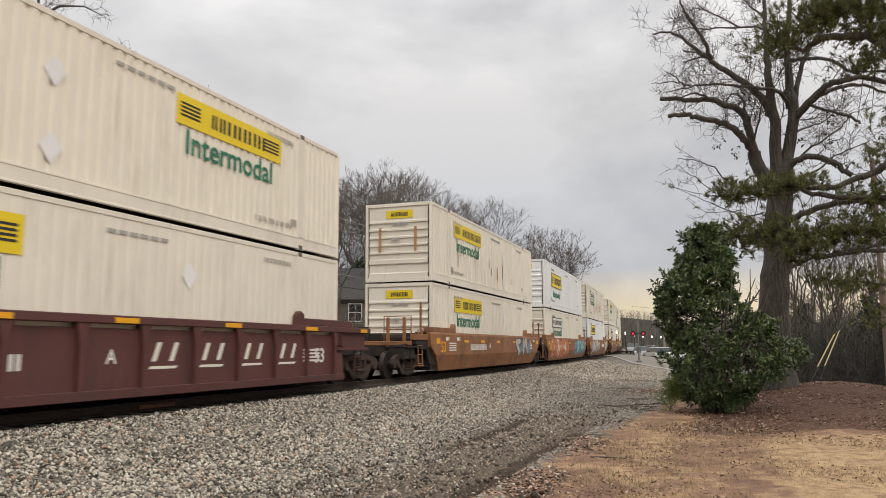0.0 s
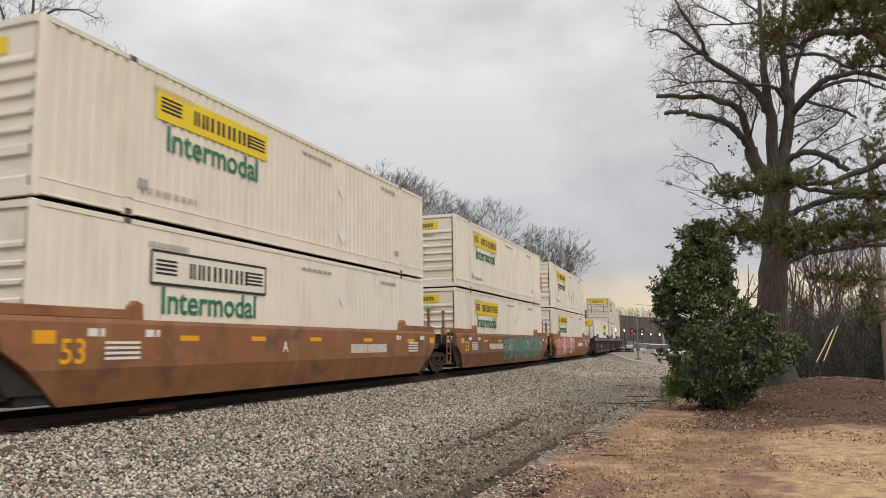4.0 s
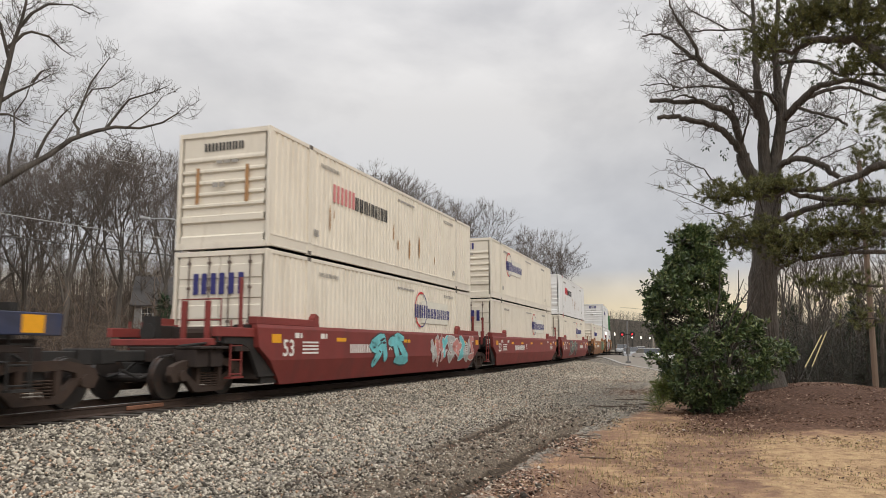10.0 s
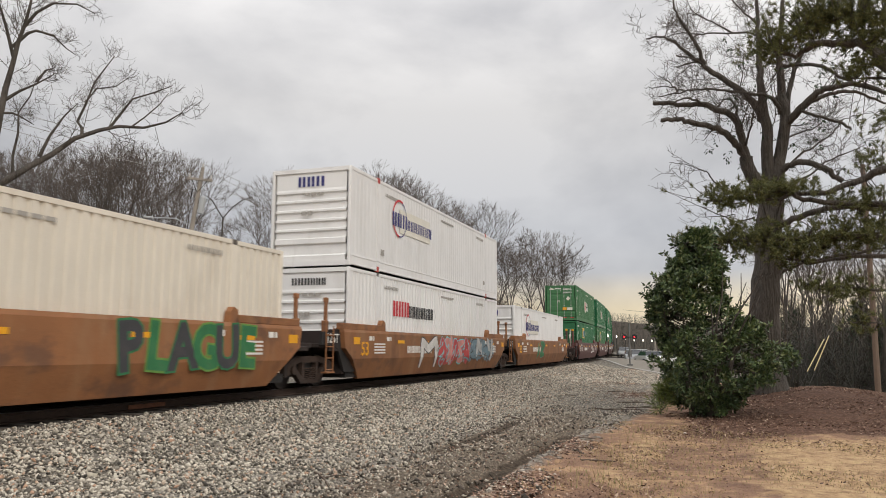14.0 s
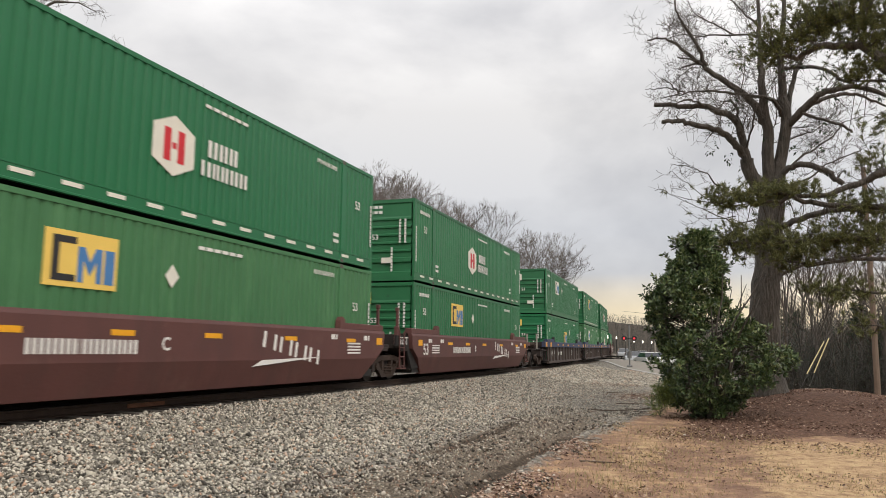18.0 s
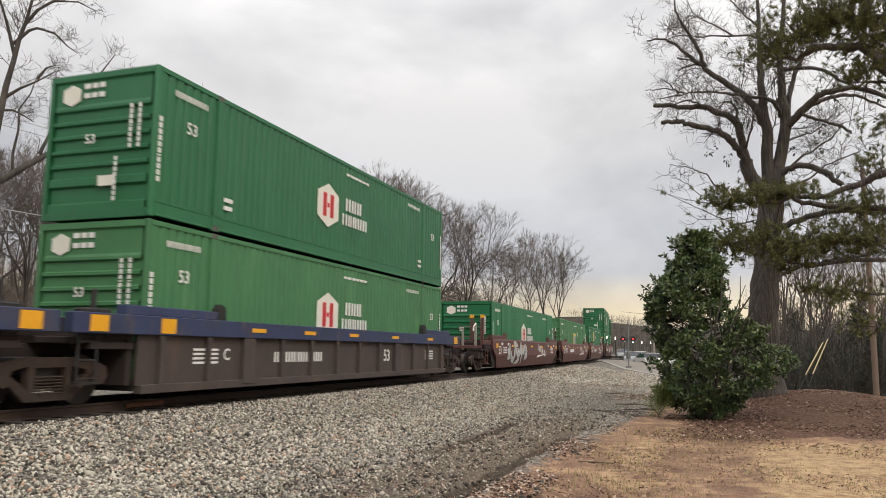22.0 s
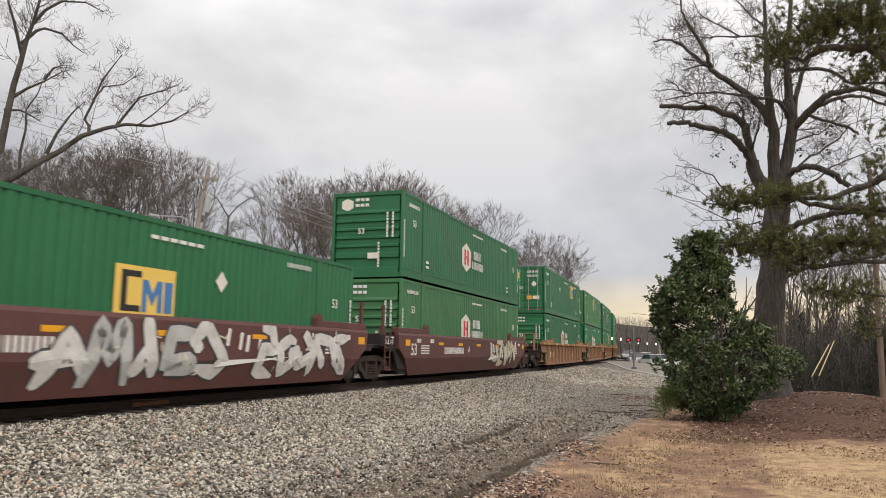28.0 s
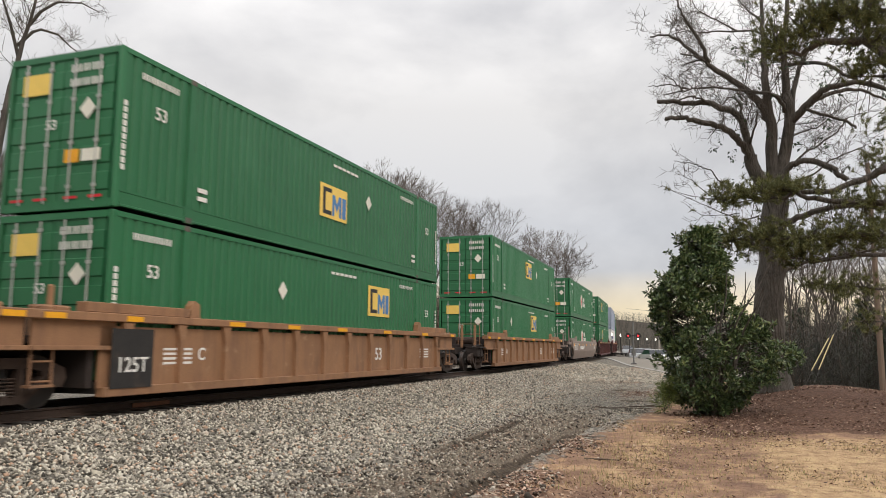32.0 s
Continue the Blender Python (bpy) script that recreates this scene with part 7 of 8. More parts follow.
    limb([(-1.54, -0.6, 10.65), (-1.8, -0.9, 10.77), (-2.31, -1.1, 10.85)], 0.040, 0.023, 0.6)
    limb([(-1.62, -0.6, 10.74), (-1.94, -0.4, 10.78), (-2.34, -0.3, 10.74)], 0.036, 0.020, 0.6)
    limb([(0.8, 0.1, 8.96), (0.55, -0.3, 9.31), (0.21, -0.5, 9.46), (-0.2, -0.5, 9.54), (-0.7, -0.6, 9.63), (-1.37, -0.6, 9.78), (-2.24, -0.7, 9.74), (-2.91, -0.8, 9.64)], 0.072, 0.016, 1.2)
    limb([(-2.15, -0.7, 9.75), (-2.41, -0.8, 9.88), (-2.65, -0.9, 10.15), (-2.86, -0.9, 10.29)], 0.032, 0.009, 0.5)
    limb([(-2.33, -0.7, 9.81), (-2.59, -0.6, 10.01), (-3.04, -0.5, 10.06), (-3.4, -0.5, 10.09)], 0.024, 0.009, 0.5)
    limb([(0.26, 0.1, 11.5), (0.04, 0.2, 11.81), (-0.74, 0.3, 11.97), (-1.45, 0.4, 12.06), (-2.09, 0.5, 12.22), (-2.65, 0.6, 12.2)], 0.040, 0.014, 1.2)
    limb([(0.28, 0.2, 12.12), (-0.09, 0.4, 12.56), (-0.41, 0.5, 13.06), (-0.82, 0.6, 13.68)], 0.040, 0.012, 1.3)
    limb([(-0.56, 0.3, 11.94), (-1.16, 0.4, 12.44), (-1.69, 0.5, 12.87), (-1.94, 0.5, 13.42)], 0.032, 0.009, 0.5)
    limb([(0.26, 0.0, 6.12), (-0.01, -0.2, 6.65), (-0.24, -0.3, 7.07), (-0.34, -0.4, 7.5)], 0.240, 0.203, 0.0)
    limb([(-0.3, -0.4, 7.28), (-0.39, -0.5, 7.81), (-0.47, -0.6, 8.25), (-0.57, -0.7, 8.6), (-0.78, -0.8, 8.8), (-1.24, -0.9, 9.03), (-1.57, -0.9, 9.2), (-2.08, -0.9, 9.22), (-2.6, -0.9, 9.34), (-3.09, -0.9, 9.4)], 0.136, 0.066, 0.9)
    limb([(-1.49, -0.9, 9.17), (-1.78, -1.1, 9.29), (-2.15, -1.2, 9.34), (-2.45, -1.2, 9.25)], 0.040, 0.020, 1.0)
    limb([(-0.34, -0.4, 7.46), (-0.63, -0.7, 7.86), (-0.87, -0.9, 8.12), (-1.19, -1.0, 8.33), (-1.6, -1.1, 8.46), (-2.02, -1.2, 8.6), (-2.44, -1.2, 8.71), (-2.86, -1.2, 8.72)], 0.120, 0.066, 1.0)
    limb([(-2.37, -1.2, 8.68), (-2.38, -1.3, 8.82), (-2.34, -1.3, 8.98)], 0.024, 0.014, 0.4)
    limb([(-0.44, -0.6, 8.12), (-0.48, -0.4, 8.68), (-0.58, -0.3, 9.19), (-0.7, -0.2, 9.46), (-0.96, -0.2, 9.47), (-1.16, -0.2, 9.27)], 0.056, 0.016, 1.0)
    limb([(-0.38, -0.5, 7.72), (-0.24, -0.9, 8.14), (-0.11, -1.1, 8.53), (-0.01, -1.2, 9.02)], 0.040, 0.016, 1.3)
    limb([(-0.13, -0.2, 6.12), (-0.87, -0.7, 6.35), (-1.32, -0.9, 6.67), (-1.54, -1.0, 6.96), (-1.84, -1.0, 7.1), (-2.14, -1.0, 7.25), (-2.65, -1.0, 7.36)], 0.032, 0.008, 0.5)
    limb([(-0.16, -0.2, 5.58), (-0.75, -0.5, 5.42), (-1.41, -0.7, 5.74), (-2.06, -0.8, 6.06), (-2.73, -0.9, 6.41)], 0.024, 0.005, 0.5)
    limb([(-0.21, -0.2, 6.12), (-0.88, -0.2, 6.05), (-1.55, -0.1, 6.34), (-2.14, 0.0, 6.87), (-2.65, 0.1, 7.38)], 0.024, 0.005, 0.5)
    limb([(-0.74, -0.4, 5.64), (-1.24, -0.4, 5.62), (-1.84, -0.3, 5.69), (-2.52, -0.2, 6.17)], 0.016, 0.004, 0.5)
    limb([(0.41, -0.3, 6.15), (0.65, -0.5, 6.86), (0.88, -0.6, 7.07), (1.27, -0.7, 7.13), (1.59, -0.8, 6.99), (1.84, -0.9, 6.84), (2.07, -0.9, 6.59), (2.28, -0.9, 6.42)], 0.104, 0.078, 0.7)
    limb([(0.26, -0.3, 4.73), (0.52, -0.6, 5.18), (0.99, -0.8, 5.4), (1.6, -1.0, 5.55), (2.33, -1.1, 5.6), (3.18, -1.2, 5.47), (4.01, -1.3, 5.52)], 0.112, 0.062, 0.8)
    limb([(0.3, 0.2, 3.71), (0.84, 0.3, 3.97), (1.35, 0.4, 4.17), (2.01, 0.5, 4.32), (2.81, 0.6, 4.4), (3.77, 0.7, 4.57)], 0.064, 0.031, 0.9)
    limb([(0.86, 0.2, 7.12), (1.33, 0.5, 7.67), (1.88, 0.8, 8.0), (2.34, 1.0, 8.38), (2.73, 1.2, 8.87)], 0.040, 0.016, 1.2)
    limb([(0.76, 0.3, 6.6), (1.57, 0.8, 7.01), (2.3, 1.1, 7.57), (3.17, 1.3, 7.91)], 0.040, 0.016, 1.2)
    limb([(0.81, 0.3, 8.08), (1.33, 0.8, 8.44), (1.86, 1.0, 8.62), (2.33, 1.2, 9.1)], 0.032, 0.016, 1.2)
    part("trunk", limbs.mesh("trunk", M_BARK), None, t, "furrowed grey-brown trunk and limbs")
    part("crown", twigs.mesh("crown", M_TWIG), None, t, "fine bare twigs")
    # dead leaf bunches still hanging in the crown
    cs = [Vector((rng.uniform(-1.5, 4), rng.uniform(-1, 1), rng.uniform(6, 12))) for _ in range(90)]
    part("dead_leaves", leaf_cloud("dead_leaves", cs, [Vector((0, 0, -1))] * 90, 0.12, M_EVER, 8, 7, 0.4, 0.5, 0.14), None, t, "dark dead leaf bunches")
    tagged(t, "big old leafless tree with a furrowed trunk", "tree")


build_big_tree()


# ---- the pine whose boughs hang before it
M_NEEDLE = island_mat("pine needles", [(0, (0.042, 0.050, 0.016)), (0.5, (0.098, 0.106, 0.032)), (1, (0.20, 0.19, 0.06))], 0.7)


def needle_tufts(name, centres, dirs, length, material, seed, per=30):
    """Bursts of stiff needles round twig ends: slim blades of one triangle each."""
    rng = np.random.default_rng(seed)
    c = np.repeat(np.array(centres), per, 0)
    d = np.repeat(np.array(dirs), per, 0)
    n = len(c)
    o = rng.normal(0, 1, (n, 3))
    o /= np.linalg.norm(o, axis=1)[:, None]
    ax = d * 0.75 + o
    ax /= np.linalg.norm(ax, axis=1)[:, None]
    sd = np.cross(ax, rng.normal(0, 1, (n, 3)))
    sd /= np.linalg.norm(sd, axis=1)[:, None]
    ln = length * rng.uniform(0.6, 1.2, n)[:, None]
    base = c + d * rng.uniform(-0.10, 0.03, n)[:, None]
    w = 0.0075
    v = np.stack([base + sd * w, base - sd * w, base + ax * ln], 1).reshape(-1, 3)
    me = bpy.data.meshes.new(name)
    me.from_pydata(v.tolist(), [], np.arange(n * 3).reshape(-1, 3).tolist())
    me.materials.append(material)
    return me


def build_pine():
    rng = random.Random(31)
    bx, by = 5.2, 21.5
    t = thing("pine_tree", Matrix.Translation((bx, by, -0.48)))
    limbs = Wood()
    trunk = wander(rng, Vector((0, 0, -0.3)), Vector((0, 0, 1)), 17, 8, 0.01, 0.02)
    limbs.tube(trunk, 0.30, 0.08, 9)
    cs, ds, path = [], [], []

    def bough(pts, r0, r1):
        """pts: (right, away, up) from the foot."""
        q = [Vector(p) for p in pts]
        fine = [q[k].lerp(q[k + 1], u / 3) + Vector([rng.gauss(0, 0.03) for _ in range(3)]) for k in range(len(q) - 1) for u in range(3)] + [q[-1]]
        limbs.tube(fine, r0, r1, 7)
        path.extend(fine)

    bough([(0, 0, 7.6), (-0.75, 0.2, 8.86), (-0.96, 0.3, 9.2), (-1.34, 0.3, 9.46), (-1.87, 0.3, 9.54), (-2.28, 0.3, 9.51), (-2.78, 0.4, 9.31), (-3.3, 0.5, 9.6)], 0.17, 0.05)
    bough([(0, 0, 6.2), (-0.96, 0.2, 5.94), (-1.33, 0.3, 5.75), (-1.73, 0.3, 5.68), (-2.27, 0.4, 5.46), (-3.2, 0.4, 5.55), (-3.9, 0.3, 5.6)], 0.12, 0.04)
    bough([(0, 0, 4.9), (-1.5, 0.3, 5.15), (-2.69, 0.3, 5.26), (-3.08, 0.3, 5.45), (-3.5, 0.4, 5.33), (-4.36, 0.5, 5.47), (-5.1, 0.5, 5.45)], 0.09, 0.02)
    bough([(0, 0, 4.1), (-1.96, 0.2, 4.24), (-3.29, 0.3, 4.25), (-4.69, 0.3, 4.25), (-5.7, 0.3, 4.23)], 0.08, 0.02)
    bough([(0, 0, 3.6), (-1.73, 0.3, 3.82), (-2.79, 0.4, 3.64), (-3.4, 0.4, 3.8)], 0.07, 0.02)
    bough([(0, 0, 2.6), (-1.0, 0.2, 2.85), (-1.9, 0.4, 2.95), (-2.8, 0.5, 3.1)], 0.05, 0.015)
    bough([(0, 0, 10.0), (-1.0, 0.3, 10.2), (-2.0, 0.4, 10.1), (-2.6, 0.5, 10.0)], 0.08, 0.02)
    bough([(0, 0, 8.2), (-0.8, 0.5, 8.5), (-1.6, 0.7, 8.65)], 0.05, 0.015)
    bough([(0, 0, 1.7), (-0.9, 0.3, 2.0), (-1.9, 0.4, 2.05)], 0.04, 0.012)
    # the green masses that hang on them: right, up, half width, half height, fullness
    for x, z, w, h, full in ((-4.11, 5.62, 1.15, 0.36, 1.0), (-3.25, 5.68, 0.85, 0.30, 0.9), (-4.75, 5.42, 0.55, 0.26, 0.7), (-5.2, 4.35, 0.85, 0.36, 0.8), (-4.11, 4.42, 1.05, 0.48, 1.0),
                             (-3.02, 4.2, 1.15, 0.42, 0.9), (-1.95, 4.32, 1.2, 0.5, 0.9), (-3.38, 9.75, 0.72, 0.55, 1.0), (-2.45, 10.0, 0.7, 0.5, 0.9), (-1.42, 10.3, 1.05, 0.5, 0.9),
                             (-1.26, 8.65, 0.75, 0.25, 0.5), (-1.49, 5.25, 0.85, 0.32, 0.8), (-1.85, 2.92, 0.70, 0.36, 0.8), (-2.69, 3.1, 0.5, 0.25, 0.4), (-1.05, 4.42, 0.95, 0.6, 0.8),
                             (-3.18, 3.8, 0.65, 0.26, 0.6), (-1.04, 6.25, 0.6, 0.35, 0.35), (-1.5, 2.05, 0.55, 0.25, 0.35), (-0.6, 9.4, 0.8, 0.4, 0.6), (-0.3, 11.2, 1.2, 0.8, 0.6), (0.5, 6.0, 1.2, 0.8, 0.5), (0.4, 8.6, 1.2, 0.7, 0.5), (0.2, 12.8, 1.2, 0.8, 0.5), (-0.9, 9.9, 1.0, 0.55, 1.0), (-1.0, 9.0, 0.9, 0.32, 0.6), (-2.0, 10.6, 1.2, 0.45, 1.0), (-0.8, 7.2, 0.8, 0.45, 0.35)):
        for _ in range(int(135 * w * h * 3.14 * full) + 8):
            o = Vector((rng.gauss(0, 0.5), rng.gauss(0, 0.5), rng.gauss(0, 0.5)))
            c = Vector((x + o.x * w, 0.4 + o.y * 0.75, z + o.z * h))
            a = min(path, key=lambda v: (v - c).length_squared)
            d = ((c - a) * 0.6 + Vector((rng.gauss(0, 0.3), rng.gauss(0, 0.3), 0.25))).normalized()
            cs.append(c)
            ds.append(d)
            if rng.random() < 0.45:
                limbs.tube([a, a.lerp(c, 0.55) - Vector((0, 0, 0.05)), c], 0.014, 0.006, 3)
    part("trunk", limbs.mesh("trunk", M_BARK), None, t, "scaly brown trunk and boughs")
    part("needles", needle_tufts("needles", cs, ds, 0.150, M_NEEDLE, 9, 40), None, t, "dull green needle tufts")
    tagged(t, "pine tree with drooping dull green boughs", "tree")


build_pine()


# ---- the bare tree beyond the track, whose limbs reach in from the side
def build_side_tree():
    rng = random.Random(57)
    bx, by = -21.5, 16.0
    t = thing("leaning_bare_tree", Matrix.Translation((bx, by, float(ground_z(bx, by)))))
    limbs, twigs = Wood(), Wood()
    right = Vector((0.64, 0.77, 0)).normalized()       # across the view

    def limb(pts, r0, r1, dens=1.0):
        q = [right * a + Vector((0, 0, z)) + Vector((rng.gauss(0, 0.05), rng.gauss(0, 0.05), 0)) for a, z in pts]
        limbs.tube(q, r0, r1, 7)
        if dens:
            sprout(rng, limbs, twigs, q, min(r0 * 0.35, 0.04), max(r1, 0.012), 1, 4, 0.75, dens * 1.15, None, 0.0055, 0.42)

    limb([(-0.2, -0.3), (0.0, 2.5), (0.3, 4.5), (0.69, 6.09), (0.95, 6.9), (1.11, 7.5)], 0.26, 0.12, 0)
    limb([(0.69, 6.09), (1.54, 6.71), (2.27, 7.25), (2.88, 7.73), (3.49, 8.34), (4.06, 8.71), (4.65, 8.94), (5.54, 9.03), (6.26, 9.31), (6.77, 9.75)], .125, .02, 1.0)
    limb([(3.52, 8.38), (3.65, 8.71), (3.52, 8.92), (3.67, 9.51), (3.88, 10.32), (4.18, 10.97), (4.37, 11.33)], .06, .012, 1.0)
    limb([(4.4, 8.82), (4.8, 9.41), (5.21, 9.98), (5.84, 10.33), (6.23, 10.6)], .05, .012, 1.1)
    limb([(2.44, 7.6), (2.68, 8.31), (3.12, 9.04), (3.45, 9.51)], .06, .012, 1.0)
    limb([(3.68, 9.55), (4.06, 10.07), (4.57, 10.3), (5.02, 10.64)], .03, .01, 1.0)
    limb([(5.09, 8.97), (5.52, 9.39), (5.95, 9.9), (6.21, 10.35)], .03, .01, 1.1)
    limb([(1.11, 7.46), (1.27, 8.74), (1.36, 9.67), (1.43, 10.42), (1.56, 11.2), (1.76, 11.91), (1.87, 12.6), (1.89, 13.77)], .115, .03, .9)
    limb([(1.54, 11.06), (1.9, 11.56), (2.16, 11.71), (2.62, 11.66), (3.05, 11.33), (3.23, 11.13)], .06, .012, 1.1)
    limb([(1.75, 11.81), (2.09, 12.31), (2.55, 12.73), (3.21, 12.89), (3.77, 12.67)], .06, .012, 1.1)
    limb([(1.32, 9.3), (1.72, 9.64), (2.25, 9.93), (2.78, 10.41)], .06, .012, 1.0)
    limb([(1.82, 6.97), (1.75, 7.54), (1.81, 8.28), (1.87, 8.93), (2.04, 9.51), (2.26, 10.21)], .05, .012, .9)
    limb([(1.48, 10.71), (1.31, 11.71), (1.05, 12.4), (0.75, 13.46)], .06, .015, 1.0)
    limb([(2.24, 10.02), (2.53, 10.45), (2.77, 10.6)], .05, .012, 1.0)
    limb([(1.23, 8.83), (1.61, 8.89), (1.93, 8.76), (2.18, 8.61)], .05, .012, 1.0)
    part("trunk", limbs.mesh("trunk", M_BARK), None, t, "slanting trunk and limbs")
    part("crown", twigs.mesh("crown", M_TWIG), None, t, "fine bare twigs")
    tagged(t, "leafless tree leaning over the far side of the line", "tree")


build_side_tree()


def build_lopped_tree():
    """A lopped tree whose two bare limbs part in a V."""
    rng = random.Random(19)
    m = at_bearing(35.9, 52, 0)
    across = Vector((math.cos(radians(35.9)), math.sin(radians(35.9)), 0))
    base = m.translation.z
    t = thing("lopped_tree", Matrix.Translation(m.translation))
    wd, tw = Wood(), Wood()
    up = EYE_Z - base
    for pts, r0, r1 in (([(0, -0.3 - up), (0.05, 3.5), (-0.02, 7.0), (0, 8.5)], 0.22, 0.16), ([(0, 8.4), (-0.45, 9.1), (-0.75, 9.6), (-1.1, 9.85)], 0.13, 0.10),
                        ([(0, 8.4), (0.55, 9.15), (1.2, 9.7), (1.9, 9.95)], 0.13, 0.07), ([(0.02, 7.4), (0.9, 7.7), (1.6, 8.2), (2.0, 9.1)], 0.07, 0.02), ([(0, 6.2), (-0.8, 6.9), (-1.4, 7.8)], 0.06, 0.02)):
        q = [across * a + Vector((0, 0, z + up)) for a, z in pts]
        wd.tube(q, r0 * 0.34, r1 * 0.34, 7)
        sprout(rng, wd, tw, q, 0.03, 0.012, 2, 4, 0.8, 0.5, None, 0.008, 0.35)
    part("trunk", wd.mesh("trunk", M_BARK), None, t, "lopped trunk and limbs")
    part("crown", tw.mesh("crown", M_TWIG), None, t, "sparse bare twigs")
    tagged(t, "lopped leafless tree with two bare limbs in a V", "tree")


build_lopped_tree()


def build_evergreens():
    rng = random.Random(3)
    cs = [Vector((rng.gauss(0, 0.8) * (1 - z / 7), rng.gauss(0, 0.8) * (1 - z / 7), z)) for z in [rng.uniform(0.4, 6.5) for _ in range(260)]]
    fol = leaf_cloud("foliage", cs, [Vector((0, 0, 0.3))] * len(cs), 0.42, M_EVER, 12, 10, 0.1, 0.3, 0.3)
    st = Wood()
    st.tube([Vector((0, 0, -0.3)), Vector((0, 0, 6.2))], 0.12, 0.03, 6)
    stm = st.mesh("trunk", M_BARK)
    for bb, d, sc in ((26.5, 66, 1.35), (24.6, 70, 1.1), (39.5, 60, 0.8), (31.5, 72, 1.2), (-9.2, 50, 0.9), (-5.2, 58, 0.9), (-11.3, 56, 0.9), (-7.4, 66, 0.8), (-10.2, 44, 0.6), (-6.4, 46, 0.5)):
        t = thing("evergreen_tree", at_bearing(bb, d, rng.uniform(0, 6), sc))
        part("trunk", stm, None, t)
        part("foliage", fol, None, t, "dark green leaves")
        tagged(t, "dark evergreen tree among the bare woods", "tree", "evergreens behind the line")


build_evergreens()


def build_seedling():
    """A knee-high pine growing at the shrub's foot."""
    rng = random.Random(12)
    x, y = -1.28, 19.75
    t = thing("pine_seedling", Matrix.Translation((x, y, float(ground_z(x, y)))))
    st = Wood()
    cs, ds = [], []
    for i in range(9):
        q = wander(rng, Vector((0, 0, 0.05 + 0.06 * i)), Vector((rng.gauss(0, 0.5), rng.gauss(0, 0.5), 1)), rng.uniform(0.25, 0.5), 3, 0.1, 0.1)
        st.tube(q, 0.012, 0.005, 4)
        for p in q[1:]:
            cs.append(p)
            ds.append(Vector((0, 0, 1)))
    part("stem", st.mesh("stem", M_BARK), None, t)
    part("needles", leaf_cloud("needles", cs, ds, 0.24, island_mat("young needles", [(0, (0.06, 0.09, 0.02)), (1, (0.17, 0.20, 0.05))], 0.6), 10, 30, 0.0, 0.06, 0.03), None, t, "yellow-green needles")
    tagged(t, "small yellow-green pine seedling beside the shrub", "seedling")


build_seedling()


# ---------------------------------------------------------------- poles and wires
M_POLE = mat("weathered pole timber", (0.30, 0.265, 0.225), 0.95, 0, 0.25, 1.5, (0.14, 0.12, 0.10), 0.3, 2.0, 0.004, 18, True)
M_POLE_BROWN = mat("brown pole timber", (0.165, 0.12, 0.09), 0.95, 0, 0.2, 1.5, (0.15, 0.10, 0.07), 0.3, 2.0, 0.004, 18, True)
M_CAN = mat("grey transformer paint", (0.42, 0.43, 0.43), 0.5, 0.2, 0.08)
M_PORC = mat("porcelain", (0.5, 0.48, 0.45), 0.3, 0, 0.1)
M_WIRE = mat("weathered cable", (0.075, 0.07, 0.065), 0.7, 0, 0.1)
M_WIREPALE = mat("bare aluminium cable", (0.34, 0.33, 0.31), 0.6, 0.3, 0.1)


def utility_pole(x, y, height, arm=2.4, transformer=False, turn=0.0, lean=(0, 0), material=None, street_light=False, label="weathered grey timber utility pole with a crossarm"):
    material = material or M_POLE
    p = thing("utility_pole", Matrix.Translation((x, y, float(ground_z(x, y)))) @ Matrix(((1, 0, lean[0], 0), (0, 1, lean[1], 0), (-lean[0], -lean[1], 1, 0), (0, 0, 0, 1))) @ Matrix.Rotation(turn, 4, "Z"))
    bm = bmesh.new()
    tube(bm, [(0, 0, -0.4), (0.02, 0, height * 0.5), (0, 0, height)], [0.17, 0.14, 0.10] if arm else [0.13, 0.12, 0.10], 10)
    part("shaft", bm, material, p)
    if arm:
        part("crossarm", boxes((-arm / 2, arm / 2, -0.16, -0.06, height - 0.75, height - 0.62), bevel=0.01), material, p)
        bm = bmesh.new()
        for s in (-1, 1):
            tube(bm, [(s * arm * 0.3, -0.12, height - 0.75), (0, -0.13, height - 1.4)], 0.018, 5)
        part("brace", bm, M_STEELDK, p)
        for q in (-arm / 2 + 0.1, arm / 2 - 0.1, 0.0):
            bm = bmesh.new()
            z0 = height - 0.62 if q else height
            tube(bm, [(q, -0.11 if q else 0, z0), (q, -0.11 if q else 0, z0 + 0.10), (q, -0.11 if q else 0, z0 + 0.22)], [0.03, 0.06, 0.035], 8)
            part("insulator", bm, M_PORC, p)
    if transformer:
        bm = bmesh.new()
        tube(bm, [(0.32, 0, height - 2.5), (0.32, 0, height - 1.65), (0.32, 0, height - 1.55)], [0.16, 0.16, 0.09], 12)
        part("transformer", bm, M_CAN, p, "grey cylindrical transformer")
        bm = bmesh.new()
        tube(bm, [(-0.15, 0, height - 1.2), (-0.35, 0, height - 1.25), (-0.35, 0, height - 1.75)], 0.035, 6)
        part("cutout_fuse", bm, M_STEELDK, p)
    if street_light:
        bm = bmesh.new()
        tube(bm, [(0, 0, height - 3.2), (-1.0, 0, height - 2.9), (-2.2, 0, height - 3.0)], 0.03, 6)
        part("lamp_arm", bm, M_CAN, p)
        part("lamp_head", boxes((-2.75, -2.2, -0.12, 0.12, height - 3.1, height - 2.95), bevel=0.04), M_CAN, p)
    return tagged(p, label, "utility pole", "utility poles")


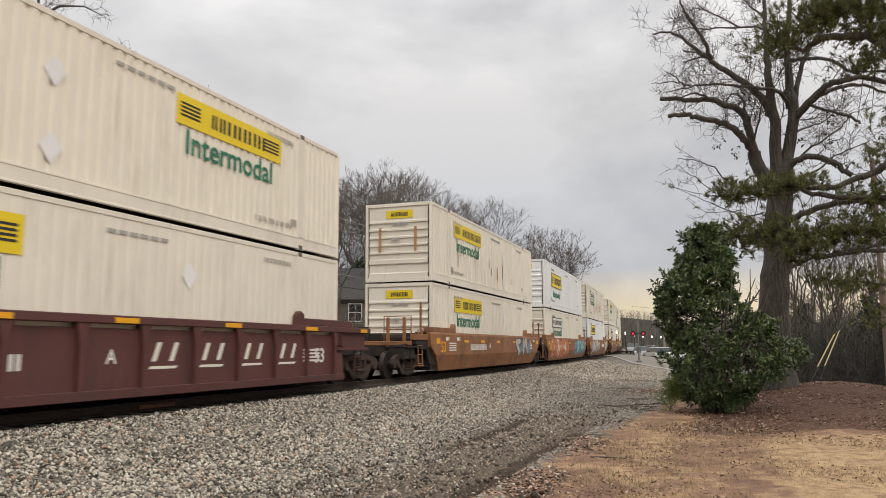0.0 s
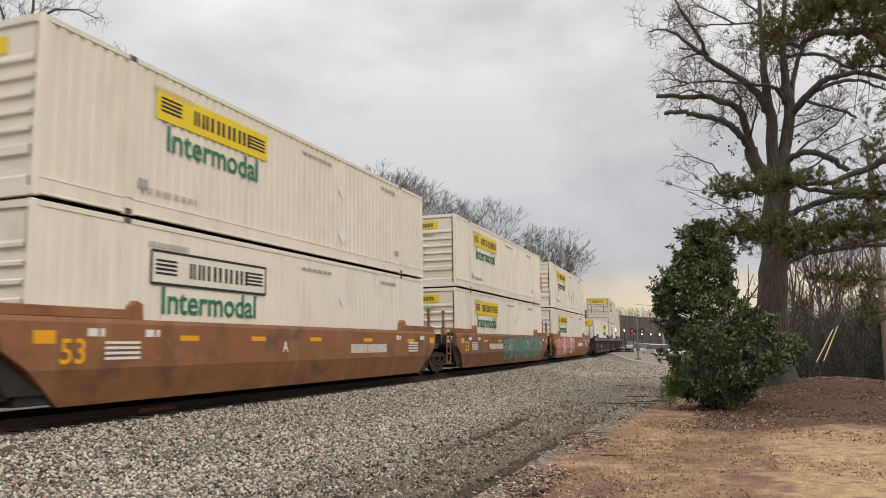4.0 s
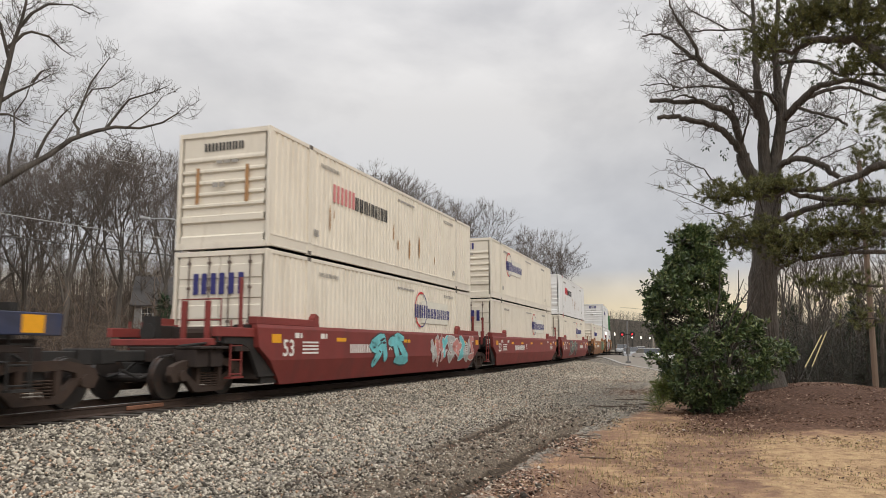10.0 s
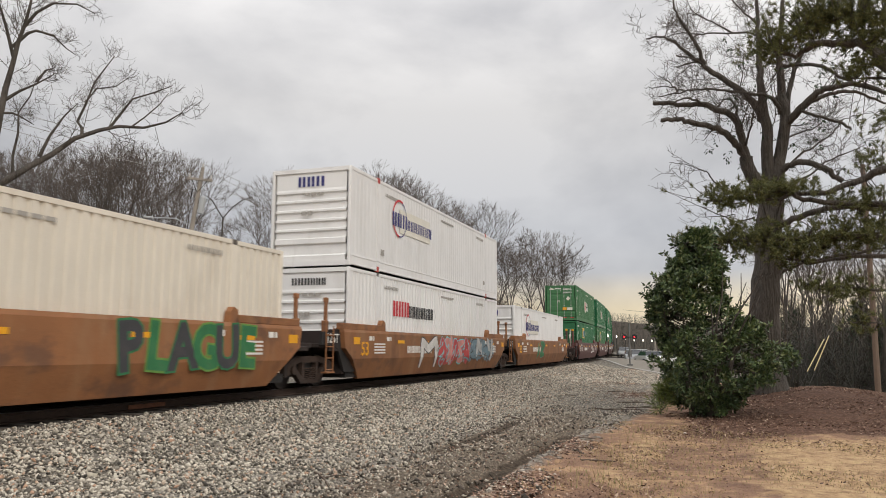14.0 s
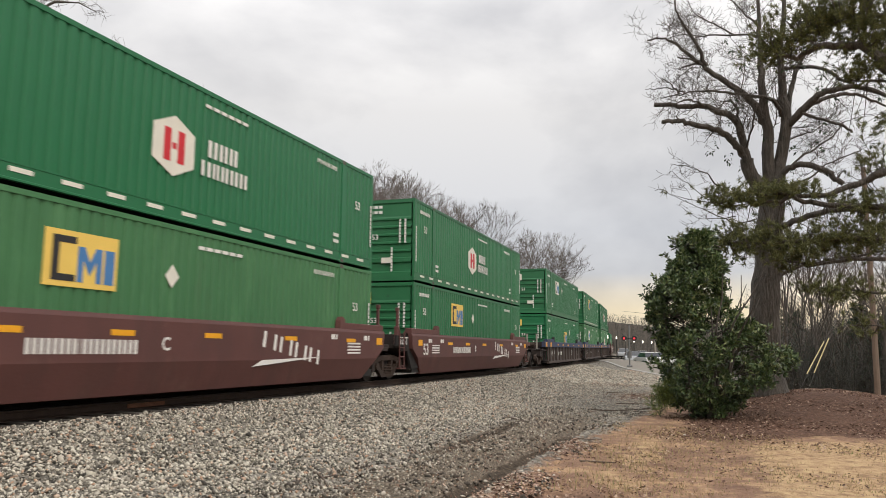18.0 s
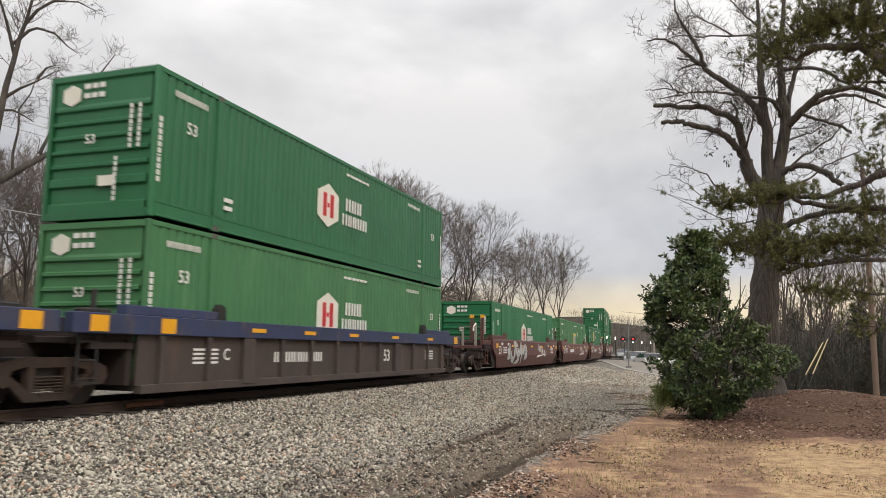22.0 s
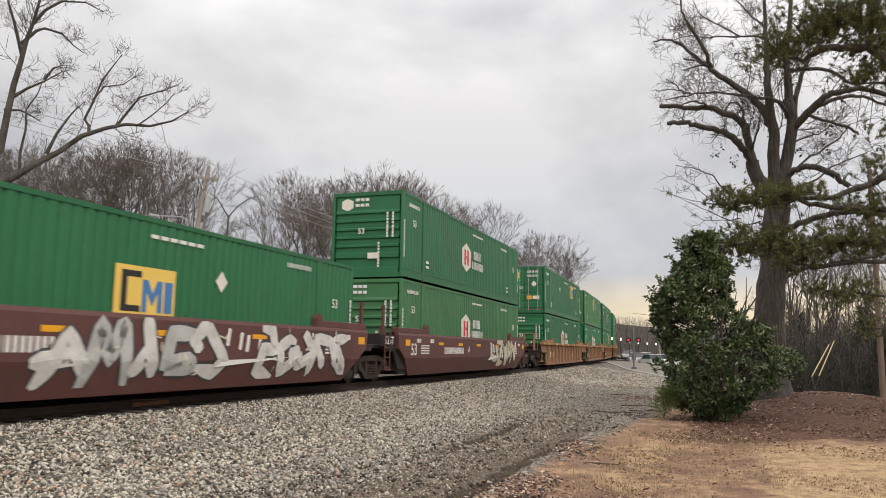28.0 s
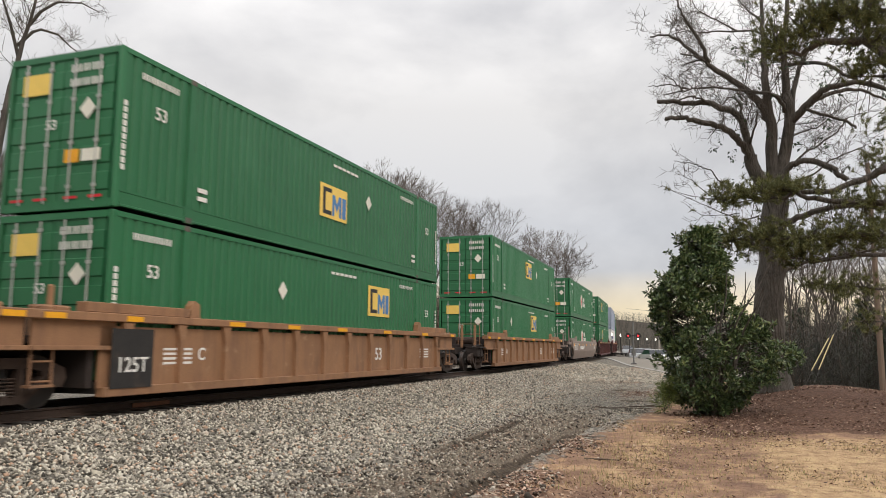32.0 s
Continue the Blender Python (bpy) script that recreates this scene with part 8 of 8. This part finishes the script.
def cable(a, b, sag, r, material, label="sagging overhead cable between poles"):
    bm = bmesh.new()
    a, b = Vector(a), Vector(b)
    pts = [a.lerp(b, k / 14) - Vector((0, 0, 4 * sag * (k / 14) * (1 - k / 14))) for k in range(15)]
    tube(bm, pts, r, 5)
    ob = part("overhead_cable", bm, material)
    tagged(ob, label, "cable", "overhead cables")


def build_poles():
    rows = [(-25.6, -8.0), (-26.8, 32.5), (-24.6, 63.5), (-27.0, 96.0)]
    tops = []
    for i, (x, y) in enumerate(rows):
        utility_pole(x, y, 11.3, 1.4, transformer=i == 1, turn=0.25, street_light=i == 1, lean=(0.107, 0.08) if i == 1 else (0, 0))
        tops.append((x + (1.2 if i == 1 else 0), y + (0.9 if i == 1 else 0), float(ground_z(x, y)) + 11.3))
    for (x0, y0, z0), (x1, y1, z1) in zip(tops, tops[1:]):
        for dx, dz in ((-0.6, -0.4), (0.6, -0.4), (0, 0.22)):
            cable((x0 + dx, y0, z0 + dz), (x1 + dx, y1, z1 + dz), 0.8, 0.012, M_WIREPALE)
        cable((x0 + 0.16, y0, z0 - 4.1), (x1 + 0.16, y1, z1 - 4.1), 0.5, 0.022, M_WIREPALE)
        cable((x0 + 0.16, y0, z0 - 4.9), (x1 + 0.16, y1, z1 - 4.9), 0.55, 0.035, M_WIRE)
    # service drops across to the house
    cable((-25.6, 33.4, tops[1][2] - 3.2), (-29.5, 51, 5.2), 0.6, 0.015, M_WIREPALE)
    # the long beam that ties the third pole to a post beside it
    x0, y0 = -24.6, 63.5
    x1, y1 = -math.sin(radians(25.3)) * 66.5, math.cos(radians(25.3)) * 66.5
    zt = EYE_Z + 67 * math.tan(radians(8.15))
    fr = thing("pole_frame", Matrix.Translation((x1, y1, float(ground_z(x1, y1)))))
    dz = zt - float(ground_z(x1, y1))
    bm = bmesh.new()
    tube(bm, [(0, 0, -0.4), (0, 0, dz)], [0.17, 0.12], 9)
    part("post", bm, M_POLE, fr)
    bm = bmesh.new()
    tube(bm, [(-0.5, 0, dz + 0.1), (x0 - x1, y0 - y1, dz - 0.05)], 0.09, 6)
    part("beam", bm, M_POLE, fr)
    part("meter_box", boxes((-0.25, 0.25, -0.35, -0.1, dz - 4.4, dz - 3.6), bevel=0.03), M_CAN, fr, "pale grey meter box")
    tagged(fr, "grey timber post with a long beam to the next pole", "utility pole")
    # brown pole past the bank, with its guys in yellow sleeves
    utility_pole(6.6, 37.5, 10.5, 0, material=M_POLE_BROWN, label="brown timber utility pole past the leafy bank")
    for i, (gx, gy) in enumerate(((3.0, 33.4), (3.35, 33.8))):
        g = thing("guy_wire", Matrix.Translation((gx, gy, float(ground_z(gx, gy)))))
        top = Vector((6.6, 37.5, 5.0 + 0.5 * i)) - Vector((gx, gy, float(ground_z(gx, gy))))
        bm = bmesh.new()
        tube(bm, [(0, 0, -0.1), tuple(top * 0.999)], 0.008, 5)
        part("strand", bm, M_WIRE, g)
        bm = bmesh.new()
        tube(bm, [tuple(top * 0.14), tuple(top * 0.36)], 0.020, 6)
        part("sleeve", bm, mat("yellow plastic sleeve", (0.58, 0.47, 0.22), 0.6, 0, 0.1), g, "yellow plastic guard")
        tagged(g, "steel guy wire with a yellow guard, anchored in the bank", "guy wire", "guy wires")
    # small far pole by the crossing
    utility_pole(-8.2, 118, 9.0, 2.2, turn=0.4)


build_poles()

# ---------------------------------------------------------------- house behind the line
M_SIDING = mat("grey-brown clapboard", (0.115, 0.10, 0.092), 0.8, 0, 0.12, 1.0)
M_SHINGLE = mat("dark roof shingle", (0.075, 0.07, 0.068), 0.95, 0, 0.25, 2.5, bump=0.01, bump_scale=14)
M_TRIM = mat("white house trim", (0.62, 0.62, 0.60), 0.6, 0, 0.06)


def glass_mat():
    m = bpy.data.materials.new("window glass")
    m.use_nodes = True
    b = m.node_tree.nodes["Principled BSDF"]
    b.inputs["Base Color"].default_value = (0.02, 0.024, 0.03, 1)
    b.inputs["Roughness"].default_value = 0.06
    return m


M_GLASS = glass_mat()


def window(parent, m, w, h):
    fr = part("window", boxes((-w / 2 - 0.08, w / 2 + 0.08, -0.06, 0.0, -0.08, 0.0), (-w / 2 - 0.08, w / 2 + 0.08, -0.06, 0.0, h, h + 0.08), (-w / 2 - 0.08, -w / 2, -0.06, 0.0, 0, h), (w / 2, w / 2 + 0.08, -0.06, 0.0, 0, h), (-w / 2, w / 2, -0.04, 0.0, h / 2 - 0.025, h / 2 + 0.025), (-0.02, 0.02, -0.04, 0, 0, h)), M_TRIM, parent, "white framed window", m)
    part("pane", boxes((-w / 2, w / 2, -0.02, -0.01, 0, h)), M_GLASS, fr)


def house(m, w, d, h, roof, label, wins=4, wall=None):
    ho = thing("house", m)
    bm = bmesh.new()
    box(bm, -w / 2, w / 2, 0, d, -0.4, h)
    prism(bm, [(0, h), (d, h), (d / 2, h + roof)], -w / 2 + 0.02, w / 2 - 0.02)
    part("wall", bm, wall or M_SIDING, ho)
    for i in range(int(h / 0.2)):
        part("clapboard", painted(f"clapboard {w}", lambda: boxes((-w / 2 - 0.012, w / 2 + 0.012, -0.02, 0.0, 0, 0.185)), wall or M_SIDING), None, ho, at=Matrix.Translation((0, 0, 0.2 * i)))
    for s in (0, 1):
        bm = bmesh.new()
        a, b = (-0.4, h - roof * 0.8 / d), (d / 2, h + roof + 0.02)
        pts = [a, b, (b[0], b[1] + 0.12), (a[0], a[1] + 0.12)]
        if s:
            pts = [(d - y, z) for y, z in pts][::-1]
        prism(bm, pts, -w / 2 - 0.35, w / 2 + 0.35)
        part("roof", bm, M_SHINGLE, ho)
    part("chimney", boxes((w * 0.2, w * 0.2 + 0.7, d / 2 - 0.35, d / 2 + 0.35, h + 0.3, h + roof + 0.9), bevel=0.02), mat("chimney brick", (0.22, 0.10, 0.07), 0.9, 0, 0.2, 6), ho)
    for i in range(wins):
        x = -w / 2 + w * (i + 0.5) / wins
        window(ho, Matrix.Translation((x, -0.022, 0.9)), 0.9, 1.35)
        if h > 4:
            window(ho, Matrix.Translation((x, -0.022, 3.6)), 0.9, 1.25)
    return tagged(ho, label, "house", "houses behind the line")


house(at_bearing(30.6, 58, radians(30)), 10.5, 7, 5.4, 2.4, "dark grey clapboard house with white windows behind the line")
house(at_bearing(38.0, 74, radians(36)), 9.0, 7, 5.2, 2.6, "grey clapboard house among bare trees", wall=mat("pale grey clapboard", (0.28, 0.27, 0.26), 0.8, 0, 0.1))

# ---------------------------------------------------------------- vehicles
M_TYRE = mat("tyre rubber", (0.02, 0.02, 0.02), 0.9, 0, 0.1)
M_ALLOY = mat("alloy rim", (0.45, 0.45, 0.46), 0.35, 0.8, 0.05)


def lamp_mat(name, colour, strength):
    m = bpy.data.materials.new(name)
    m.use_nodes = True
    b = m.node_tree.nodes["Principled BSDF"]
    b.inputs["Base Color"].default_value = (*colour, 1)
    b.inputs["Emission Color"].default_value = (*colour, 1)
    b.inputs["Emission Strength"].default_value = strength
    return m


M_RED_ON = lamp_mat("lit red lens", (1.0, 0.03, 0.04), 2.0)
M_RED_OFF = mat("unlit red lens", (0.22, 0.012, 0.015), 0.25, 0, 0.05)
M_HEADLIGHT = lamp_mat("lit headlamp", (1.0, 0.93, 0.82), 3.0)


def parked_car(m, paint, label, lit=False):
    c = thing("parked_car", m)
    bm = bmesh.new()
    prism(bm, [(-2.25, 0.30), (2.2, 0.30), (2.28, 0.55), (2.2, 0.82), (1.25, 0.95), (-1.9, 0.98), (-2.3, 0.85)], -0.88, 0.88)
    bmesh.ops.bevel(bm, geom=list(bm.edges), offset=0.06, segments=2, affect="EDGES")
    body = part("body", bm, paint, c)
    bm = bmesh.new()
    v0 = [bm.verts.new((sx * 0.82, y, 0.95)) for sx, y in ((-1, 1.2), (1, 1.2), (1, -1.75), (-1, -1.75))]
    v1 = [bm.verts.new((sx * 0.66, y, 1.43)) for sx, y in ((-1, 0.45), (1, 0.45), (1, -1.2), (-1, -1.2))]
    for i in range(4):
        bm.faces.new((v0[i], v0[(i + 1) % 4], v1[(i + 1) % 4], v1[i]))
    bm.faces.new(v1)
    part("glasshouse", bm, M_GLASS, c, "dark glass")
    part("roof", boxes((-0.66, 0.66, -1.22, 0.47, 1.42, 1.47), bevel=0.02), paint, c)
    for sx in (-1, 1):
        for y in (-1.4, 1.4):
            bm = bmesh.new()
            disc(bm, 0.32, sx * 0.90 - 0.1, sx * 0.90 + 0.01, y, 0.32, 18)
            w = part("wheel", bm, M_TYRE, c)
            bm = bmesh.new()
            disc(bm, 0.20, sx * 0.90 - 0.02, sx * 0.92, y, 0.32, 14)
            part("rim", bm, M_ALLOY, w)
        part("headlight", boxes((sx * 0.62 - 0.16, sx * 0.62 + 0.16, 2.16, 2.24, 0.60, 0.76), bevel=0.02), M_HEADLIGHT if lit else M_ALLOY, c)
    return tagged(c, label, "car", "parked cars")


CARP = [mat("silver car paint", (0.42, 0.43, 0.44), 0.3, 0.5, 0.03), mat("white car paint", (0.75, 0.75, 0.74), 0.3, 0, 0.03), mat("dark car paint", (0.03, 0.032, 0.04), 0.25, 0, 0.03), mat("red car paint", (0.3, 0.02, 0.02), 0.3, 0, 0.03)]
for i, (bb, d, sp, k, w) in enumerate(((44.6, 37, 2.2, 0, "silver"), (47.6, 36, 2.25, 1, "white"), (50.4, 35, 2.2, 2, "dark"), (41.0, 39, 2.1, 1, "white"), (53.0, 34, 2.2, 0, "silver"))):
    parked_car(at_bearing(bb, d, sp), CARP[k], f"{w} car parked under the bare trees")
for i, (bb, d, sp, k, w, lit) in enumerate(((4.5, 84, 0.4, 1, "white", False), (5.6, 92, 3.3, 0, "silver", True), (3.6, 88, 0.5, 1, "white", False), (6.2, 118, 3.3, 0, "silver", True), (4.9, 112, 3.2, 1, "white", True))):
    parked_car(at_bearing(bb, d, sp), CARP[k], f"{w} car waiting beyond the level crossing")


# ---------------------------------------------------------------- level crossing
def build_crossing():
    M_ASPH = mat("pale worn asphalt", (0.21, 0.185, 0.155), 0.9, 0, 0.15, 1.5, (0.18, 0.17, 0.16), 0.3, 0.6, 0.004, 60)
    M_KERB = mat("pale concrete edge", (0.33, 0.315, 0.29), 0.9, 0, 0.15, 1.5, (0.35, 0.33, 0.30), 0.3, 0.6, 0.004, 60)
    n = 40

    def strip(name, left, right, up, material):
        """A band beside the road's line, with a skirt down into the ground."""
        bm = bmesh.new()
        rows = []
        for i in range(n):
            y = 44.0 + 52.0 * i / (n - 1)
            xl = -3.6 - 10.4 * (y - 57) / 34
            q = []
            for x, dz in ((xl + left, -0.4), (xl + left, up), (xl + (left + right) / 2, up), (xl + right, up), (xl + right, -0.4)):
                q.append(bm.verts.new((x, y, float(ground_z(xl + left, y)) + dz)))
            rows.append(q)
        for a, b in zip(rows, rows[1:]):
            for j in range(4):
                bm.faces.new((a[j], a[j + 1], b[j + 1], b[j]))
        return part(name, bm, material)
    tagged(strip("road", 0.5, 6.5, 0.03, M_ASPH), "pale worn asphalt road at the level crossing", "road", kind="structure")
    tagged(strip("road_edge", 0.0, 0.35, 0.06, M_KERB), "pale concrete edge strip along the crossing road", "trim", kind="structure")
    M_MAST = mat("aluminium mast", (0.20, 0.195, 0.19), 0.5, 0.4, 0.08)
    for x, y, spin, lit in ((-7.45, 73.6, 0.1, (True, True)),):
        s = thing("crossing_signal", Matrix.Translation((x, y, float(ground_z(x, y)))) @ Matrix.Rotation(spin, 4, "Z"))
        bm = bmesh.new()
        tube(bm, [(0, 0, 0), (0, 0, 4.0)], 0.07, 10)
        part("mast", bm, M_MAST, s)
        part("base", boxes((-0.25, 0.25, -0.25, 0.25, -0.1, 0.25), bevel=0.02), M_MAST, s)
        bm = bmesh.new()
        tube(bm, [(-0.62, -0.06, 2.75), (0.62, -0.06, 2.75)], 0.04, 8)
        part("light_bar", bm, M_STEELDK, s)
        for q, on in zip((-0.46, 0.46), lit):
            bm = bmesh.new()
            disc(bm, 0.25, -0.02, 0.0, 0, 0, 20)
            b = part("backboard", bm, M_BLACKTXT, s, "black round backboard", Matrix.Translation((q, -0.12, 2.75)) @ Matrix.Rotation(math.pi / 2, 4, "Z"))
            bm = bmesh.new()
            disc(bm, 0.08, -0.04, -0.022, 0, 0, 18)
            part("lens", bm, M_RED_ON if on else M_RED_OFF, b, "red flashing lens", Matrix.Identity(4))
            bm = bmesh.new()
            tube(bm, [(-0.05, -0.17, 0.05), (-0.22, 0, 0.20), (-0.05, 0.17, 0.05)], 0.02, 4)
            part("hood", bm, M_BLACKTXT, b)
        part("control_box", boxes((-0.2, 0.2, 0.08, 0.3, 0.9, 1.5), bevel=0.02), M_MAST, s)
        tagged(s, "railway crossing signal with a red light lit", "crossing signal", "crossing signals")
    # a low dark guard rail and lit lamp posts beyond
    for i in range(6):
        bb = 7.3 - 0.62 * i
        l = thing("lamp_post", at_bearing(bb, 100 + 4 * i, 0))
        bm = bmesh.new()
        tube(bm, [(0, 0, 0), (0, 0, 2.6)], 0.04, 8)
        part("post", bm, M_STEELDK, l)
        bm = bmesh.new()
        tube(bm, [(0, 0, 2.6), (0, 0, 2.75), (0, 0, 2.95)], [0.05, 0.085, 0.04], 8)
        part("globe", bm, M_HEADLIGHT, l, "glowing white globe")
        tagged(l, "short lamp post with a glowing white globe", "lamp post", "lamp posts")
    g = thing("guard_rail", at_bearing(5.6, 97, radians(-25)))
    for i in range(9):
        part("post", painted("guard post", lambda: boxes((-0.06, 0.06, -0.06, 0.06, -0.2, 0.85)), M_STEELDK), None, g, at=Matrix.Translation((-6 + 1.5 * i, 0, 0)))
    for z in (0.45, 0.75):
        part("rail", boxes((-6.2, 6.2, -0.1, -0.06, z - 0.08, z + 0.08), bevel=0.01), M_STEELDK, g)
    tagged(g, "low dark guard rail beside the crossing road", "guard rail")


build_crossing()


# ---------------------------------------------------------------- small things on the ground
def build_sticks():
    rng = random.Random(41)
    M_STICK = mat("dead stick", (0.11, 0.08, 0.06), 0.95, 0, 0.3, 6)
    for x, y, ln, a in ((-4.75, 8.65, 0.62, -0.75), (-3.25, 21.5, 1.5, 0.15), (-2.4, 22.2, 1.0, 0.1), (-2.0, 22.6, 0.9, -0.1), (-5.55, 11.6, 0.16, 1.9), (-4.9, 26.5, 0.5, -0.9), (-5.4, 23.4, 0.4, -0.7), (-1.9, 11.4, 0.5, 0.1), (-2.4, 14.2, 0.45, 0.2), (-1.8, 7.9, 0.6, 0.3), (-6.2, 9.6, 0.22, -1.0), (-4.6, 17.5, 0.3, 0.6), (-3.9, 30.0, 0.6, 0.2), (-2.9, 24.3, 0.9, 0.0)):
        wd = Wood()
        p = Vector((x, y, float(ground_z(x, y)) + 0.025))
        q = wander(rng, p, Vector((math.cos(a), math.sin(a), 0.02)), ln, 4, 0.12, 0.0)
        for v in q:
            v.z = float(ground_z(v.x, v.y)) + 0.03
        wd.tube(q, 0.018, 0.008, 5)
        if ln > 0.55:
            wd.tube([q[2], q[2] + Vector((0.12, 0.1, 0.03)), q[2] + Vector((0.22, 0.14, 0.02))], 0.009, 0.004, 4)
        ob = new("stick", wd.mesh("stick", M_STICK))
        tagged(ob, "dead brown stick lying on the gravel", "stick", "fallen sticks")
    # pale stones in the earth
    M_PALE = mat("pale stone", (0.40, 0.355, 0.30), 0.9, 0, 0.15, 9)
    for i, (x, y, r) in enumerate(((-1.75, 11.6, 0.08), (-2.4, 12.4, 0.06), (-1.1, 8.2, 0.07), (0.3, 9.5, 0.05), (2.9, 28.4, 0.16), (3.4, 28.9, 0.12), (-0.6, 16.0, 0.06), (-3.2, 27.0, 0.12), (1.2, 9.0, 0.04))):
        bm = bmesh.new()
        r *= 0.6
        bmesh.ops.create_icosphere(bm, subdivisions=2, radius=r)
        for v in bm.verts:
            v.co *= 1 + rng.uniform(-0.14, 0.14)
            v.co.z *= 0.55
        ob = part("stone", bm, M_PALE)
        ob.location = (x, y, float(ground_z(x, y)) + r * 0.2)
        tagged(ob, "pale stone half sunk in the earth", "stone", "pale stones")
    # rusty joint bar on the near rail
    x, y, z = on_track(11.9)
    j = part("joint_bar", boxes((0.025, 0.06, -0.5, 0.5, -0.13, -0.05), bevel=0.012), mat("fresh orange rust", (0.21, 0.095, 0.055), 0.9, 0, 0.4, 9, (0.06, 0.035, 0.025), 0.5, 3.0))
    j.matrix_basis = Matrix.Translation((x + 0.755, y, z))
    tagged(j, "orange-rusted joint bar bolted to the rail", "joint bar")


build_sticks()


def build_tufts():
    """Dead grass standing at the lawn's edge and before the shrub."""
    rng = np.random.default_rng(14)
    pts = np.concatenate([np.stack([rng.normal(-1.2, 0.6, 500), rng.normal(17.4, 0.6, 500)], -1), np.stack([rng.uniform(-1.2, 6, 16000), 6 + 10.5 * rng.uniform(0, 1, 16000) ** 1.3], -1), np.stack([rng.normal(-1.5, 0.35, 700), rng.uniform(9, 16, 700)], -1)])
    n = len(pts)
    h = np.concatenate([rng.uniform(0.03, 0.10, 500), rng.uniform(0.02, 0.06, 16000), rng.uniform(0.05, 0.14, 700)])
    z = ground_z(pts[:, 0], pts[:, 1])
    a = rng.uniform(0, 6.28, n)
    w = 0.006
    base = np.stack([pts[:, 0], pts[:, 1], z], -1)
    side = np.stack([np.cos(a) * w, np.sin(a) * w, np.zeros(n)], -1)
    tip = base + np.stack([rng.normal(0, 0.35, n) * h, rng.normal(0, 0.35, n) * h, h], -1)
    v = np.stack([base - side, base + side, tip], 1).reshape(-1, 3)
    f = np.arange(n * 3).reshape(-1, 3)
    me = bpy.data.meshes.new("grass")
    me.from_pydata(v.tolist(), [], f.tolist())
    me.materials.append(island_mat("dead grass blade", [(0, (0.24, 0.165, 0.085)), (0.7, (0.42, 0.32, 0.17)), (1, (0.20, 0.22, 0.08))]))
    tagged(new("dry_grass", me), "short dead winter grass with green flecks", "grass", kind="stuff")


build_tufts()


# ---------------------------------------------------------------- motion
def motions():
    for i, ob in TRAIN:
        walk(ob, [(t, ride(train_start(i) - travelled(t))) for t in range(0, 33)])


motions()
